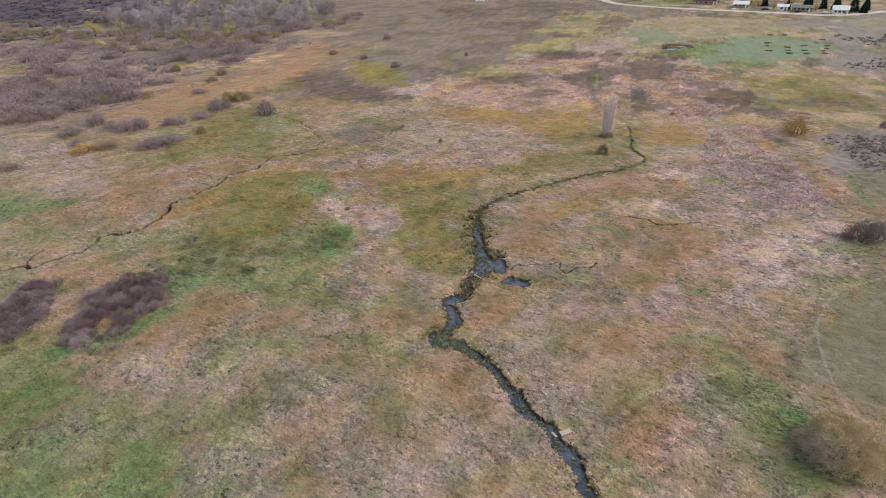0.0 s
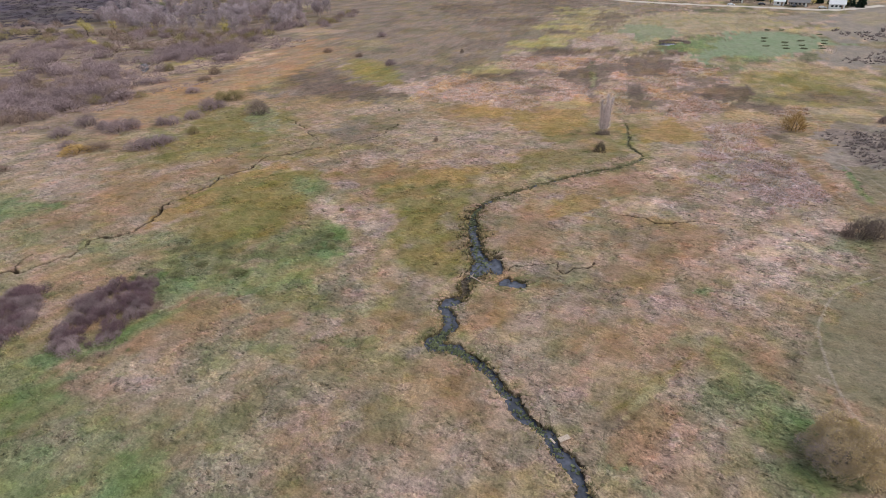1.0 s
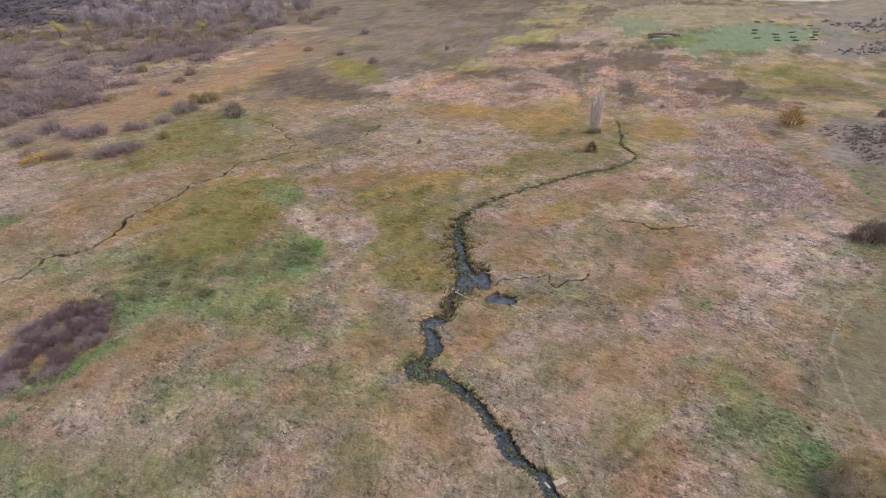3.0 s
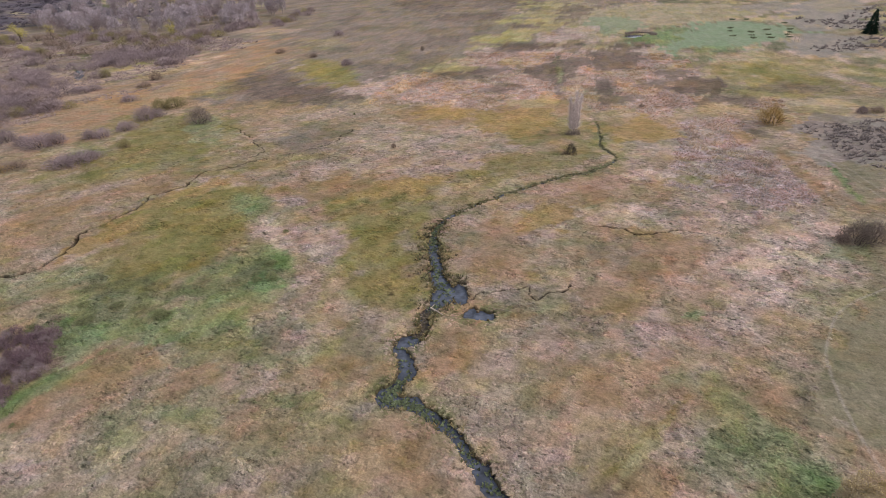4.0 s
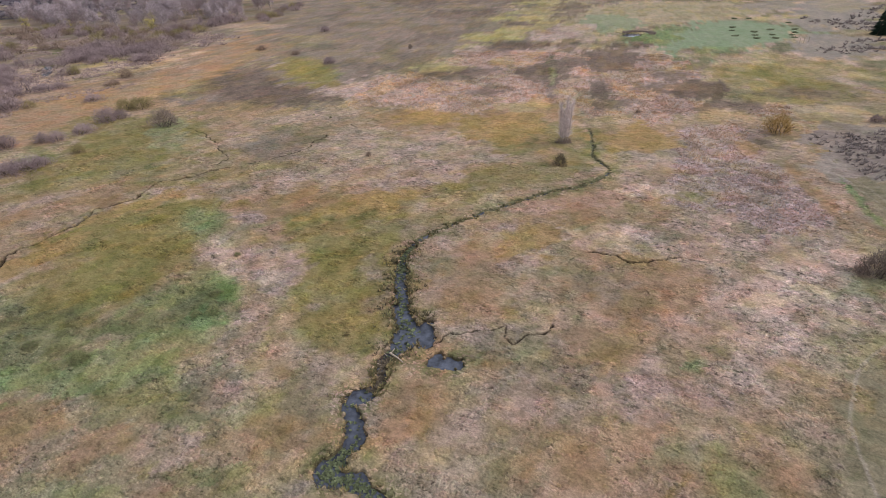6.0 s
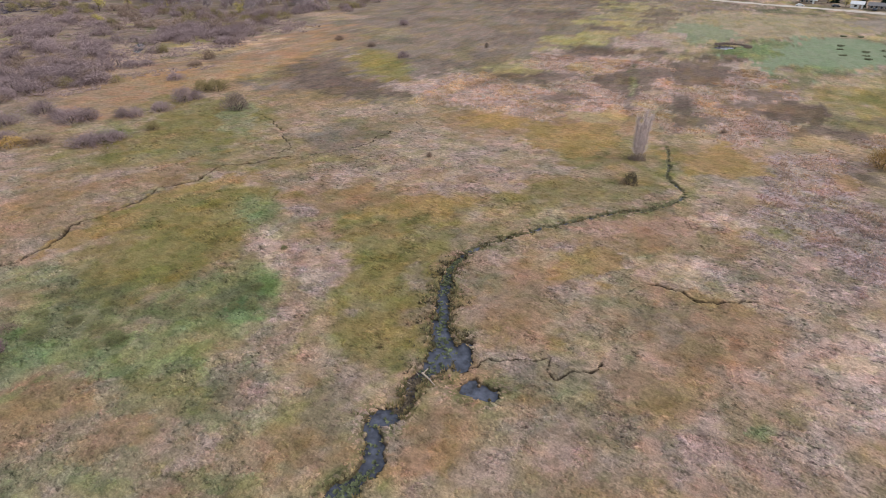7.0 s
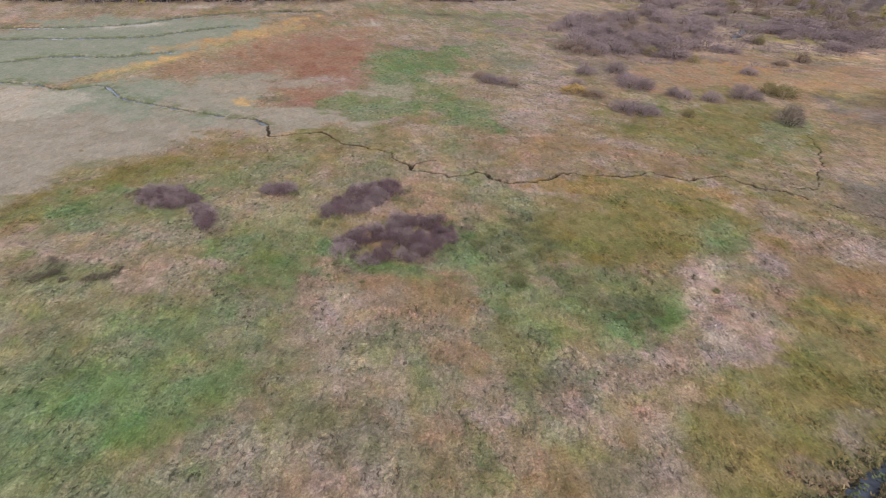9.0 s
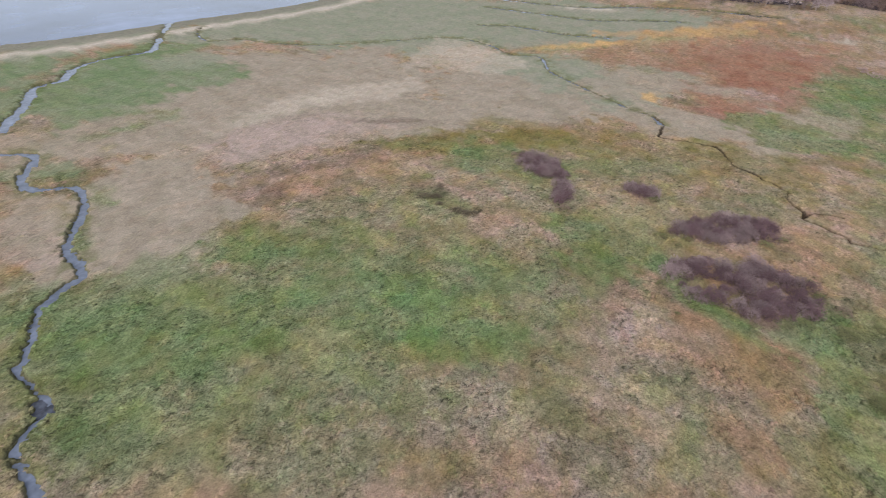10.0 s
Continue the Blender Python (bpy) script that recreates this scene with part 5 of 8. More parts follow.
patch("greyish", -181.4, 79.7, 8.6, 5.6, 44, 0.6)
patch("mud", -130.2, 41.7, 7.1, 5.2, 81, 0.7)
patch("mud", -135.0, 51.4, 12.7, 6.5, 176, 0.6)
patch("pinkstraw", -143.8, 37.5, 4.3, 2.5, 67, 0.7)
patch("green", -158.3, 54.2, 21.5, 7.4, 171, 0.6)
patch("orange", -171.6, 1.9, 23.2, 5.3, 132, 0.95)
patch("gold", -162.2, -12.0, 10.8, 3.5, 137, 0.95)
patch("orange", -202.1, 20.6, 24.0, 5.4, 133, 0.95)
patch("gold", -185.8, 6.8, 9.8, 2.5, 137, 0.8)
patch("red", -173.5, 32.1, 22.3, 12.6, 141, 0.6)
patch("pasture", 33.3, 53.2, 5.8, 3.1, 82, 0.95)
patch("sprout", 22.6, 45.6, 4.7, 2.7, 56, 0.5)
patch("green", 24.5, 49.2, 3.3, 1.8, 31, 0.4)
patch("sedge", -38.8, 36.8, 31.2, 11.9, 79, 0.25)
patch("green", -57.8, 11.1, 17.6, 5.5, 78, 0.35)
patch("sedge", -33.5, 65.6, 18.1, 10.9, 93, 0.2)
patch("mud", -51.9, -58.0, 10.4, 6.2, 152, 0.95)
patch("mud", -48.4, -44.9, 8.2, 3.7, 164, 0.8)
patch("greyflat", -104.5, -122.0, 31.5, 8.8, 147, 0.9)
patch("greyflat", -156.2, -32.9, 30.8, 7.9, 124, 0.8)
patch("mud", -31.7, -58.9, 13.5, 3.0, 66, 0.6)
patch("mud", -58.1, -53.2, 7.0, 4.9, 96, 0.9)
patch("dullgreen", -37.7, -58.4, 4.3, 2.5, 98, 0.8)

stand("clay", 5.2, 109.2, 12.9, 3.5, 25, 0.90)
stand("ochre", -3.1, 93.7, 7.4, 3.8, 48, 0.80)
stand("pale", 11.0, 98.8, 8.9, 2.5, 8, 0.95)
stand("pale", 17.0, 116.0, 5.5, 2.3, 22, 0.90)
stand("rust", 12.6, 84.2, 8.9, 7.3, 19, 0.95)
stand("dun", 8.0, 84.3, 4.8, 3.5, 62, 0.60)
stand("straw", 28.6, 101.3, 13.5, 7.9, 20, 0.85)
stand("pale", 27.3, 80.3, 9.4, 5.6, 60, 0.80)
stand("pale", 33.5, 90.5, 7.4, 3.4, 63, 0.80)
stand("dun", -3.8, 69.4, 7.2, 3.1, 27, 0.80)
stand("dun", 1.6, 64.7, 7.0, 2.6, 19, 0.60)
stand("rust", -12.8, 55.5, 3.5, 2.7, 81, 0.90)
stand("straw", -2.9, 55.7, 7.2, 2.1, 18, 0.70)
stand("pinkstraw", 13.2, 63.7, 5.1, 3.1, 32, 0.49)
stand("olive", 7.5, 69.3, 3.7, 1.8, 23, 0.35)
stand("ochre", -15.0, 147.4, 12.2, 10.6, 58, 0.85)
stand("ochre", -33.9, 151.0, 8.9, 5.2, 174, 0.80)
stand("olive", -5.2, 120.3, 15.0, 5.4, 32, 0.56)
stand("olive", -18.1, 109.8, 8.2, 4.2, 18, 0.56)
stand("straw", -25.4, 125.0, 11.1, 8.9, 164, 0.80)
stand("pinkstraw", -28.7, 111.6, 6.4, 2.6, 17, 0.49)
stand("ochre", -33.0, 101.8, 11.6, 3.5, 36, 0.85)
stand("pinkstraw", -50.5, 93.6, 2.8, 1.9, 4, 0.63)
stand("olive", -27.9, 78.7, 9.0, 5.0, 118, 0.63)
stand("olive", -24.4, 68.1, 5.9, 4.3, 116, 0.59)
stand("olive", -27.5, 90.5, 8.6, 4.0, 61, 0.59)
stand("pinkstraw", -37.3, 78.4, 5.5, 3.5, 111, 0.66)
stand("straw", -35.5, 67.4, 6.4, 1.9, 114, 0.85)
stand("pale", -48.5, 82.2, 6.4, 1.8, 133, 0.80)
stand("brightgreen", -42.0, 73.3, 3.7, 1.8, 133, 0.56)
stand("sprout", -56.8, 90.0, 3.2, 1.9, 139, 0.80)
stand("green", -41.8, 67.0, 3.1, 2.2, 159, 0.80)
stand("olive", -61.0, 80.5, 11.0, 6.7, 130, 0.66)
stand("olive", -62.3, 72.4, 8.6, 6.1, 105, 0.63)
stand("ochre", -77.3, 75.1, 8.4, 3.3, 72, 0.85)
stand("ochre", -73.3, 94.9, 9.8, 2.9, 59, 0.85)
stand("moss", -62.7, 62.9, 5.5, 2.5, 32, 0.70)
stand("moss", -60.1, 56.8, 4.0, 1.8, 7, 0.60)
stand("sedge", -57.0, 61.0, 3.0, 1.4, 7, 0.80)
stand("sprout", -49.1, 55.3, 6.9, 3.6, 26, 0.70)
stand("green", -56.6, 53.8, 5.4, 2.0, 11, 0.70)
stand("sprout", -44.7, 59.6, 5.1, 2.9, 146, 0.70)
stand("olive", -41.3, 54.1, 5.0, 2.1, 11, 0.42)
stand("rust", -50.5, 48.8, 5.6, 2.3, 8, 0.85)
stand("rust", -40.9, 46.7, 3.5, 2.3, 68, 0.80)
stand("straw", -33.9, 48.9, 3.6, 2.3, 175, 0.80)
stand("dun", -34.0, 55.6, 4.2, 2.8, 151, 0.70)
stand("rust", -24.7, 51.8, 3.5, 2.5, 40, 0.80)
stand("green", -28.0, 46.2, 4.5, 1.0, 16, 0.60)
stand("pinkstraw", -29.7, 55.4, 3.7, 1.6, 128, 0.56)
stand("dun", -22.7, 56.8, 4.3, 2.5, 125, 0.60)
stand("straw", -23.1, 62.4, 2.5, 1.4, 13, 0.60)
stand("rust", -5.3, 64.5, 3.0, 1.6, 19, 0.60)
stand("pinkstraw", -3.7, 86.6, 4.1, 2.3, 65, 0.56)
stand("clay", -9.7, 89.2, 5.1, 2.5, 59, 0.70)
stand("pale", 20.9, 69.5, 3.6, 1.8, 29, 0.70)
stand("sprout", 17.3, 69.5, 1.6, 1.0, 37, 0.80)
stand("reed", 31.2, 137.9, 15.8, 5.5, 88, 0.95)
stand("reed", 35.7, 116.6, 14.5, 5.7, 91, 0.95)
stand("rust", 38.9, 139.8, 4.7, 1.9, 96, 0.95)
stand("rust", 44.6, 118.2, 14.9, 1.4, 94, 0.90)
stand("pasture", 53.9, 119.3, 12.3, 2.1, 90, 0.95)
stand("green", 50.5, 113.9, 9.8, 0.7, 88, 0.80)
stand("sagedark", 60.3, 141.1, 17.7, 8.2, 76, 1.00)
stand("reed", 49.9, 167.2, 5.8, 3.7, 47, 0.90)
stand("ochre", 16.6, 143.8, 11.5, 8.6, 45, 0.85)
stand("brownish", -92.4, 169.6, 15.8, 12.1, 160, 0.40)
stand("brownish", -68.0, 166.5, 15.7, 6.1, 10, 0.35)
stand("olive", -83.8, 196.1, 16.6, 7.8, 115, 0.56)
stand("gold", -31.6, 264.3, 11.2, 7.6, 12, 0.80)
stand("gold", -26.3, 317.9, 15.5, 8.3, 10, 0.80)
stand("gold", -41.5, 206.9, 9.3, 5.1, 11, 0.80)
stand("gold", -21.4, 378.7, 15.1, 8.5, 8, 0.80)
stand("reed", -45.2, 175.8, 23.8, 16.3, 167, 0.90)
stand("reed", -6.6, 276.7, 19.1, 10.6, 89, 0.80)
stand("reed", -30.4, 219.7, 11.4, 9.9, 18, 0.80)
stand("brownish", 17.1, 234.7, 18.6, 9.1, 84, 0.85)
stand("brownish", 33.5, 184.4, 7.9, 5.2, 169, 0.85)
stand("brownish", -0.8, 215.1, 11.2, 6.3, 87, 0.80)
stand("reed", 25.5, 169.6, 10.9, 7.9, 40, 0.90)
stand("reed", 20.3, 200.9, 9.4, 7.0, 61, 0.90)
stand("brownish", -23.2, 177.4, 5.7, 3.8, 15, 0.70)
stand("brownish", 12.9, 169.9, 5.5, 4.0, 70, 0.80)
stand("taupe", -88.2, 266.8, 54.5, 36.9, 115, 0.60)
stand("orange", -140.4, 144.8, 29.4, 12.0, 113, 0.90)
stand("orange", -128.0, 207.0, 38.5, 11.3, 97, 0.95)
stand("straw", -159.9, 180.8, 17.2, 10.6, 34, 0.90)
stand("straw", -133.6, 91.7, 9.8, 6.3, 10, 0.85)
stand("olive", -96.7, 120.7, 15.7, 12.1, 134, 0.56)
stand("sedge", -94.5, 132.4, 11.8, 4.4, 125, 0.80)
stand("brownish", -107.1, 191.7, 19.3, 10.4, 105, 0.40)
stand("green", 22.1, 45.3, 4.8, 2.4, 176, 0.41)
stand("gold", 9.0, 46.6, 5.5, 0.6, 56, 0.70)
stand("rust", 7.6, 39.8, 4.6, 2.1, 53, 0.80)
stand("sprout", 17.5, 48.0, 6.2, 4.0, 41, 0.33)
stand("pasture", 34.4, 63.3, 12.8, 4.6, 56, 0.95)
stand("brightgreen", 23.5, 46.5, 2.3, 1.4, 13, 0.31)
stand("amber", -190.2, 4.3, 21.0, 4.0, 123, 0.90)
stand("amber", -205.2, 19.8, 12.8, 4.0, 117, 0.90)
stand("amber", -129.1, 16.1, 3.1, 2.1, 34, 0.80)
stand("rufous", -165.3, 30.3, 17.2, 15.8, 20, 0.90)
stand("rufous", -130.8, 35.0, 9.0, 4.8, 66, 0.80)
stand("rufous", -157.0, 10.8, 18.9, 5.3, 92, 0.70)
stand("green", -161.1, 65.1, 16.7, 9.7, 142, 0.85)
stand("green", -121.3, 46.2, 12.6, 7.5, 66, 0.70)
stand("brightgreen", -40.1, 15.3, 6.2, 4.3, 87, 0.63)
stand("brightgreen", -50.5, 16.3, 5.8, 2.9, 78, 0.49)
stand("green", -62.0, 25.6, 9.2, 1.9, 68, 0.70)
stand("brightgreen", -60.1, 50.9, 4.9, 2.9, 165, 0.56)
stand("brightgreen", -57.3, 42.2, 7.6, 1.2, 60, 0.49)
stand("brightgreen", -38.8, 4.4, 10.6, 3.6, 113, 0.63)
stand("brightgreen", -38.0, 17.6, 7.5, 2.5, 122, 0.59)
stand("green", -16.6, -10.3, 9.1, 3.9, 115, 0.80)
stand("dirtpale", -80.7, -46.6, 17.7, 3.1, 166, 0.45)
stand("dirtpale", -139.0, -39.0, 15.7, 7.5, 55, 0.45)
stand("pinkmud", -65.5, -39.6, 10.5, 6.0, 172, 0.90)
stand("amber", -164.4, -10.9, 18.4, 3.0, 135, 0.90)
stand("amber", -208.5, 16.6, 26.2, 3.3, 142, 0.90)
stand("rufous", -172.7, 31.9, 18.9, 13.2, 113, 0.85)
stand("green", -38.5, -13.6, 4.7, 2.7, 115, 0.70)
stand("straw", -60.7, 10.7, 5.0, 2.8, 125, 0.60)

stand("straw", -257.3, 134.6, 31.1, 18.2, 23, 0.9)
TRACKS = ((TRAIL_A, 0.28, 0.9), (TRAIL_B, 0.5, 0.6))
TRACK_POINTS = kdtree.KDTree(4000)
count = 0
for pts, wide, amount in TRACKS:
    for x, y in curve_through(pts, 0.2):
        for side in ((0,) if wide < 0.4 else (-0.8, 0.8)):
            TRACK_POINTS.insert((x + side, y, 0), 0 if wide < 0.4 else 1)
TRACK_POINTS.balance()


def cover(x, y):
    """Colour, tuft height and tuft thickness of the plant cover, for arrays."""
    n = len(x)
    col, high, thick, rough = np.zeros((n, 3)), np.full(n, 0.8), np.ones(n), np.full(n, 0.6)
    a, b, c = fbm(x / 16, y / 16, 21), fbm(x / 7, y / 7, 31), fbm(x / 3, y / 3, 41)
    t, s, o, r = (KINDS[k][0] for k in ("tan", "straw", "olive", "rust"))
    w = smooth(0.35, 0.65, a)[:, None]
    col = t * (1 - w) + (0.5 * r + 0.5 * t) * w
    w = (0.7 * smooth(0.5, 0.66, b))[:, None]
    col = col * (1 - w) + s * w
    w = (0.6 * smooth(0.52, 0.7, c))[:, None]
    col = col * (1 - w) + (0.6 * o + 0.4 * t) * w
    far = smooth(150, 210, y)
    streak = fbm(x / 34, y / 13, 101)
    for one, lo, hi in (("taupe", 0.3, 0.5), ("fawn", 0.52, 0.62), ("brownish", 0.60, 0.72)):
        w = (far * 0.85 * smooth(lo, hi, streak if one != "fawn" else fbm(x / 30, y / 9, 111)))[:, None]
        col = col * (1 - w) + KINDS[one][0] * w
    for one, lo, hi, size, seed in (("gold", 0.57, 0.64, 11, 151), ("moss", 0.55, 0.64, 14, 152), ("pinkstraw", 0.58, 0.64, 8, 153)):
        w = (far * 0.7 * smooth(lo, hi, fbm(x / size, y / size, seed)))[:, None]
        col = col * (1 - w) + KINDS[one][0] * w
    w = (0.35 * smooth(0.55, 0.72, fbm(x / 5 + 40, y / 5, 61)))[:, None]
    col = col * (1 - w) + KINDS["moss"][0] * w
    for k, (kind, px, py, rx, ry, turn, strength, crisp) in enumerate(PATCHES):
        reach = 1.5 * rx
        near = np.nonzero((np.abs(x - px) < reach) & (np.abs(y - py) < reach))[0]
        if not len(near):
            continue
        X, Y = x[near], y[near]
        warp, span = 0.5 * min(ry, 9), max(1.5, 0.9 * ry)
        dx = X - px + warp * 2 * (fbm(X / span, Y / span, 120 + k, 2) - 0.5)
        dy = Y - py + warp * 2 * (fbm(X / span, Y / span, 190 + k, 2) - 0.5)
        u, v = dx * math.cos(turn) + dy * math.sin(turn), dy * math.cos(turn) - dx * math.sin(turn)
        size = max(1.0, 0.55 * ry)
        d = np.hypot(u / rx, v / ry) + 1.1 * (fbm(X / size, Y / size, 50 + k) - 0.5) + 0.5 * (fbm(X / 1.6, Y / 1.6, 7 + k, 2) - 0.5)
        soft = min(1.0, max(0.22, 3.2 / ry)) if not crisp and py < 150 else min(0.5, max(0.12, 1.2 / ry))
        one, two, h, q = KINDS[kind]
        w = strength * smooth(1 + 0.3 * soft, 1 - 0.5 * soft, d)
        if kind in ("red", "orange", "rufous", "amber"):
            w *= (0.15 if kind == "red" else 0.45) + (0.85 if kind == "red" else 0.55) * smooth(0.43, 0.56, fbm(X / 8, Y / 8, 140))
        elif h > 0.35 and py < 150 and not crisp:
            w *= 0.6 + 0.4 * smooth(0.36, 0.46, fbm(X / 4.2, Y / 4.2, 140 + k, 2))
        m = smooth(0.4, 0.62, fbm(X / 3.1, Y / 3.1, 90 + k, 2))[:, None] * 0.8
        col[near] = col[near] * (1 - w[:, None]) + (one * (1 - m) + two * m) * w[:, None]
        high[near] = high[near] * (1 - w) + h * w
        thick[near] = thick[near] * (1 - w) + q * w
        rough[near] = rough[near] * (1 - w) + ROUGH.get(kind, 0.3) * w
    # a mosaic of small stands that lean to one hue or another
    live = np.clip(thick * 1.3 - 0.3, 0, 1) * smooth(170, 130, y)
    for tone, lo, hi, size, seed, amount, r in (((1.06, 0.95, 0.90), 0.56, 0.61, 5.5, 201, 0.9, 0.3), ((0.84, 0.95, 0.80), 0.57, 0.62, 4.5, 202, 0.6, 0.7), ((1.16, 1.13, 1.16), 0.57, 0.61, 4.0, 203, 0.9, 1.0),
                                                ((0.86, 0.82, 0.72), 0.57, 0.62, 6.0, 204, 0.8, 0.25), ((0.80, 0.78, 0.76), 0.60, 0.65, 3.0, 205, 0.7, 0.7), ((1.06, 1.08, 0.84), 0.58, 0.63, 3.5, 206, 0.8, 0.4)):
        w = 0.72 * amount * live * smooth(lo, hi, fbm(x / size + seed, y / size, seed, 3))
        col = col * (1 + (np.array(tone) - 1) * w[:, None])
        rough = rough * (1 - w) + r * w
    dry = smooth(130, 170, y) * np.clip(rough * 4 - 0.4, 0, 1)
    for tone, lo, hi, wide, deep, seed, amount in (((1.12, 1.1, 1.08), 0.55, 0.58, 7, 9, 211, 0.8), ((0.74, 0.74, 0.74), 0.56, 0.59, 9, 12, 212, 0.8), ((1.1, 1.06, 0.84), 0.57, 0.60, 6, 9, 213, 0.8),
                                                   ((0.86, 0.92, 0.80), 0.57, 0.60, 11, 10, 214, 0.8), ((1.06, 0.98, 0.96), 0.57, 0.60, 5, 6, 215, 0.8)):
        w = amount * dry * smooth(lo, hi, fbm(x / wide + seed, y / deep, seed, 3))
        col = col * (1 + (np.array(tone) - 1) * w[:, None])
    col = col * (1 + live[:, None] * (np.array((0.865, 0.90, 0.985)) - 1))
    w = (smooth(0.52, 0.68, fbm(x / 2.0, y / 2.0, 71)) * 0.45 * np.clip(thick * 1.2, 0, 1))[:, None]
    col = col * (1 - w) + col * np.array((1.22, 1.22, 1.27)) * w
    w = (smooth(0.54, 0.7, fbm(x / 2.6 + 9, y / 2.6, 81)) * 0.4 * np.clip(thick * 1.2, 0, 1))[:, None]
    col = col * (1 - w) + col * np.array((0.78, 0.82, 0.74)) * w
    near = np.nonzero((x > 25) & (x < 60) & (y > 40) & (y < 170))[0]
    for k in near:
        _, i, d = TRACK_POINTS.find((x[k], y[k], 0))
        w = float(smooth(0.3, 0.08, np.array(d))) * (0.35 if i == 0 else 0.2)
        if w > 0:
            col[k] = col[k] * (1 - w) + KINDS["track"][0] * w
            thick[k] *= 1 - w
    south = np.nonzero((y < -60) & (x < 400))[0]
    if len(south):
        d = past_line(x[south], y[south], SHORE, 1)
        w = smooth(-3.0, -1.0, d) * smooth(4.0, 2.0, d)
        col[south] = col[south] * (1 - w[:, None]) + KINDS["sand"][0] * w[:, None]
        w = smooth(4, 8, d)
        col[south] = col[south] * (1 - w[:, None]) + KINDS["greyflat"][1] * 0.8 * w[:, None]
        thick[south] *= smooth(-2, -6, d)
        rough[south] *= smooth(-2, -6, d)
    return col, high, thick, rough


# ---- ground ----
def axis(low, high, step, grow, most):
    """Even steps between low and high, widening outwards to the horizon."""
    mid = list(np.arange(low, high, step))
    out, s, v = [], step, high
    while v < 4600:
        out.append(v)
        s = min(s * grow, most) if v - high < 560 else s * 1.35
        v += s
    back, s, v = [], step * grow, low - step * grow
    while v > -4600:
        back.append(v)
        s = min(s * grow, most) if low - v < 560 else s * 1.35
        v -= s
    return np.array(back[::-1] + mid + out)


XS, YS = axis(-112, 60, 0.7, 1.035, 6.0), axis(-30, 145, 0.7, 1.035, 6.0)
NX, NY = len(XS), len(YS)
SUB = 4
gx, gy = np.meshgrid(XS, YS, indexing="ij")
H = lie(gx.ravel(), gy.ravel()).reshape(NX, NY)
cx, cy = (gx[:-1, :-1] + gx[1:, 1:]) / 2, (gy[:-1, :-1] + gy[1:, 1:]) / 2
diag = np.hypot(gx[1:, 1:] - gx[:-1, :-1], gy[1:, 1:] - gy[:-1, :-1])
edge0, _, _ = to_channel(cx.ravel(), cy.ravel())
trail_cells = np.array([TRACK_POINTS.find((px, py, 0))[2] if 24 < px < 62 and 30 < py < 170 else 99.0 for px, py in zip(cx.ravel(), cy.ravel())]).reshape(cx.shape)
edge0 = np.minimum(edge0, trail_cells.ravel())
fine = (edge0.reshape(cx.shape) < 0.5 + diag * 0.75) & (diag < 9)
wide = (NY - 1) * SUB + 1
ci, cj = np.nonzero(~fine)
coarse = np.stack([ci * SUB * wide + cj * SUB, (ci + 1) * SUB * wide + cj * SUB, (ci + 1) * SUB * wide + (cj + 1) * SUB, ci * SUB * wide + (cj + 1) * SUB], 1)
fi, fj = np.nonzero(fine)
small = []
for a in range(SUB):
    for b in range(SUB):
        i, j = fi * SUB + a, fj * SUB + b
        small.append(np.stack([i * wide + j, (i + 1) * wide + j, (i + 1) * wide + j + 1, i * wide + j + 1], 1))
small = np.concatenate(small)
quads = np.concatenate([coarse, small])
keys, index = np.unique(quads, return_inverse=True)
quads = index.reshape(quads.shape)
ki, kj = keys // wide, keys % wide
bi, bj = np.minimum(ki // SUB, NX - 2), np.minimum(kj // SUB, NY - 2)
fu, fv = ki / SUB - bi, kj / SUB - bj
VX, VY = XS[bi] * (1 - fu) + XS[bi + 1] * fu, YS[bj] * (1 - fv) + YS[bj + 1] * fv
VZ = (H[bi, bj] * (1 - fu) + H[bi + 1, bj] * fu) * (1 - fv) + (H[bi, bj + 1] * (1 - fu) + H[bi + 1, bj + 1] * fu) * fv
EDGE, DEEP, NUMBER = to_channel(VX, VY)
VZ = VZ - DEEP * np.where(NUMBER < 0, smooth(0.16, -0.1, EDGE), smooth(0.3, -0.16, EDGE))
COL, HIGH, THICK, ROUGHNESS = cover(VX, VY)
# earth on banks and floors, ditch shade painted in; greener sedge along the water
w = (np.where(NUMBER < 0, smooth(0.17, 0.02, EDGE), smooth(0.36, 0.1, EDGE)) * 0.92)[:, None]
lush = (0.55 * smooth(3.0, 0.6, EDGE) * smooth(0.42, 0.62, fbm(VX / 2.2, VY / 2.2, 77)) * (NUMBER >= 0))[:, None]
COL = COL * (1 - lush) + np.array(lin(92, 98, 58)) * lush
COL = COL * (1 - w) + np.where(NUMBER[:, None] < 0, np.array(lin(48, 40, 32)), np.where(((VY > 91) | (VY < 20))[:, None], np.array(lin(92, 90, 70)), np.array(lin(66, 58, 47)))) * w


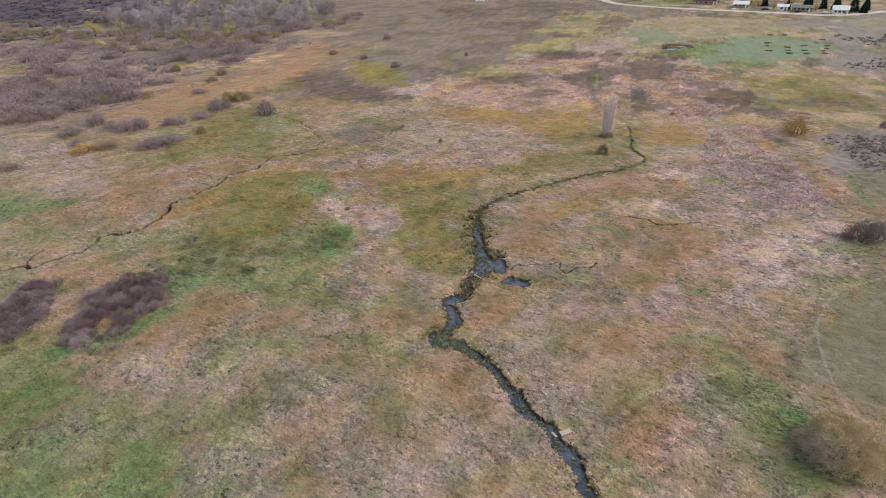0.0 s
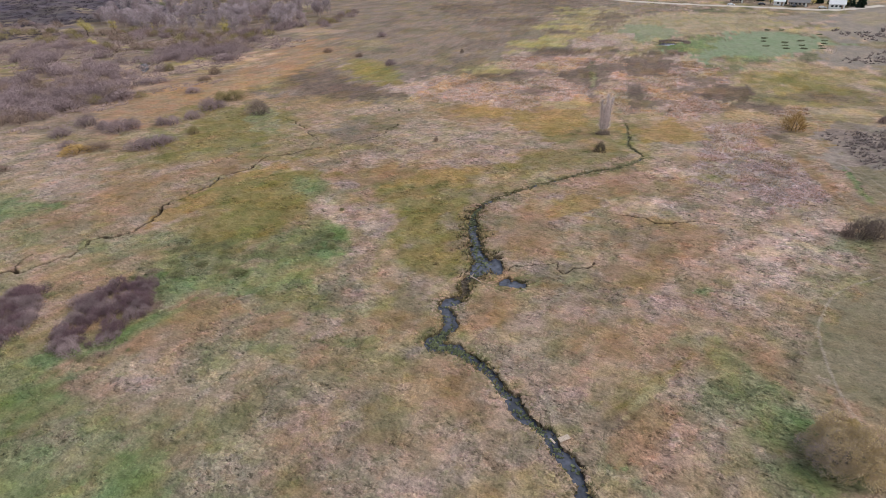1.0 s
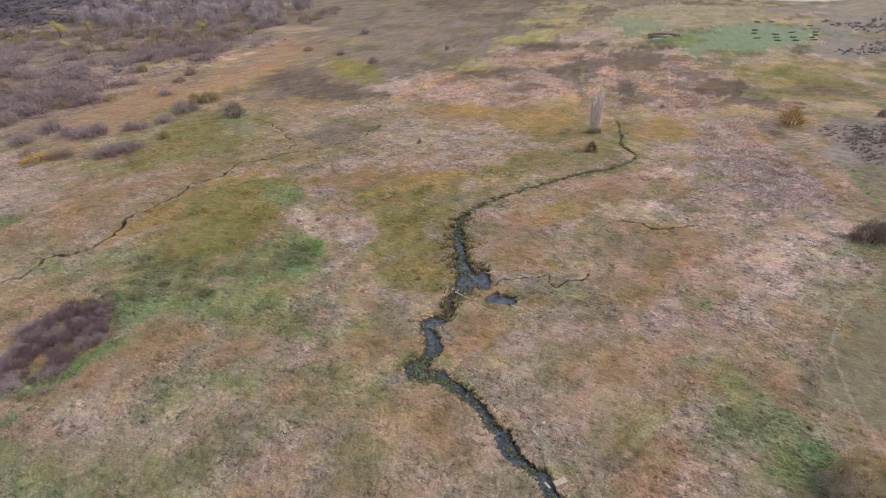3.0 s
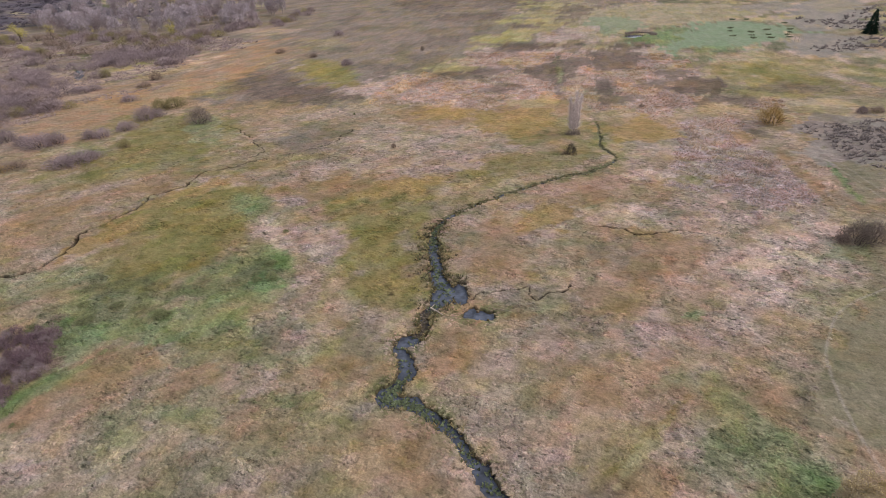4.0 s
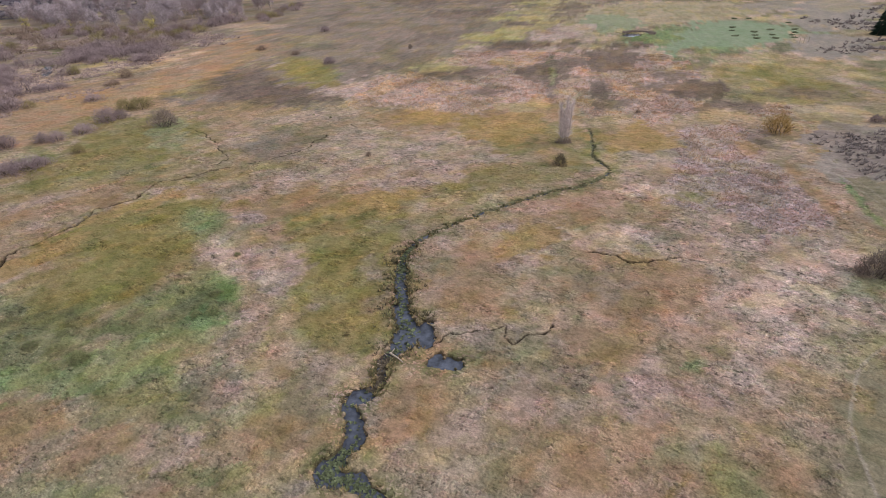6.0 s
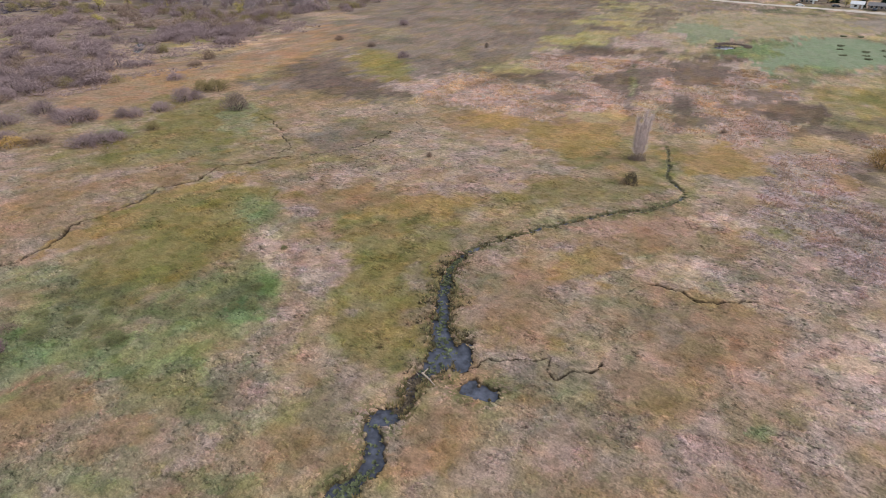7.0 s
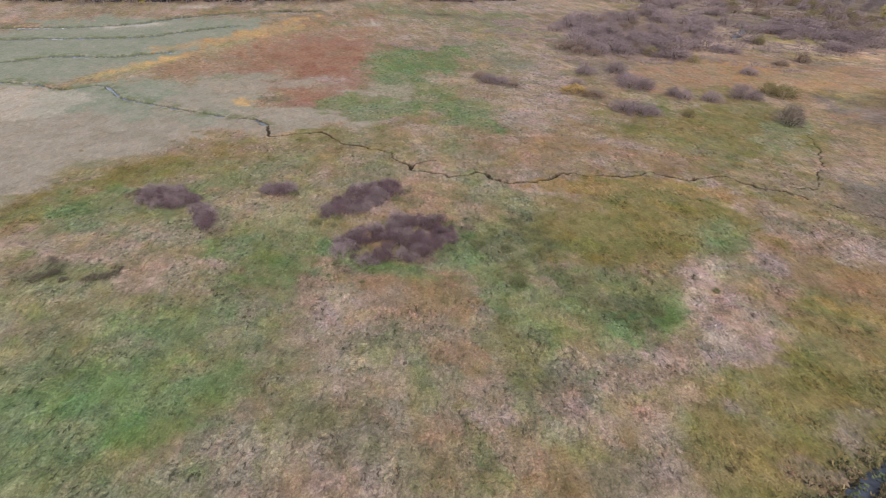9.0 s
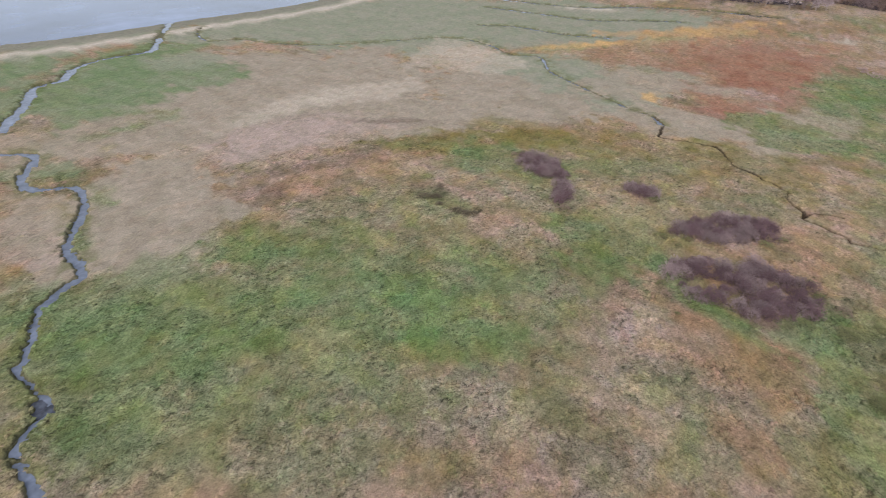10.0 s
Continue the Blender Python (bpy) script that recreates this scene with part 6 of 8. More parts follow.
def big_mesh(name, x, y, z, faces, mat, colours=None, even=True, alpha=None):
    me = bpy.data.meshes.new(name)
    n, k = len(faces), faces.shape[1]
    me.vertices.add(len(x))
    me.vertices.foreach_set("co", np.stack([x, y, z], 1).astype(np.float32).ravel())
    me.loops.add(n * k)
    me.loops.foreach_set("vertex_index", faces.astype(np.int32).ravel())
    me.polygons.add(n)
    me.polygons.foreach_set("loop_start", np.arange(0, n * k, k, dtype=np.int32))
    if colours is not None:
        layer = me.color_attributes.new("cover", "FLOAT_COLOR", "POINT")
        layer.data.foreach_set("color", np.concatenate([colours, np.ones((len(x), 1)) if alpha is None else alpha[:, None]], 1).astype(np.float32).ravel())
    me.materials.append(mat)
    me.update(calc_edges=True)
    if even:
        me.shade_smooth()
    return me


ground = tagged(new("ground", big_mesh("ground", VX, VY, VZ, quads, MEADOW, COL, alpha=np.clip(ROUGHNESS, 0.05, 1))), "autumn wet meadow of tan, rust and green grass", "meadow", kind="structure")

# water in the channels, level, cut to the cells that the banks enclose
WATER_LEVEL = -0.36
mid_edge = EDGE[quads].mean(1)
mid_number = NUMBER[quads[:, 0]]
wet = (mid_edge < 0.3) & (mid_number >= 0)
for number in sorted(set(mid_number[wet])):
    pick = quads[wet & (mid_number == number)]
    used, back = np.unique(pick, return_inverse=True)
    me = big_mesh("water", VX[used], VY[used], np.full(len(used), WATER_LEVEL), back.reshape(pick.shape), SKY_PALE_WATER if number in (2, 3, 5, 12, 13, 14, 15) else WATER)
    tagged(new("water", me), "still slate-blue water between low grassy banks", "water", kind="structure")
far_shore = [(x, y) for x, y in SHORE]
me = mesh_of("lake_water", [(x, y, -0.42) for x, y in far_shore] + [(-3600, -700, -0.42), (-3600, -4200, -0.42), (3600, -4200, -0.42), (3600, -900, -0.42)],
             [list(range(len(far_shore) + 4))], LAKE)
tagged(new("lake_water", me), "wide pale lake under a grey sky", "lake", kind="structure")


def ground_at(x, y):
    return float(lie(np.array([float(x)]), np.array([float(y)]))[0])


# ---- grass ----
def tussocks(name, label, x0, x1, y0, y1, number, seed, reach=150.0):
    """Low matted grass tussocks strewn over a stretch of meadow: jagged fans that droop from an off-centre crest, all one mesh."""
    rng = np.random.default_rng(seed)
    x, y = rng.uniform(x0, x1, number), rng.uniform(y0, y1, number)
    away = np.hypot(x, y - 22)
    keep = rng.random(number) < np.clip(1.25 - away / reach, 0.12, 1)
    keep &= ~((x > -2) & (y < 27 + 0.3 * x))
    x, y = x[keep], y[keep]
    col, high, thick, rough = cover(x, y)
    edge, _, _ = to_channel(x, y)
    lumps = smooth(0.38, 0.6, fbm(x / 1.9, y / 1.9, seed, 2))
    keep = (rng.random(len(x)) < thick * rough * (0.12 + 0.88 * lumps)) & (edge > 0.2) & (high > 0.35)
    x, y, col, high, rough = x[keep], y[keep], col[keep], high[keep], rough[keep]
    n, rim = len(x), 6
    z = lie(x, y)
    col = np.clip(col * rng.normal(1.04, 0.07, (n, 1)), 0.01, 0.9) * rng.normal(1, 0.02, (n, 3))
    wide = rng.uniform(0.14, 0.34, n) * (0.6 + 0.5 * rough)
    tall = wide * rng.uniform(0.3, 0.65, n)
    wind = 5.9 + 2.2 * (fbm(x / 22, y / 22, 4) - 0.5)
    lean = wide * rng.uniform(0.1, 0.7, n)
    vx, vy, vz = [x + lean * np.cos(wind)], [y + lean * np.sin(wind)], [z + tall]
    start = rng.uniform(0, 6.2832, n)
    for k in range(rim):
        t = start + 6.2832 * k / rim + rng.normal(0, 0.2, n)
        r = wide * np.where(k % 2 == 0, rng.uniform(0.8, 1.5, n), rng.uniform(0.4, 0.8, n))
        vx.append(x + r * np.cos(t) * 1.25)
        vy.append(y + r * np.sin(t))
        vz.append(z + np.where(rng.random(n) < 0.3, tall * rng.uniform(0.1, 0.5, n), -0.04))
    X, Y, Z = (np.stack(v, 1).reshape(-1) for v in (vx, vy, vz))
    C = np.repeat(col, rim + 1, 0)
    base = np.arange(n)[:, None] * (rim + 1)
    faces = np.concatenate([np.concatenate([base, base + 1 + k, base + 1 + (k + 1) % rim], 1) for k in range(rim)])
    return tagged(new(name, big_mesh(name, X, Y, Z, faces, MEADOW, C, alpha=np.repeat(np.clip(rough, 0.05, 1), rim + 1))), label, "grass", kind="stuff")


def reed_stand(number, x0, x1, y0, y1, seed):
    """Upright dry reeds with pale plumes, all one mesh."""
    rng = np.random.default_rng(seed)
    x, y = rng.uniform(x0, x1, number), rng.uniform(y0, y1, number)
    col, high, thick, _ = cover(x, y)
    edge, _, _ = to_channel(x, y)
    keep = (high > 1.15) & (edge > 0.3) & (rng.random(number) < 0.25 + 0.75 * smooth(0.4, 0.55, fbm(x / 2.2, y / 2.2, seed, 2)))
    x, y, col, high = x[keep], y[keep], col[keep], high[keep]
    n = len(x)
    z = lie(x, y) - 0.05
    col = np.clip(col * rng.normal(1.62, 0.12, (n, 1)) * np.array((1.03, 1.0, 0.88)), 0.01, 0.9)
    vx, vy, vz, cc = [], [], [], []
    for b in range(4):
        t, r = rng.uniform(0, 6.2832, n), rng.uniform(0, 0.3, n)
        size, half = high * rng.uniform(0.15, 0.3, n), rng.uniform(0.1, 0.2, n)
        bx, by = x + r * np.cos(t), y + r * np.sin(t)
        vx += [bx - half * np.sin(t), bx + half * np.sin(t), bx + size * (0.25 * np.cos(t) + 0.15)]
        vy += [by + half * np.cos(t), by - half * np.cos(t), by + size * 0.25 * np.sin(t)]
        vz += [z, z, z + size * rng.uniform(0.6, 0.9, n)]
        shade = rng.normal(1, 0.08, (n, 1))
        cc += [col * shade] * 3
    X, Y, Z = (np.stack(v, 1).reshape(-1) for v in (vx, vy, vz))
    me = big_mesh("reeds", X, Y, Z, np.arange(len(X)).reshape(-1, 3), BLADES, np.stack(cc, 1).reshape(-1, 3), even=False)
    return tagged(new("reeds", me), "stand of dry pinkish-tan reeds", "reeds", kind="stuff")


tussocks("grass", "matted tussocks of autumn meadow grass in tan and olive", -105, 58, 8, 125, 440000, 1)
tussocks("grass", "matted tussocks of autumn meadow grass in tan and olive", -125, 30, -60, 8, 150000, 2)
reed_stand(110000, -60, 60, 60, 235, 3)


def bank_sedge(seed):
    """Dark sedge tussocks that overhang the creek's edges."""
    rng = np.random.default_rng(seed)
    pick = SAMPLES[(SAMPLES[:, 4] >= 0) & (SAMPLES[:, 0] > -40) & (SAMPLES[:, 1] > 25) & (SAMPLES[:, 1] < 118)]
    pick = np.repeat(pick, np.where(pick[:, 4] == 0, 2, np.where(pick[:, 1] > 58, 11, 2)), 0)
    n = len(pick)
    turn, out = rng.uniform(0, 6.2832, n), pick[:, 2] + 0.15 + np.abs(rng.normal(0, np.where((pick[:, 1] > 64) & (pick[:, 1] < 90), 1.2, 0.4), n))
    x, y = pick[:, 0] + out * np.cos(turn), pick[:, 1] + out * np.sin(turn)
    edge, _, _ = to_channel(x, y)
    keep = (edge > -0.12) & (edge < 2.6) & (rng.random(n) < 0.15 + 0.85 * smooth(0.42, 0.6, fbm(x / 1.1, y / 1.1, 8)))
    x, y, edge = x[keep], y[keep], edge[keep]
    n = len(x)
    z = lie(x, y) - 0.08 - 0.3 * smooth(0.15, -0.1, edge)
    marsh = (y > 64) & (y < 90)
    col = np.where((marsh & (rng.random(n) < 0.55))[:, None], np.array(lin(74, 68, 52)), np.array(lin(104, 98, 70))) * rng.normal(1, 0.22, (n, 1)) * rng.normal(1, 0.05, (n, 3))
    col = np.where(rng.random((n, 1)) < 0.3, np.array(lin(140, 122, 88)) * rng.normal(1, 0.15, (n, 1)), col)
    size = rng.uniform(0.25, 0.6, n)
    vx, vy, vz, cc = [], [], [], []
    for b in range(6):
        t = rng.uniform(0, 6.2832, n)
        half = size * 0.16
        vx += [x - half * np.sin(t), x + half * np.sin(t), x + size * np.cos(t) * 0.7]
        vy += [y + half * np.cos(t), y - half * np.cos(t), y + size * np.sin(t) * 0.7]
        vz += [z, z, z + size * rng.uniform(0.3, 0.9, n)]
        cc += [col, col, col]
    X, Y, Z = (np.stack(v, 1).reshape(-1) for v in (vx, vy, vz))
    me = big_mesh("bank_sedge", X, Y, Z, np.arange(len(X)).reshape(-1, 3), BLADES, np.clip(np.stack(cc, 1).reshape(-1, 3), 0.01, 0.9), even=False)
    return tagged(new("bank_sedge", me), "dark green sedge tussocks overhanging the creek banks", "sedge", kind="stuff")


bank_sedge(6)


def creek_bed(seed):
    """Weed, mud and stones that break the water's face in the shallow reaches."""
    rng = np.random.default_rng(seed)
    pick = SAMPLES[(SAMPLES[:, 4] == 1)]
    pick = np.repeat(pick, 9, 0)
    n = len(pick)
    x, y = pick[:, 0] + rng.normal(0, 0.45, n), pick[:, 1] + rng.normal(0, 0.45, n)
    share = np.select([(y > 59.3) & (y < 64.6), (y > 46.5) & (y < 52), (y > 36) & (y < 46.5), y > 82, y > 64], [0.75, 0.5, 0.12, 0.45, 0.2], 0.05)
    edge, _, _ = to_channel(x, y)
    keep = (edge < 0.05) & (rng.random(n) < share * smooth(0.35, 0.6, fbm(x / 0.7, y / 0.7, 9) + 0.12))
    x, y = x[keep], y[keep]
    n = len(x)
    stony = (y > 59.3) & (y < 64.6)
    col = np.where(stony[:, None], np.array(lin(92, 82, 70)), np.array(lin(88, 94, 70))) * rng.normal(1, 0.25, (n, 1))
    size = rng.uniform(0.1, 0.3, n)
    vx, vy, vz, cc = [], [], [], []
    for b in range(4):
        t = rng.uniform(0, 6.2832, n)
        vx += [x + size * np.cos(t), x + size * np.cos(t + 2), x + size * np.cos(t + 4.1)]
        vy += [y + size * np.sin(t), y + size * np.sin(t + 2), y + size * np.sin(t + 4.1)]
        vz += [np.full(n, WATER_LEVEL - 0.02), np.full(n, WATER_LEVEL - 0.02), WATER_LEVEL + rng.uniform(0.05, 0.18, n)]
        cc += [col, col, col * 1.2]
    X, Y, Z = (np.stack(v, 1).reshape(-1) for v in (vx, vy, vz))
    me = big_mesh("creek_weed", X, Y, Z, np.arange(len(X)).reshape(-1, 3), BLADES, np.clip(np.stack(cc, 1).reshape(-1, 3), 0.01, 0.9), even=False)
    return tagged(new("creek_weed", me), "dark green weed and muddy stones in the shallow creek", "water weed", kind="stuff")


creek_bed(8)


# ---- woody plants ----
def tube(verts, faces, a, b, ra, rb, sides=3):
    """A tapered stick from a to b."""
    a, b = Vector(a), Vector(b)
    q = (b - a).to_track_quat("Z", "Y")
    k = len(verts)
    for p, r in ((a, ra), (b, rb)):
        for i in range(sides):
            t = 2 * math.pi * i / sides
            verts.append(p + q @ Vector((r * math.cos(t), r * math.sin(t), 0)))
    for i in range(sides):
        j = (i + 1) % sides
        faces.append((k + i, k + j, k + sides + j, k + sides + i))


def stem(verts, faces, points, radii, sides=3):
    """A bent tapering stem that grows from the root, the first vertex of the mesh."""
    rings = []
    for n, (p, r) in enumerate(zip(points, radii)):
        a, b = Vector(points[max(0, n - 1)]), Vector(points[min(len(points) - 1, n + 1)])
        q = (b - a).to_track_quat("Z", "Y")
        rings.append(len(verts))
        verts.extend(Vector(p) + q @ Vector((r * math.cos(6.2832 * i / sides), r * math.sin(6.2832 * i / sides), 0)) for i in range(sides))
    for i in range(sides):
        j = (i + 1) % sides
        faces.append((0, rings[0] + j, rings[0] + i))
        for k, m in zip(rings, rings[1:]):
            faces.append((k + i, k + j, m + j, m + i))


def spike(verts, faces, a, b, r):
    """A thin twig that ends in a point."""
    a, b = Vector(a), Vector(b)
    q = (b - a).to_track_quat("Z", "Y")
    k = len(verts)
    for i in range(3):
        t = 2 * math.pi * i / 3
        verts.append(a + q @ Vector((r * math.cos(t), r * math.sin(t), 0)))
    verts.append(b)
    faces.extend(((k, k + 1, k + 3), (k + 1, k + 2, k + 3), (k + 2, k, k + 3)))


def sliver(verts, faces, a, b, r, rng):
    """A tapering spray of fine twigs."""
    a, b = Vector(a), Vector(b)
    side = (b - a).cross(Vector((rng.gauss(0, 1), rng.gauss(0, 1), rng.gauss(0, 1)))).normalized() * r
    k = len(verts)
    verts.extend((a - side, a + side, b))
    faces.append((k, k + 1, k + 2))


def leaf(verts, faces, p, size, rng):
    """A small leaf spray: two bent triangles."""
    k = len(verts)
    u = Vector((rng.gauss(0, 1), rng.gauss(0, 1), rng.gauss(0, 0.6))).normalized()
    v = u.cross(Vector((rng.gauss(0, 1), rng.gauss(0, 1), rng.gauss(0, 1)))).normalized()
    verts.extend((p - u * size, p + v * size * 0.6, p + u * size, p - v * size * 0.6 + Vector((0, 0, size * 0.3))))
    faces.extend(((k, k + 1, k + 2), (k, k + 2, k + 3)))


def shrub_meshes(seed, stems, twigs, thin, mat, spread=0.5):
    """Stems and twigs of a dome-shaped leafless shrub, one metre wide and high."""
    rng = random.Random(seed)
    sv, sf, tv, tf = [Vector((0, 0, -0.2))], [], [], []
    for s in range(stems):
        turn, lean = rng.uniform(0, 2 * math.pi), math.sqrt(rng.random())
        base = Vector((math.cos(turn), math.sin(turn), 0)) * 0.16 * lean + Vector((rng.gauss(0, 0.04), rng.gauss(0, 0.04), 0))
        tip = Vector((math.cos(turn) * spread * lean, math.sin(turn) * spread * lean, (1 - 0.55 * lean ** 2) * rng.uniform(0.4, 0.7)))
        knee = base.lerp(tip, 0.5) + Vector((rng.gauss(0, 0.03), rng.gauss(0, 0.03), 0.06))
        base.z = -0.08
        stem(sv, sf, (base, knee, tip), (thin * 1.3, thin, thin * 0.5))
        for k in range(twigs // stems):
            a, up, r = rng.uniform(0, 2 * math.pi), rng.random() ** 0.8, (0.35 + 0.65 * rng.random()) ** 0.6
            side = math.sqrt(1 - up * up)
            lump = 0.86 + 0.2 * math.sin(3 * a + seed) * side + rng.gauss(0, 0.05)
            p = Vector((math.cos(a) * side * spread * r * lump, math.sin(a) * side * spread * r * lump, 0.9 * up * r * lump))
            out = Vector((p.x * 0.8 + rng.gauss(0, 0.25), p.y * 0.8 + rng.gauss(0, 0.25), 0.35 + rng.random() * 0.5)).normalized()
            sliver(tv, tf, p, p + out * rng.uniform(0.06, 0.13), thin * rng.uniform(0.7, 1.1), rng)
    return mesh_of("framework", sv, sf, DARKBARK if mat is not TWIGS["pale"] else BARK), mesh_of("crown", tv, tf, mat)


SHRUB_LABELS = {"purple": "leafless purple-brown willow shrub in the meadow", "brown": "leafless brown willow shrub in dry grass", "olive": "olive-brown shrub with fading leaves",
                "grey": "dense grey-brown leafless shrub on the grass", "orange": "rounded orange-brown autumn shrub", "gold": "low yellow-brown autumn shrub",
                "moss": "small dark green shrub in the meadow", "dark": "dark leafless bush, where low a stand-in for a wet hollow"}
SHRUBS = {}
for k, tint in enumerate(SHRUB_LABELS):
    SHRUBS[tint] = [shrub_meshes(100 + 10 * k + v, 16, 1800, 0.008, TWIGS[tint]) for v in range(2)]
THIN_SHRUBS = {tint: [shrub_meshes(300 + 10 * k + v, 6, 820, 0.0105, TWIGS[tint]) for v in range(3)] for k, tint in enumerate(("purple", "brown", "olive"))}
PLACER = random.Random(5)


def shrub(tint, x, y, wide, high, thin=False, group="", hill=False):
    stems, twigs = PLACER.choice((THIN_SHRUBS if thin else SHRUBS)[tint])
    if hill:
        ob = thing("hillside_shrub", x, y, ground_at(x, y), "large leafless dusky shrub on a far hillside", "shrub", "shrubs of the hillside")
    else:
        ob = thing("willow_shrub" if tint in ("purple", "brown", "grey") else "shrub", x, y, ground_at(x, y), SHRUB_LABELS[tint], "shrub", group)
    ob.rotation_euler.z = PLACER.uniform(0, 6.28)
    ob.scale = (wide * PLACER.uniform(0.95, 1.15), wide * PLACER.uniform(0.95, 1.15), high)
    part("framework", stems, ob)
    part("crown", twigs, ob)
    return ob


def scatter(x, y, rx, ry, turn, number, gap, rng):
    """Places inside an oval, no two closer than gap."""
    out, turn = [], radians(turn)
    for _ in range(number * 40):
        a, r = rng.uniform(0, 6.2832), math.sqrt(rng.random())
        u, v = rx * r * math.cos(a), ry * r * math.sin(a)
        p = (x + u * math.cos(turn) - v * math.sin(turn), y + u * math.sin(turn) + v * math.cos(turn))
        if all((p[0] - q[0]) ** 2 + (p[1] - q[1]) ** 2 > gap * gap for q in out):
            out.append(p)
            if len(out) == number:
                break
    return out


def shrub_belt(tint, x, y, rx, ry, turn, number):
    for px, py in scatter(x, y, rx, ry, turn, number, 2.6, PLACER):
        one = PLACER.choice(("purple", "purple", "brown")) if tint == "dim" else tint if tint != "mix" else PLACER.choice(("purple", "purple", "brown", "olive"))
        wide = PLACER.uniform(5.0, 10.0) * (1.5 if tint == "dim" else 1.0)
        if one == "brown" and tint == "brown":
            wide *= 0.8
        shrub(one, px, py, wide, wide * PLACER.uniform(0.42, 0.62), True, "willow shrubs on the flood plain", tint == "dim")


# these six low dark shrubs stand in for flat wet hollows
shrub("dark", -62.6, -2.0, 2.3, 0.65)
shrub("dark", -63.3, -0.4, 2.1, 0.60)
shrub("dark", -61.7, 1.2, 1.5, 0.45)
shrub("dark", -61.6, 4.2, 2.2, 0.55)
shrub("dark", -61.8, 5.8, 1.8, 0.50)
shrub("dark", -62.1, 7.0, 1.5, 0.45)
shrub("moss", -41.5, 68.6, 2.6, 0.7)
shrub("moss", -43.3, 67.4, 1.9, 0.5)
shrub("moss", -43.6, 72.2, 1.9, 0.5)
shrub("moss", -51.2, 57.7, 1.3, 0.6)
shrub("moss", -59.6, 58.4, 2.4, 0.5)
shrub("moss", -57.7, 61.1, 1.9, 0.5)
shrub("moss", -64.4, 57.5, 2.1, 0.7)
shrub("moss", -52.6, 57.8, 2.1, 0.6)
shrub("moss", -58.4, 148.5, 0.9, 0.6)
shrub("moss", -63.7, 149.9, 0.8, 0.4)
shrub("moss", -61.2, 54.5, 3.1, 0.9)
shrub("moss", -51.8, 57.0, 2.4, 1.0)
shrub("moss", -55.3, 37.6, 0.7, 0.3)
shrub("grey", -99.0, 137.1, 7.4, 5.4)
shrub("olive", -116.3, 150.2, 7.5, 4.1)
shrub("olive", -119.8, 148.0, 5.4, 4.1)
shrub("brown", -147.1, 182.0, 5.5, 4.2)
shrub("olive", -170.8, 184.8, 4.9, 3.6)
shrub("purple", -164.8, 164.8, 6.0, 1.9)
shrub("purple", -159.8, 166.8, 7.5, 2.5)
shrub("purple", -136.4, 155.1, 6.3, 2.7)
shrub("brown", -144.8, 172.6, 6.3, 2.4)
shrub("purple", -116.9, 137.6, 6.7, 4.8)
shrub("purple", -115.2, 140.6, 4.8, 3.1)
shrub("purple", -116.2, 129.0, 6.5, 3.0)
shrub("purple", -118.2, 122.8, 4.5, 3.3)
shrub("purple", -120.7, 121.1, 4.1, 2.9)
shrub("olive", -106.1, 116.4, 3.8, 2.7)
shrub("purple", -109.4, 105.5, 8.4, 3.4)
shrub("purple", -112.3, 103.1, 7.4, 3.0)
shrub("purple", -108.4, 108.5, 5.1, 2.6)
shrub("purple", -129.0, 113.8, 8.3, 4.2)
shrub("purple", -126.6, 116.4, 5.7, 3.8)
shrub("purple", -134.8, 114.6, 5.0, 3.0)
shrub("purple", -142.1, 116.2, 6.8, 4.0)
shrub("purple", -141.7, 106.7, 7.0, 3.4)
shrub("gold", -126.6, 97.1, 8.8, 2.3)
shrub("brown", -122.9, 100.6, 7.0, 2.3)
shrub("purple", -169.0, 118.5, 10.2, 4.0)
shrub("purple", -164.4, 121.4, 8.8, 3.9)
shrub("purple", -172.0, 115.3, 6.7, 3.0)
shrub("purple", -84.5, 210.3, 4.9, 3.0)
shrub("brown", -104.0, 223.5, 3.7, 2.1)
shrub("purple", -113.8, 275.3, 5.7, 3.2)
shrub("brown", -123.3, 232.1, 5.6, 2.5)
shrub("brown", -39.5, 124.1, 1.5, 1.5)
shrub("dark", 0.7, 125.0, 3.4, 3.2)
shrub("orange", 47.3, 150.6, 6.7, 5.3)
shrub("grey", 43.9, 92.5, 5.3, 4.3)
shrub("grey", 46.5, 93.1, 4.9, 4.1)
shrub("brown", 42.3, 92.5, 2.4, 1.6)
shrub("grey", -61.6, 237.8, 2.1, 2.4)
shrub("moss", -45.8, 81.8, 1.2, 0.8)
shrub("brown", 18.8, 162.5, 1.5, 1.0)
shrub("purple", -159.6, 206.9, 5.6, 3.4)
shrub("purple", -180.8, 167.3, 5.3, 2.6)
shrub("purple", 69.7, 158.7, 3.2, 2.3)
shrub("brown", 73.3, 160.0, 4.6, 1.8)
shrub("purple", -137.4, 77.5, 7.0, 2.5)
shrub("brown", -141.1, 76.2, 5.9, 2.2)
shrub("purple", -135.6, 80.3, 5.4, 2.5)
shrub("brown", -133.4, 83.0, 4.1, 1.8)
shrub("purple", -131.8, 99.6, 4.6, 2.5)
shrub_belt("dim", -288, 53, 23, 7, 57, 30)
shrub_belt("dim", -271, 83, 24, 7, 58, 30)
shrub_belt("dim", -294, 71, 50, 7, 60, 46)
shrub_belt("purple", -261, 205, 48, 23, 160, 36)
shrub_belt("purple", -180, 218, 28, 17, 153, 34)
shrub_belt("brown", -193, 146, 31, 15, 164, 16)
shrub_belt("purple", -181, 128, 20, 10, 175, 10)
shrub_belt("mix", -226, 247, 74, 33, 180, 60)
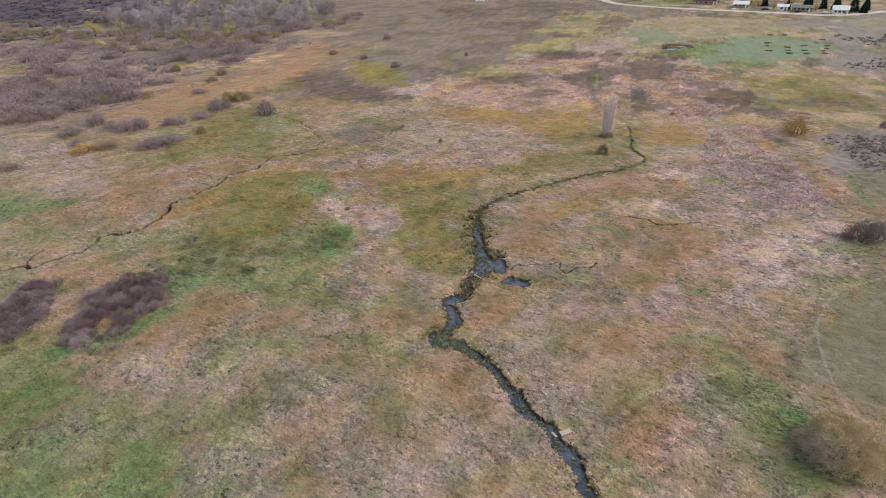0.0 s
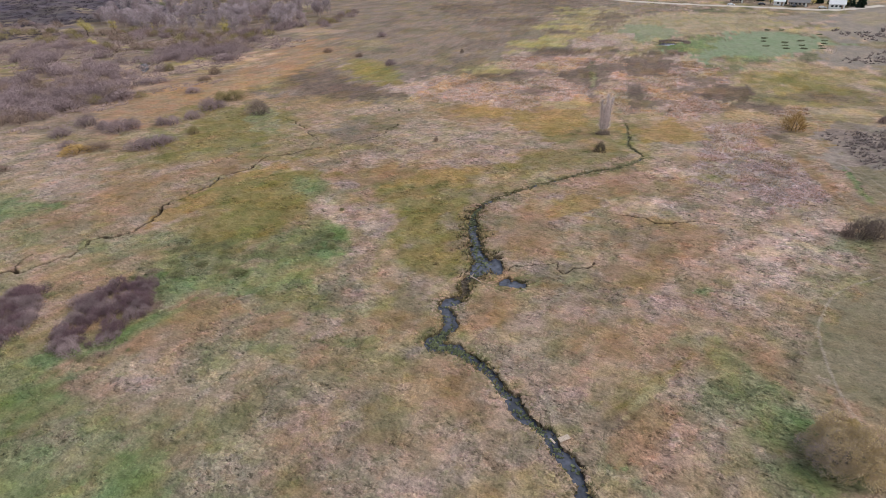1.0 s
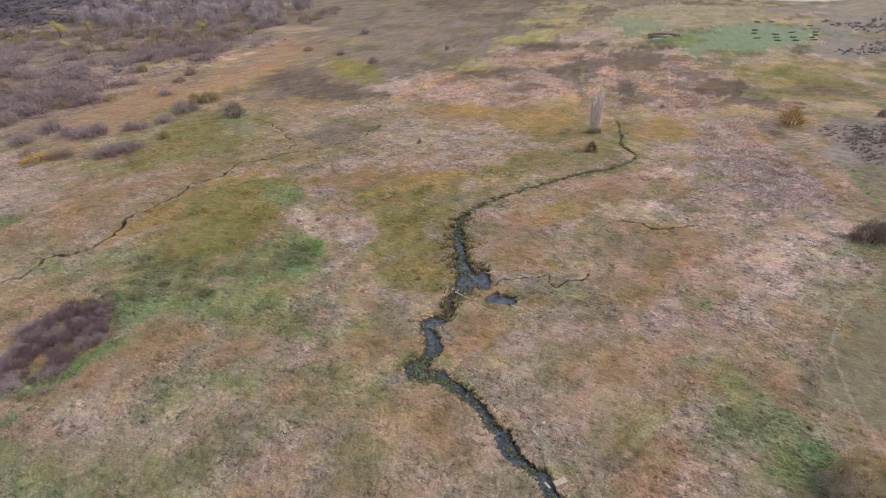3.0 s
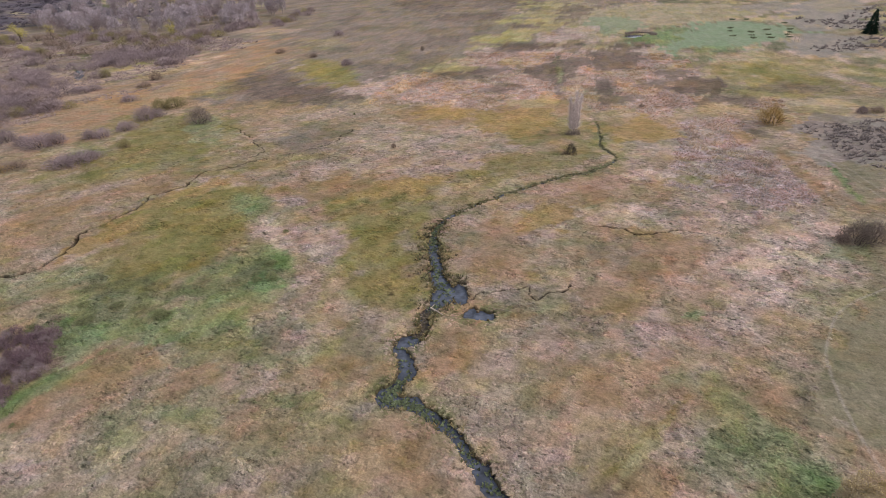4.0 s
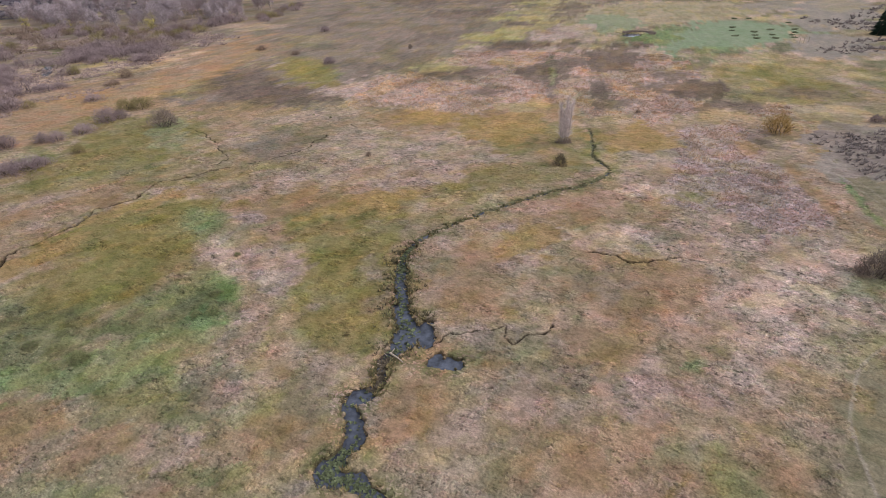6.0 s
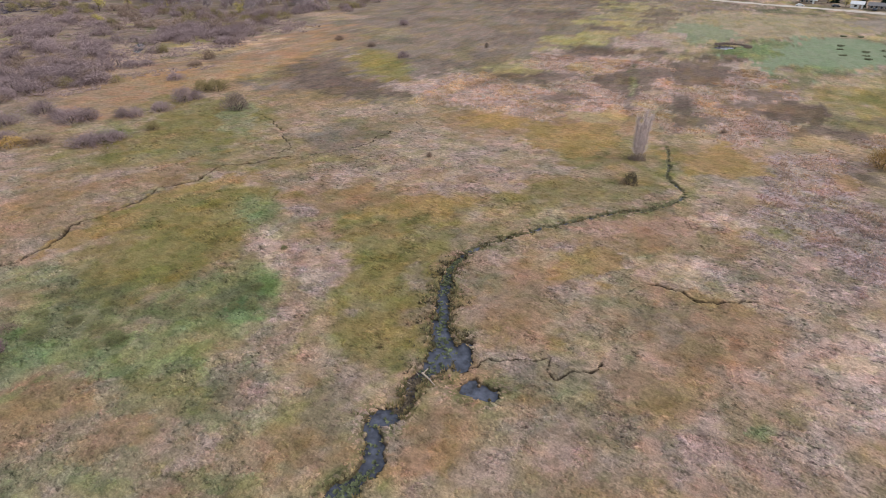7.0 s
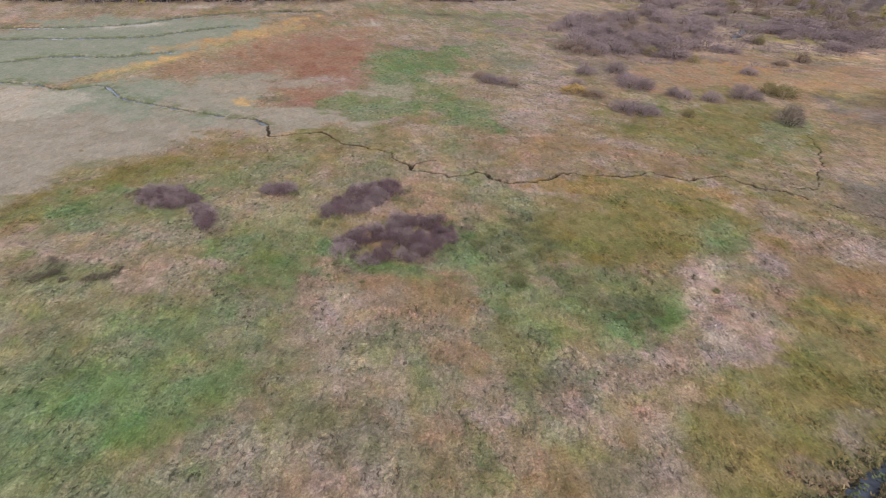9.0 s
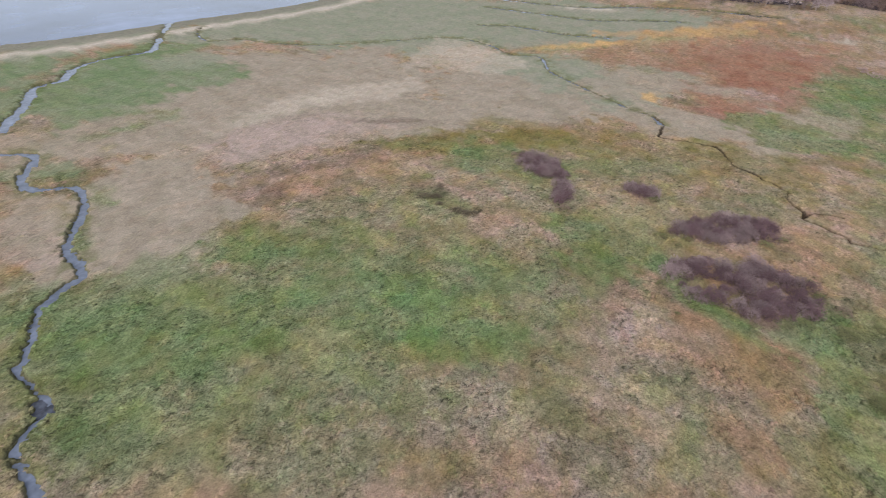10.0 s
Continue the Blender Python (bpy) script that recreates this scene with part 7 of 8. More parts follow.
shrub_belt("purple", -167, 145, 15, 8, 154, 16)
shrub_belt("mix", -169, 142, 29, 20, 24, 20)
shrub_belt("purple", -196, 130, 12, 7, 26, 8)
shrub_belt("purple", -203, 175, 32, 20, 32, 30)
shrub_belt("purple", -194, 140, 32, 19, 139, 26)
shrub_belt("mix", -331, 260, 52, 24, 165, 30)
shrub_belt("brown", -170, 115, 10, 5, 29, 8)
shrub_belt("mix", -222, 262, 46, 9, 172, 30)
shrub_belt("purple", -184, 290, 26, 8, 75, 18)
shrub_belt("purple", -178, 216, 20, 7, 45, 14)
shrub_belt("mix", -168, 335, 36, 7, 100, 14)

CLUMPS = [shrub_meshes(500 + v, 14, 1150, 0.0095, TWIGS[("wine", "purple", "wine", "purple")[v]], 0.55) for v in range(4)]

RIM_CLUMPS = [shrub_meshes(540 + v, 10, 700, 0.012, TWIGS[("moss", "brown", "moss")[v]], 0.55) for v in range(3)]


def thicket(x, y, rx, ry, turn, number):
    """A willow thicket: many stemmed clumps grown into one another."""
    ob = thing("willow_thicket", x, y, 0, "dense leafless wine-purple willow thicket in green grass", "thicket")
    inner = scatter(0, 0, rx, ry, turn, int(number * 4.0), 0.55, PLACER)
    ragged = [float(v) for v in fbm(np.array([q[0] + x for q in inner]) / 2.4, np.array([q[1] + y for q in inner]) / 2.4, 17, 2)]
    inner = [q for q, v in zip(inner, ragged) if v > 0.2 + 0.3 * max(0.0, math.hypot(q[0] / rx, q[1] / rx) - 0.6)]
    rim = [q for q in scatter(0, 0, rx * 1.4, ry * 1.4, turn, int(number * 1.1), 1.3, PLACER) if min(math.hypot(q[0] - w[0], q[1] - w[1]) for w in inner) > 1.2]
    for px, py in inner + rim:
        if (px, py) in rim:
            stems, twigs = PLACER.choice(RIM_CLUMPS)
            wide, high = PLACER.uniform(1.2, 2.6), PLACER.uniform(0.5, 1.1)
        else:
            stems, twigs = CLUMPS[PLACER.randrange(4)]
            wide = PLACER.uniform(1.2, 2.9)
            high = wide * PLACER.uniform(0.6, 0.9)
        at = Matrix.LocRotScale((px, py, ground_at(x + px, y + py)), Euler((0, 0, PLACER.uniform(0, 6.28))), (wide, wide, high))
        crown = part("crown", twigs, ob, at=at)
        part("framework", stems, crown)
    return ob


thicket(-64.2, 43.4, 8.8, 5.4, 106, 30)
thicket(-77.0, 39.7, 7.9, 3.2, 128, 18)
thicket(-82.0, 9.4, 4.9, 2.9, 70, 11)
thicket(-74.8, 15.7, 3.7, 1.1, 20, 4)
thicket(-81.9, 26.2, 2.6, 1.2, 75, 4)


def bare_tree_meshes(seed, limbs, fan, twigs, lean, mat):
    """Trunk with limbs, and the twigs of the crown, one metre high."""
    rng = random.Random(seed)
    v, f, tv, tf = [], [], [], []
    top = Vector((rng.gauss(0, 0.03), rng.gauss(0, 0.03), 0.55))
    tube(v, f, (0, 0, -0.03), (top * 0.5).to_tuple(), 0.015, 0.012, 6)
    tube(v, f, top * 0.5, top, 0.012, 0.007, 5)
    for k in range(limbs):
        h = rng.uniform(0.25, 1.0)
        a = top * h
        turn = k * 2.4 + rng.gauss(0, 0.3)
        b = a + Vector((math.cos(turn) * lean, math.sin(turn) * lean, rng.uniform(0.18, 0.36))) * rng.uniform(0.8, 1.25) * (1.25 - 0.5 * h)
        tube(v, f, a, b, 0.009, 0.005)
        for j in range(fan):
            p = a.lerp(b, rng.uniform(0.3, 1))
            c = p + Vector((math.cos(turn) * 0.5 + rng.gauss(0, 0.7), math.sin(turn) * 0.5 + rng.gauss(0, 0.7), rng.uniform(0.3, 1.3))).normalized() * rng.uniform(0.1, 0.2)
            tube(v, f, p, c, 0.005, 0.003)
    lobes = [Vector((math.cos(k * 2.4) * 0.26 * rng.random(), math.sin(k * 2.4) * 0.26 * rng.random(), rng.uniform(0.26, 0.8))) for k in range(limbs)]
    for k in range(twigs):
        c = rng.choice(lobes)
        way = Vector((rng.gauss(0, 1), rng.gauss(0, 1), rng.gauss(0.25, 0.9))).normalized()
        p = c + way * 0.15 * rng.uniform(0.4, 1)
        sliver(tv, tf, p, p + (way + Vector((0, 0, 0.5))).normalized() * rng.uniform(0.04, 0.1), 0.009, rng)
    return mesh_of("trunk", v, f, BARK), mesh_of("crown", tv, tf, mat)


BARE = [bare_tree_meshes(700 + k, 12, 3, 820, 0.22, TWIGS[("pale", "purple", "pale", "pale")[k]]) for k in range(4)]


def grove(x, y, rx, ry, turn, number):
    for px, py in scatter(x, y, rx, ry, turn, int(number * 2.3), 3.0, PLACER):
        trunk, crown = PLACER.choice(BARE)
        ob = thing("bare_cottonwood", px, py, ground_at(px, py), "leafless grey cottonwood tree in a riverside wood", "tree", "cottonwoods of the wood")
        high = PLACER.uniform(6.0, 12.5)
        ob.scale = (high * PLACER.uniform(0.9, 1.3), high * PLACER.uniform(0.9, 1.3), high)
        ob.rotation_euler.z = PLACER.uniform(0, 6.28)
        part("trunk", trunk, ob)
        part("crown", crown, ob)


grove(-329, 387, 82, 41, 170, 26)
grove(-268, 405, 56, 32, 139, 14)
grove(-256, 312, 79, 38, 176, 44)
grove(-310, 318, 50, 20, 140, 10)
grove(-217, 330, 43, 24, 134, 14)
grove(-317, 162, 53, 19, 38, 26)
grove(-261, -19, 73, 8, 89, 22)
grove(-199, 359, 33, 15, 124, 6)


def willow_scrub(label, spots, seed, mat):
    """Low leafless willow growth between the shrubs, past counting, in one mesh."""
    rng = random.Random(seed)
    v, f = [], []
    for x, y, rx, ry, turn, number, size in spots:
        for px, py in scatter(x, y, rx, ry, turn, number, size * 0.45, rng):
            z, s = ground_at(px, py), size * rng.uniform(0.6, 1.3)
            for k in range(16):
                a, r = rng.uniform(0, 6.28), math.sqrt(rng.random())
                p = Vector((px + math.cos(a) * s * 0.4 * r, py + math.sin(a) * s * 0.4 * r, z - 0.05))
                spike(v, f, p, p + Vector((math.cos(a) * s * 0.35 * r, math.sin(a) * s * 0.35 * r, s * rng.uniform(0.15, 0.34) * (1.2 - 0.5 * r))), s * 0.055)
    return tagged(new("willow_scrub", mesh_of("willow_scrub", v, f, mat)), label, "willow scrub", kind="stuff")


willow_scrub("low purple-grey leafless willow scrub on the flood plain", [(-206, 118, 22, 10, 60, 110, 2.4), (-192, 146, 26, 9, 60, 130, 2.4), (-172, 178, 34, 9, 60, 130, 2.4), (-160, 125, 16, 4, 50, 50, 2.2), (-150, 158, 20, 4, 50, 50, 2.2), (-190, 103, 14, 4, 50, 40, 2.2), (-176, 63, 9, 3, 50, 30, 2.0), (-175, 230, 34, 12, 60, 130, 2.8), (-155, 112, 14, 3, 50, 30, 2.0), (-261, 205, 60, 30, 160, 330, 3.0), (-193, 146, 34, 17, 164, 90, 2.6), (-226, 247, 80, 34, 0, 380, 3.2),
             (-203, 175, 34, 20, 32, 140, 2.6), (-168, 137, 19, 12, 177, 90, 2.2), (-180, 218, 30, 17, 153, 100, 3.0)], 21, TWIGS["scrub"])
willow_scrub("dark shrubby growth on a hillside", [(-400, 330, 70, 45, 150, 420, 4.0), (-330, 380, 60, 60, 90, 330, 4.0), (-360, 230, 60, 30, 40, 200, 4.0), (-270, -30, 70, 9, 89, 150, 5.0), (-284, 66, 62, 8, 70, 300, 5.0)], 22, TWIGS["hill"])


def leafy_meshes(seed, leaves, mat):
    rng = random.Random(seed)
    v, f, lv, lf = [], [], [], []
    tube(v, f, (0, 0, -0.03), (0.01, 0, 0.5), 0.03, 0.014, 6)
    lobes = []
    for k in range(9):
        a, r = k * 2.4, 0.12 + 0.24 * rng.random()
        c = Vector((math.cos(a) * r, math.sin(a) * r, rng.uniform(0.2, 0.84)))
        lobes.append(c)
        tube(v, f, (0.01, 0, 0.3), c, 0.011, 0.004)
    for k in range(leaves):
        c = rng.choice(lobes)
        p = c + Vector((rng.gauss(0, 0.1), rng.gauss(0, 0.1), rng.gauss(0, 0.09)))
        leaf(lv, lf, p, rng.uniform(0.014, 0.028), rng)
    return mesh_of("trunk", v, f, DARKBARK), mesh_of("foliage", lv, lf, mat)


LEAFY = [leafy_meshes(800 + k, 900, LEAF_GOLD) for k in range(2)]


def yellow_tree(x, y, wide, high):
    trunk, foliage = PLACER.choice(LEAFY)
    ob = thing("yellow_tree", x, y, ground_at(x, y), "small tree with bright yellow autumn leaves", "tree", "yellow trees")
    ob.scale = (wide * 1.2, wide * 1.2, high * 1.15)
    part("trunk", trunk, ob)
    part("foliage", foliage, ob)


yellow_tree(-284.8, 255.7, 9.7, 8.1)
yellow_tree(-287.0, 276.9, 5.9, 5.1)
yellow_tree(-263.2, 280.4, 4.9, 4.1)
yellow_tree(-218.5, 291.5, 5.4, 6.2)
yellow_tree(-273.1, 367.5, 6.8, 9.7)
yellow_tree(-289.6, 149.5, 8.6, 5.3)
yellow_tree(-249.8, 225.3, 6.0, 4.0)
yellow_tree(-210.2, 277.9, 6.2, 4.8)
yellow_tree(-296.9, 205.7, 6.6, 5.1)
yellow_tree(-289.6, 303.2, 4.4, 3.5)
yellow_tree(-255.5, -34.8, 3.9, 2.8)


def poplar(x, y):
    """A clump of slim bare poplars, pale and feathery, dark at the foot."""
    rng = random.Random(31)
    ob = thing("bare_poplar", x, y, ground_at(x, y), "slim leafless poplar clump, pale twigs over dark stems", "tree")
    tv, tf = [], []
    for k, (px, py, high) in enumerate(((-0.9, 0.0, 8.6), (0.2, 0.3, 10.2), (1.1, -0.2, 9.4), (0.5, 0.9, 8.0), (-0.3, -0.6, 7.4))):
        v, f = [], []
        tube(v, f, (px * 0.6, py * 0.6, -0.2), (px * 1.1, py * 1.1, high * 0.45), 0.07, 0.035, 7)
        tube(v, f, (px * 1.1, py * 1.1, high * 0.45), (px * 1.2, py * 1.2, high), 0.03, 0.008, 5)
        part("trunk", mesh_of("trunk", v, f, BARK, True), ob)
        for j in range(640):
            h = rng.uniform(0.14, 0.98)
            turn = rng.uniform(0, 6.28)
            a = Vector((px * (0.7 + 0.5 * h), py * (0.7 + 0.5 * h), high * h))
            out = rng.uniform(0.3, 1.7) * (1.15 - 0.6 * h)
            sliver(tv, tf, a, a + Vector((math.cos(turn) * out, math.sin(turn) * out, rng.uniform(0.4, 1.3))), 0.03, rng)
    part("crown", mesh_of("crown", tv, tf, TWIGS["feather"]), ob)
    v, f = [], []
    for j in range(260):
        turn, r = rng.uniform(0, 6.28), 1.9 * math.sqrt(rng.random())
        a = Vector((math.cos(turn) * r, math.sin(turn) * r * 0.7, 0))
        spike(v, f, a, a + Vector((rng.gauss(0, 0.3), rng.gauss(0, 0.3), rng.uniform(0.6, 1.7))), 0.03)
    part("undergrowth", mesh_of("undergrowth", v, f, TWIGS["grey"]), ob, "dark bushy growth at the foot")


poplar(1.0, 138.3)


def russian_olive(x, y):
    """A broad many-stemmed tree, a dense dome of fine twigs that keeps part of its leaves."""
    rng = random.Random(77)
    ob = thing("broad_willow_tree", x, y, ground_at(x, y), "broad many-stemmed willow with fading yellow-brown leaves", "tree")
    v, f = [Vector((0, 0, -0.4))], []
    lobes = []
    for k in range(34):
        turn, up, r = k * 2.39996, 1 - (k + 0.5) / 34, rng.uniform(0.7, 1.08)
        side = math.sqrt(1 - up * up)
        c = Vector((math.cos(turn) * side * 3.6 * r, math.sin(turn) * side * 3.6 * r, 0.6 + 3.6 * up * r))
        lobes.append((c, rng.uniform(0.6, 1.05)))
        root = Vector((math.cos(turn) * 0.5, math.sin(turn) * 0.5, 0))
        knee = root.lerp(c, 0.5) + Vector((rng.gauss(0, 0.2), rng.gauss(0, 0.2), 0.3))
        stem(v, f, (root, knee, c), (0.07, 0.045, 0.02), 4)
    part("framework", mesh_of("framework", v, f, BARK), ob)
    sides = {"grey": ([], []), "tawny": ([], []), "yellow": ([], [])}
    lv, lf = [], []
    for k in range(26000):
        c, big = rng.choice(lobes)
        way = Vector((rng.gauss(0, 1), rng.gauss(0, 1), rng.gauss(0.35, 0.8))).normalized()
        a = c + way * big * rng.uniform(0.15, 1) ** 0.5
        if a.z < 0.1:
            continue
        b = a + (way + Vector((rng.gauss(0, 0.5), rng.gauss(0, 0.5), 0.5))).normalized() * rng.uniform(0.12, 0.36)
        tint = "grey" if a.x + 0.3 * a.y + rng.gauss(0, 0.9) < -3.2 else "yellow" if (c - Vector((0.9, 1.8, 4))).length < 1.5 and rng.random() < 0.6 else "tawny"
        sliver(*sides[tint], a, b, rng.uniform(0.015, 0.03), rng)
        if tint != "grey" and rng.random() < 0.4:
            leaf(lv, lf, a.lerp(b, rng.uniform(0.2, 1)), rng.uniform(0.04, 0.08), rng)
    part("twig_crown", mesh_of("twig_crown", *sides["tawny"], TWIGS["tawny"]), ob, "dense brown twigs")
    part("bare_crown", mesh_of("bare_crown", *sides["grey"], TWIGS["mauve"]), ob, "bare mauve-grey twigs")
    part("yellow_crown", mesh_of("yellow_crown", *sides["yellow"], TWIGS["straw_leaf"]), ob, "yellow twigs at the top")
    part("foliage", mesh_of("foliage", lv, lf, LEAF_OLIVE), ob, "sparse yellow-brown leaves")


russian_olive(26.6, 41.5)


# ---- low growth on the dry bench ----
def sagebrush(label, spots, seed):
    """Grey sagebrush cushions, too many to count, in one mesh."""
    rng = random.Random(seed)
    v, f = [], []
    for x, y, rx, ry, turn, number, size in spots:
        for px, py in scatter(x, y, rx, ry, turn, number, 0.5, rng):
            z, s = ground_at(px, py), size * rng.uniform(0.6, 1.4)
            for k in range(9):
                a = rng.uniform(0, 6.28)
                p = Vector((px + math.cos(a) * s * 0.35 * rng.random(), py + math.sin(a) * s * 0.35 * rng.random(), z - 0.05))
                spike(v, f, p, p + Vector((math.cos(a) * s * 0.5, math.sin(a) * s * 0.5, s * rng.uniform(0.4, 0.8))), s * 0.17)
    ob = new("sagebrush", mesh_of("sagebrush", v, f, SAGE))
    return tagged(ob, label, "sagebrush", kind="stuff")


SAGE = material("sagebrush", lin(138, 126, 122), grain=((0.8, 0.25), (6.0, 0.15)))
sagebrush("grey sagebrush cushions on bare ground", [(74, 136, 21, 17, 40, 560, 0.72), (60, 143, 7, 9, 60, 110, 0.65)], 9)
sagebrush("grey sagebrush in strips beyond the green field", [(118, 300, 26, 10, 120, 90, 1.2), (98, 248, 14, 6, 20, 60, 1.0), (140, 330, 40, 12, 60, 90, 1.3), (120, 262, 26, 12, 30, 110, 1.1)], 10)


def brush_mound(x, y):
    """A low dark heap of cut brush."""
    rng = random.Random(int(x * 7 + y))
    v, f = [], []
    for k in range(60):
        a, r = rng.uniform(0, 6.28), math.sqrt(rng.random())
        p = Vector((math.cos(a) * r * 1.1, math.sin(a) * r * 0.8, -0.05))
        spike(v, f, p, p + Vector((rng.gauss(0, 0.5), rng.gauss(0, 0.3), rng.uniform(0.3, 0.8))), 0.16)
    ob = new("brush_mound", mesh_of("brush_mound", v, f, DARKHEAP))
    ob.location = (x, y, ground_at(x, y))
    tagged(ob, "low dark brush heap on a mown green field", "brush heap", "brush heaps in the field")


DARKHEAP = material("dark_brush", lin(120, 122, 98), grain=((0.5, 0.3),), vary=0.15)
brush_mound(68.6, 293.3)
brush_mound(66.8, 285.4)
brush_mound(65.0, 272.4)
brush_mound(74.4, 282.4)
brush_mound(73.0, 275.1)
brush_mound(72.2, 268.3)
brush_mound(82.2, 288.0)
brush_mound(79.9, 276.3)
brush_mound(78.8, 268.2)
brush_mound(81.0, 318.7)
brush_mound(94.6, 307.1)
brush_mound(92.0, 289.7)
brush_mound(89.8, 282.2)
brush_mound(87.2, 276.3)
brush_mound(86.1, 270.8)
brush_mound(74.5, 317.7)

# dark sedge round the cattle pond, and small wet hollows in the south-western meadow
rng = random.Random(12)
v, f = [], []
for k in range(420):
    a, r = rng.uniform(-0.5, 3.0), 1 + 0.5 * rng.random()
    p = Vector((25.2 + 4.6 * r * math.cos(a) + 3, 274 + 3.6 * r * math.sin(a) + 2.5, -0.05))
    spike(v, f, p, p + Vector((rng.gauss(0, 0.3), rng.gauss(0, 0.3), rng.uniform(0.5, 1.1))), 0.2)
tagged(new("pond_sedge", mesh_of("pond_sedge", v, f, TWIGS["grey"])), "dark sedge ring round a small pond", "sedge", kind="stuff")


# ---- at the creek ----
def log(name, label, points, radius, mat, category):
    v, f = [], []
    for k, (a, b) in enumerate(zip(points, points[1:])):
        tube(v, f, a, b, radius * (1 - 0.25 * k), radius * (0.75 - 0.25 * k), 7)
    f.append(tuple(range(6, -1, -1)))
    f.append(tuple(range(len(v) - 7, len(v))))
    return tagged(new(name, mesh_of(name, v, f, mat, False)), label, category)


log("log", "pale barkless log lying across the creek", [(-16.4, 65.0, 0.18), (-15.4, 64.5, 0.14), (-14.5, 63.9, 0.08)], 0.11, WOOD, "log")
for k in range(22):
    x, y, a = -17.0 + rng.gauss(0, 0.7), 64.6 + rng.gauss(0, 0.5), rng.uniform(0, 6.28)
    s = rng.uniform(0.2, 0.55)
    d = Vector((math.cos(a) * s, math.sin(a) * s, rng.uniform(-0.05, 0.12)))
    c = Vector((x, y, -0.4 + 0.3 * rng.random()))
    tagged(log("stick", "gnawed stick in a low beaver dam", [c - d, c + d * 0.2, c + d], rng.uniform(0.03, 0.07), WOOD if k % 3 == 0 else DARKBARK, "stick"), group="sticks of the beaver dam")


def plank(x, y, z, long, wide, thick, turn, tilt, label):
    bm = bmesh.new()
    bmesh.ops.create_cube(bm, size=1)
    bmesh.ops.scale(bm, verts=bm.verts, vec=(long, wide, thick))
    bmesh.ops.bevel(bm, geom=bm.edges[:], offset=0.012, segments=1, affect="EDGES")
    me = bpy.data.meshes.new("plank")
    bm.to_mesh(me)
    bm.free()
    me.materials.append(WOOD)
    ob = new("plank", me)
    ob.matrix_world = pose(x, y, z, 0, tilt, turn)
    return tagged(ob, label, "plank")


plank(0.15, 37.5, 0.16, 1.25, 0.6, 0.06, 38, -3, "pale weathered board lying on the creek bank")
plank(-0.95, 36.9, 0.12, 0.7, 0.22, 0.05, -40, 4, "short pale board end on the creek bank")

# ---- the far side: road, homesteads ----
line = curve_through(ROAD, 4)
v, f = [], []
for k in range(len(line)):
    d = line[min(k + 1, len(line) - 1)] - line[max(k - 1, 0)]
    d = d / np.hypot(*d)
    for s, z in ((-3.6, 0.02), (-2.8, 0.2), (2.8, 0.2), (3.6, 0.02)):
        x, y = line[k][0] - d[1] * s, line[k][1] + d[0] * s
        v.append((x, y, ground_at(x, y) + z))
    if k:
        f += [(4 * k - 4 + i, 4 * k - 3 + i, 4 * k + 1 + i, 4 * k + i) for i in range(3)]
tagged(new("road", mesh_of("road", v, f, GRAVEL, True)), "pale gravel road on a low bank", "road", kind="structure")


def box(lo, hi, mat, name):
    v = [(x, y, z) for z in (lo[2], hi[2]) for y in (lo[1], hi[1]) for x in (lo[0], hi[0])]
    return mesh_of(name, v, [(0, 2, 3, 1), (4, 5, 7, 6), (0, 1, 5, 4), (2, 6, 7, 3), (0, 4, 6, 2), (1, 3, 7, 5)], mat)


def house(x, y, turn, long, deep, high, rise, wall_mat, roof_mat, label, windows=3):
    ob = thing("house", x, y, ground_at(x, y) - 0.1, label, "house")
    ob.rotation_euler.z = radians(turn)
    L2, D2 = long / 2, deep / 2
    v = [(-L2, -D2, 0), (L2, -D2, 0), (L2, D2, 0), (-L2, D2, 0), (-L2, -D2, high), (L2, -D2, high), (L2, D2, high), (-L2, D2, high), (-L2, 0, high + rise), (L2, 0, high + rise)]
    part("wall", mesh_of("wall", v, [(0, 1, 5, 4), (1, 2, 6, 9, 5), (2, 3, 7, 6), (3, 0, 4, 8, 7), (0, 3, 2, 1)], wall_mat), ob)
    o, t = 0.5, 0.22
    drop = rise / D2 * o
    v = []
    for dz in (0.03, t):
        v += [(-L2 - o, -D2 - o, high - drop + dz), (L2 + o, -D2 - o, high - drop + dz), (L2 + o, 0, high + rise + dz), (-L2 - o, 0, high + rise + dz), (L2 + o, D2 + o, high - drop + dz), (-L2 - o, D2 + o, high - drop + dz)]
    part("roof", mesh_of("roof", v, [(0, 3, 2, 1), (3, 5, 4, 2), (6, 7, 8, 9), (9, 8, 10, 11), (0, 1, 7, 6), (5, 11, 10, 4), (1, 2, 8, 7), (2, 4, 10, 8), (3, 0, 6, 9), (5, 3, 9, 11)], roof_mat), ob)
    for k in range(windows):
        cx = -L2 + long * (k + 0.7) / (windows + 0.8)
        w = part("window", box((cx - 0.75, -D2 - 0.06, 1.0), (cx + 0.75, -D2 - 0.004, 2.3), WHITE, "window"), ob)
        part("pane", box((cx - 0.62, -D2 - 0.09, 1.12), (cx + 0.62, -D2 - 0.064, 2.18), GLASS, "pane"), w)
    part("door", box((L2 - 1.9, -D2 - 0.08, 0.1), (L2 - 0.9, -D2 - 0.004, 2.15), TANWALL if wall_mat is WHITE else WHITE, "door"), ob)
    return ob


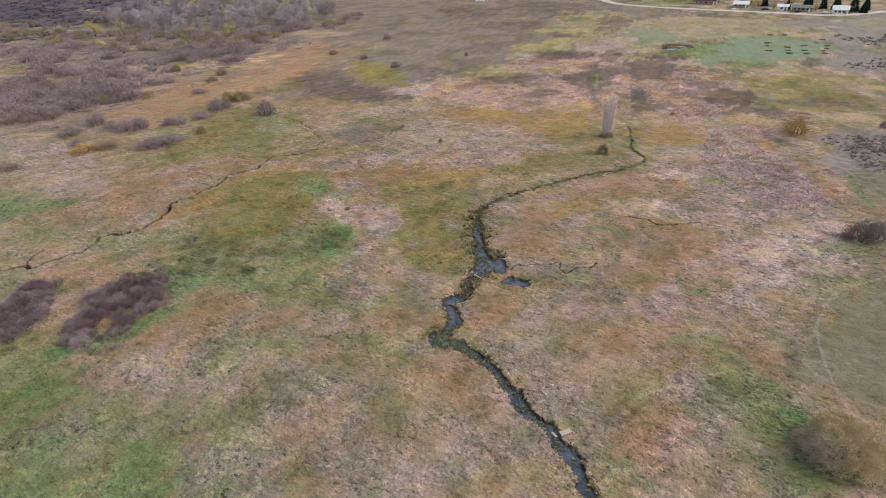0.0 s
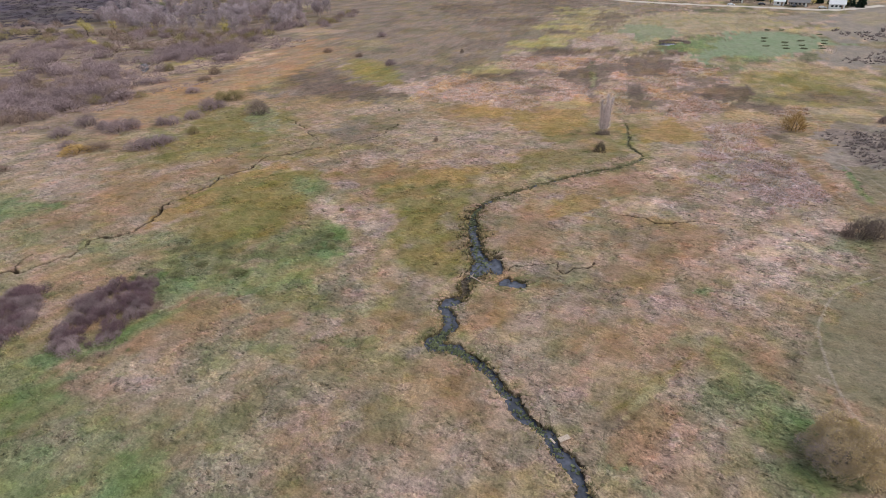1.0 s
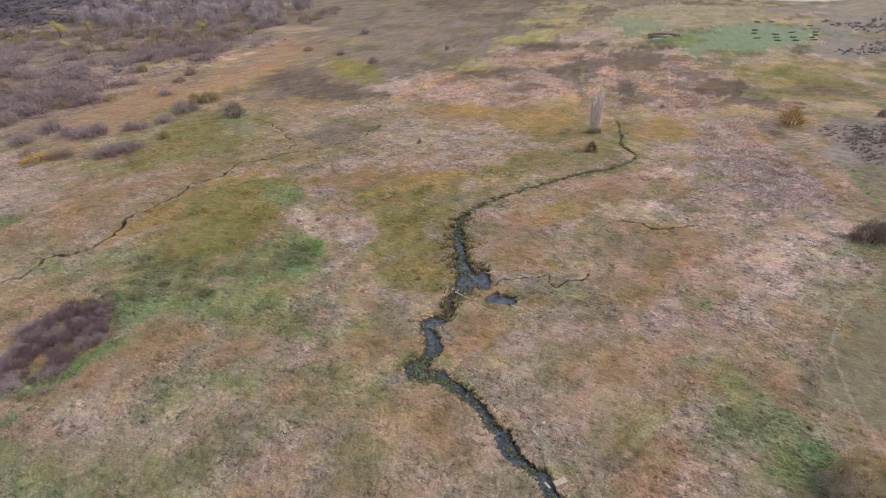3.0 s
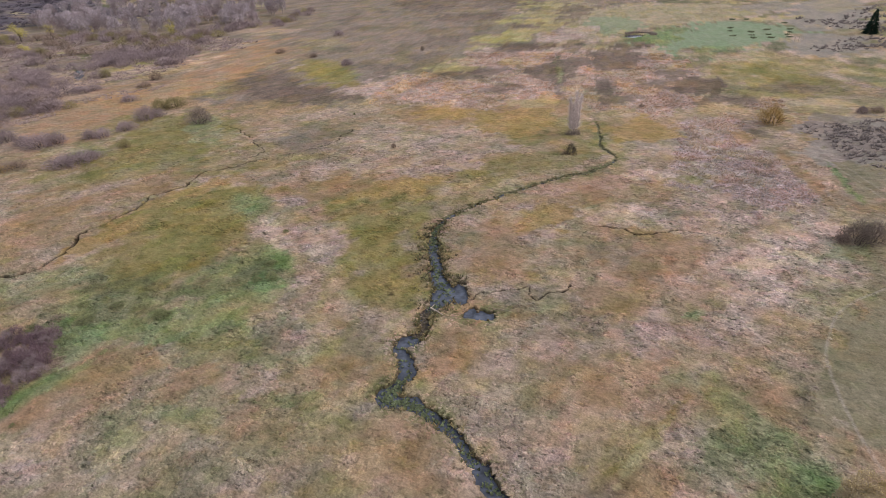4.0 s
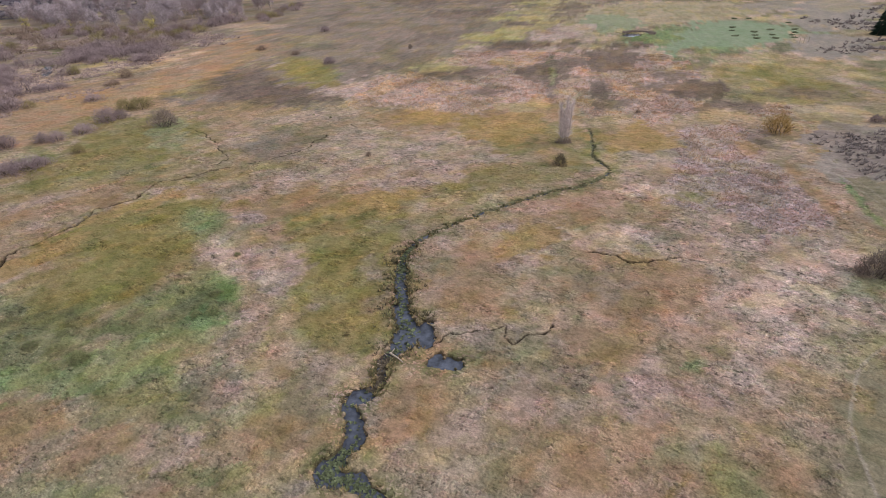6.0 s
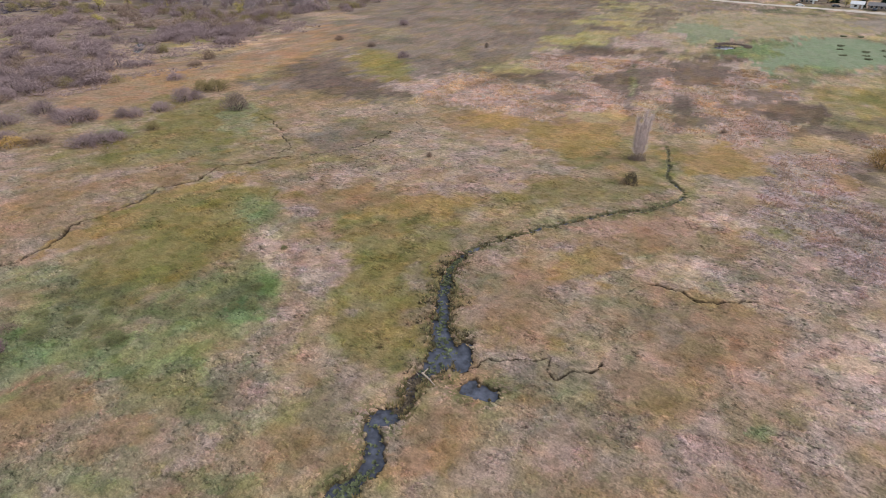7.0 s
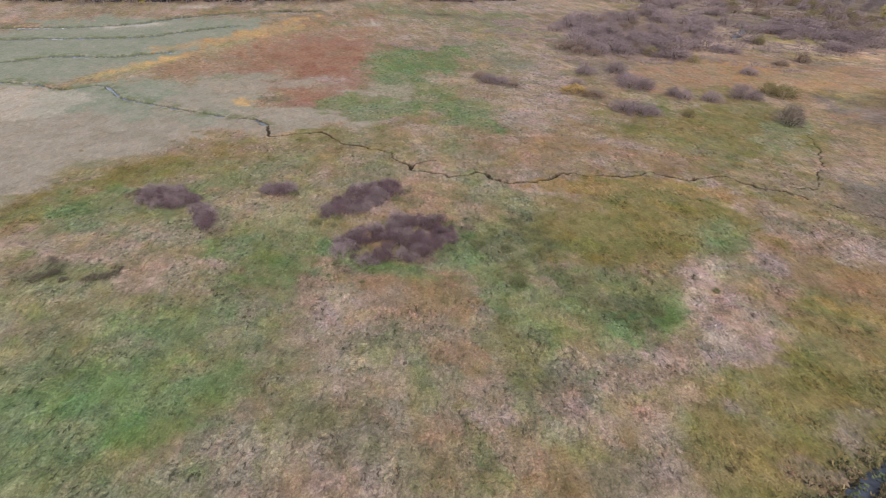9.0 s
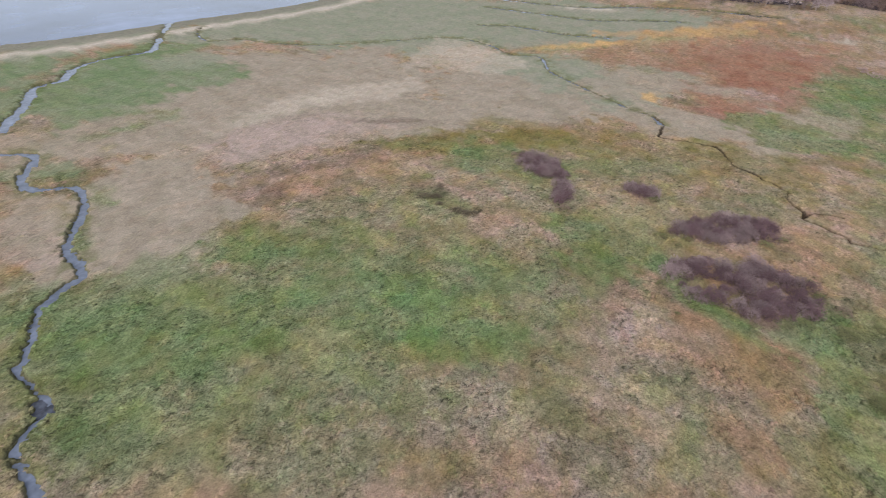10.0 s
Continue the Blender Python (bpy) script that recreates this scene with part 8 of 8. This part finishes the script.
house(131.0, 411.0, -12, 8, 6.5, 2.8, 1.9, WHITE, ROOF_PALE, "white farmhouse with a pale roof beside the road")
house(113.5, 424.0, -15, 11, 7, 2.4, 1.3, TANWALL, ROOF_GREY, "low tan house with a grey roof", 4)
house(103.0, 427.0, -15, 6, 5, 2.6, 1.2, WHITE, ROOF_PALE, "small white shed with a metal roof", 1)
house(80.5, 442.0, -10, 9, 7, 2.4, 1.7, TANWALL, ROOF_PALE, "house with a bright metal roof by the road", 3)
house(60.0, 462.0, -12, 15, 8, 2.8, 2.0, TANWALL, ROOF_RED, "long low house with a red-brown roof", 4)
house(-107.0, 468.0, 10, 10, 7, 2.5, 1.7, WHITE, ROOF_GREY, "white house far off at the meadow's end", 3)
house(135.5, 290.0, 30, 9, 8, 5.0, 2.5, WHITE, ROOF_GREY, "white house beside a dark conifer", 2)


def car(x, y, turn, paint, label):
    ob = thing("car", x, y, ground_at(x, y), label, "car")
    ob.rotation_euler.z = radians(turn)
    side = [(-2.2, 0.35), (2.2, 0.35), (2.25, 0.8), (1.1, 0.95), (0.5, 1.45), (-1.3, 1.48), (-2.0, 0.98), (-2.25, 0.9)]
    v = [(x, s * (0.88 if z < 1.1 else 0.7), z) for s in (-1, 1) for x, z in side]
    n = len(side)
    f = [tuple(range(n)), tuple(range(2 * n - 1, n - 1, -1))] + [(k, k + n, (k + 1) % n + n, (k + 1) % n) for k in range(n)]
    part("body", mesh_of("body", v, f, CARPAINT[paint]), ob)
    part("windscreen", box((0.62, -0.62, 1.0), (0.98, 0.62, 1.3), GLASS, "windscreen"), ob)
    for wx in (-1.4, 1.4):
        for wy in (-0.84, 0.84):
            v, f = [], []
            tube(v, f, (wx, wy - 0.1, 0.33), (wx, wy + 0.1, 0.33), 0.33, 0.33, 12)
            f += [tuple(range(12)), tuple(range(23, 11, -1))]
            part("wheel", mesh_of("wheel", v, f, RUBBER), ob)
    return ob


car(74.0, 424.5, -15, "white", "white car parked beside the gravel road")
car(110.0, 419.0, 70, "dark", "dark car parked before a house")
car(123.5, 410.5, -20, "white", "white car parked by the farmhouse")
car(93.0, 428.0, 10, "dark", "dark car parked in a yard")


def conifer(x, y, high, wide, seed):
    rng = random.Random(seed)
    ob = thing("conifer", x, y, ground_at(x, y), "dark green conifer near a house", "tree", "conifers by the houses")
    v, f = [], []
    tube(v, f, (0, 0, -0.2), (0, 0, high * 0.9), 0.25, 0.04, 6)
    part("trunk", mesh_of("trunk", v, f, DARKBARK), ob)
    v, f = [], []
    for k in range(520):
        h = 0.05 + 0.95 * rng.random() ** 1.25
        a, r = rng.uniform(0, 6.28), wide / 2 * (1.03 - h) ** 0.75
        p = Vector((0, 0, high * h))
        q = Vector((math.cos(a) * r, math.sin(a) * r, high * h - 0.12 * r))
        s = p.lerp(q, rng.uniform(0.2, 0.6))
        spike(v, f, s, q + Vector((rng.gauss(0, 0.15), rng.gauss(0, 0.15), rng.gauss(0, 0.15))), 0.28)
    part("crown", mesh_of("crown", v, f, NEEDLES), ob)


for k, (x, y, h, w) in enumerate(((141, 421, 11, 8), (135, 433, 10, 7), (129, 438, 9, 6), (121, 440, 9, 7), (150, 428, 8, 6), (118.4, 278.5, 9.5, 6.5), (97, 452, 8, 6), (84, 460, 8, 6), (144, 413, 8, 6), (117, 432, 8, 6), (107, 433, 6, 5))):
    conifer(x, y, h, w, 900 + k)
for x, y, w, h in ((99, 433, 6, 5), (122, 427, 6, 5), (137, 418, 5, 4), (88, 450, 7, 6), (106, 436, 7, 6), (112, 446, 8, 7), (92, 446, 7, 5), (70, 470, 8, 6), (48, 474, 7, 6)):
    trunk, foliage = LEAFY[PLACER.randrange(2)]
    ob = thing("garden_tree", x, y, ground_at(x, y), "round yellow-green garden tree near houses", "tree", "garden trees")
    ob.scale = (w, w, h)
    part("trunk", trunk, ob)
    part("foliage", foliage, ob)


def fence_post(x, y, high):
    """A weathered round post, its top worn to a blunt point."""
    v, f = [], []
    tube(v, f, (0, 0, -0.3), (0.02, 0, high * 0.94), 0.09, 0.08, 8)
    tube(v, f, (0.02, 0, high * 0.94), (0.03, 0.01, high), 0.08, 0.03, 8)
    f.append(tuple(range(len(v) - 8, len(v))))
    ob = new("fence_post", mesh_of("fence_post", v, f, WOOD))
    ob.location = (x, y, ground_at(x, y))
    tagged(ob, "lone weathered wooden post in the meadow", "post", "fence posts")


fence_post(-113.4, 81.8, 1.9)
fence_post(84.9, 260.0, 1.9)
fence_post(86.3, 260.0, 1.9)
fence_post(88.3, 261.2, 1.9)
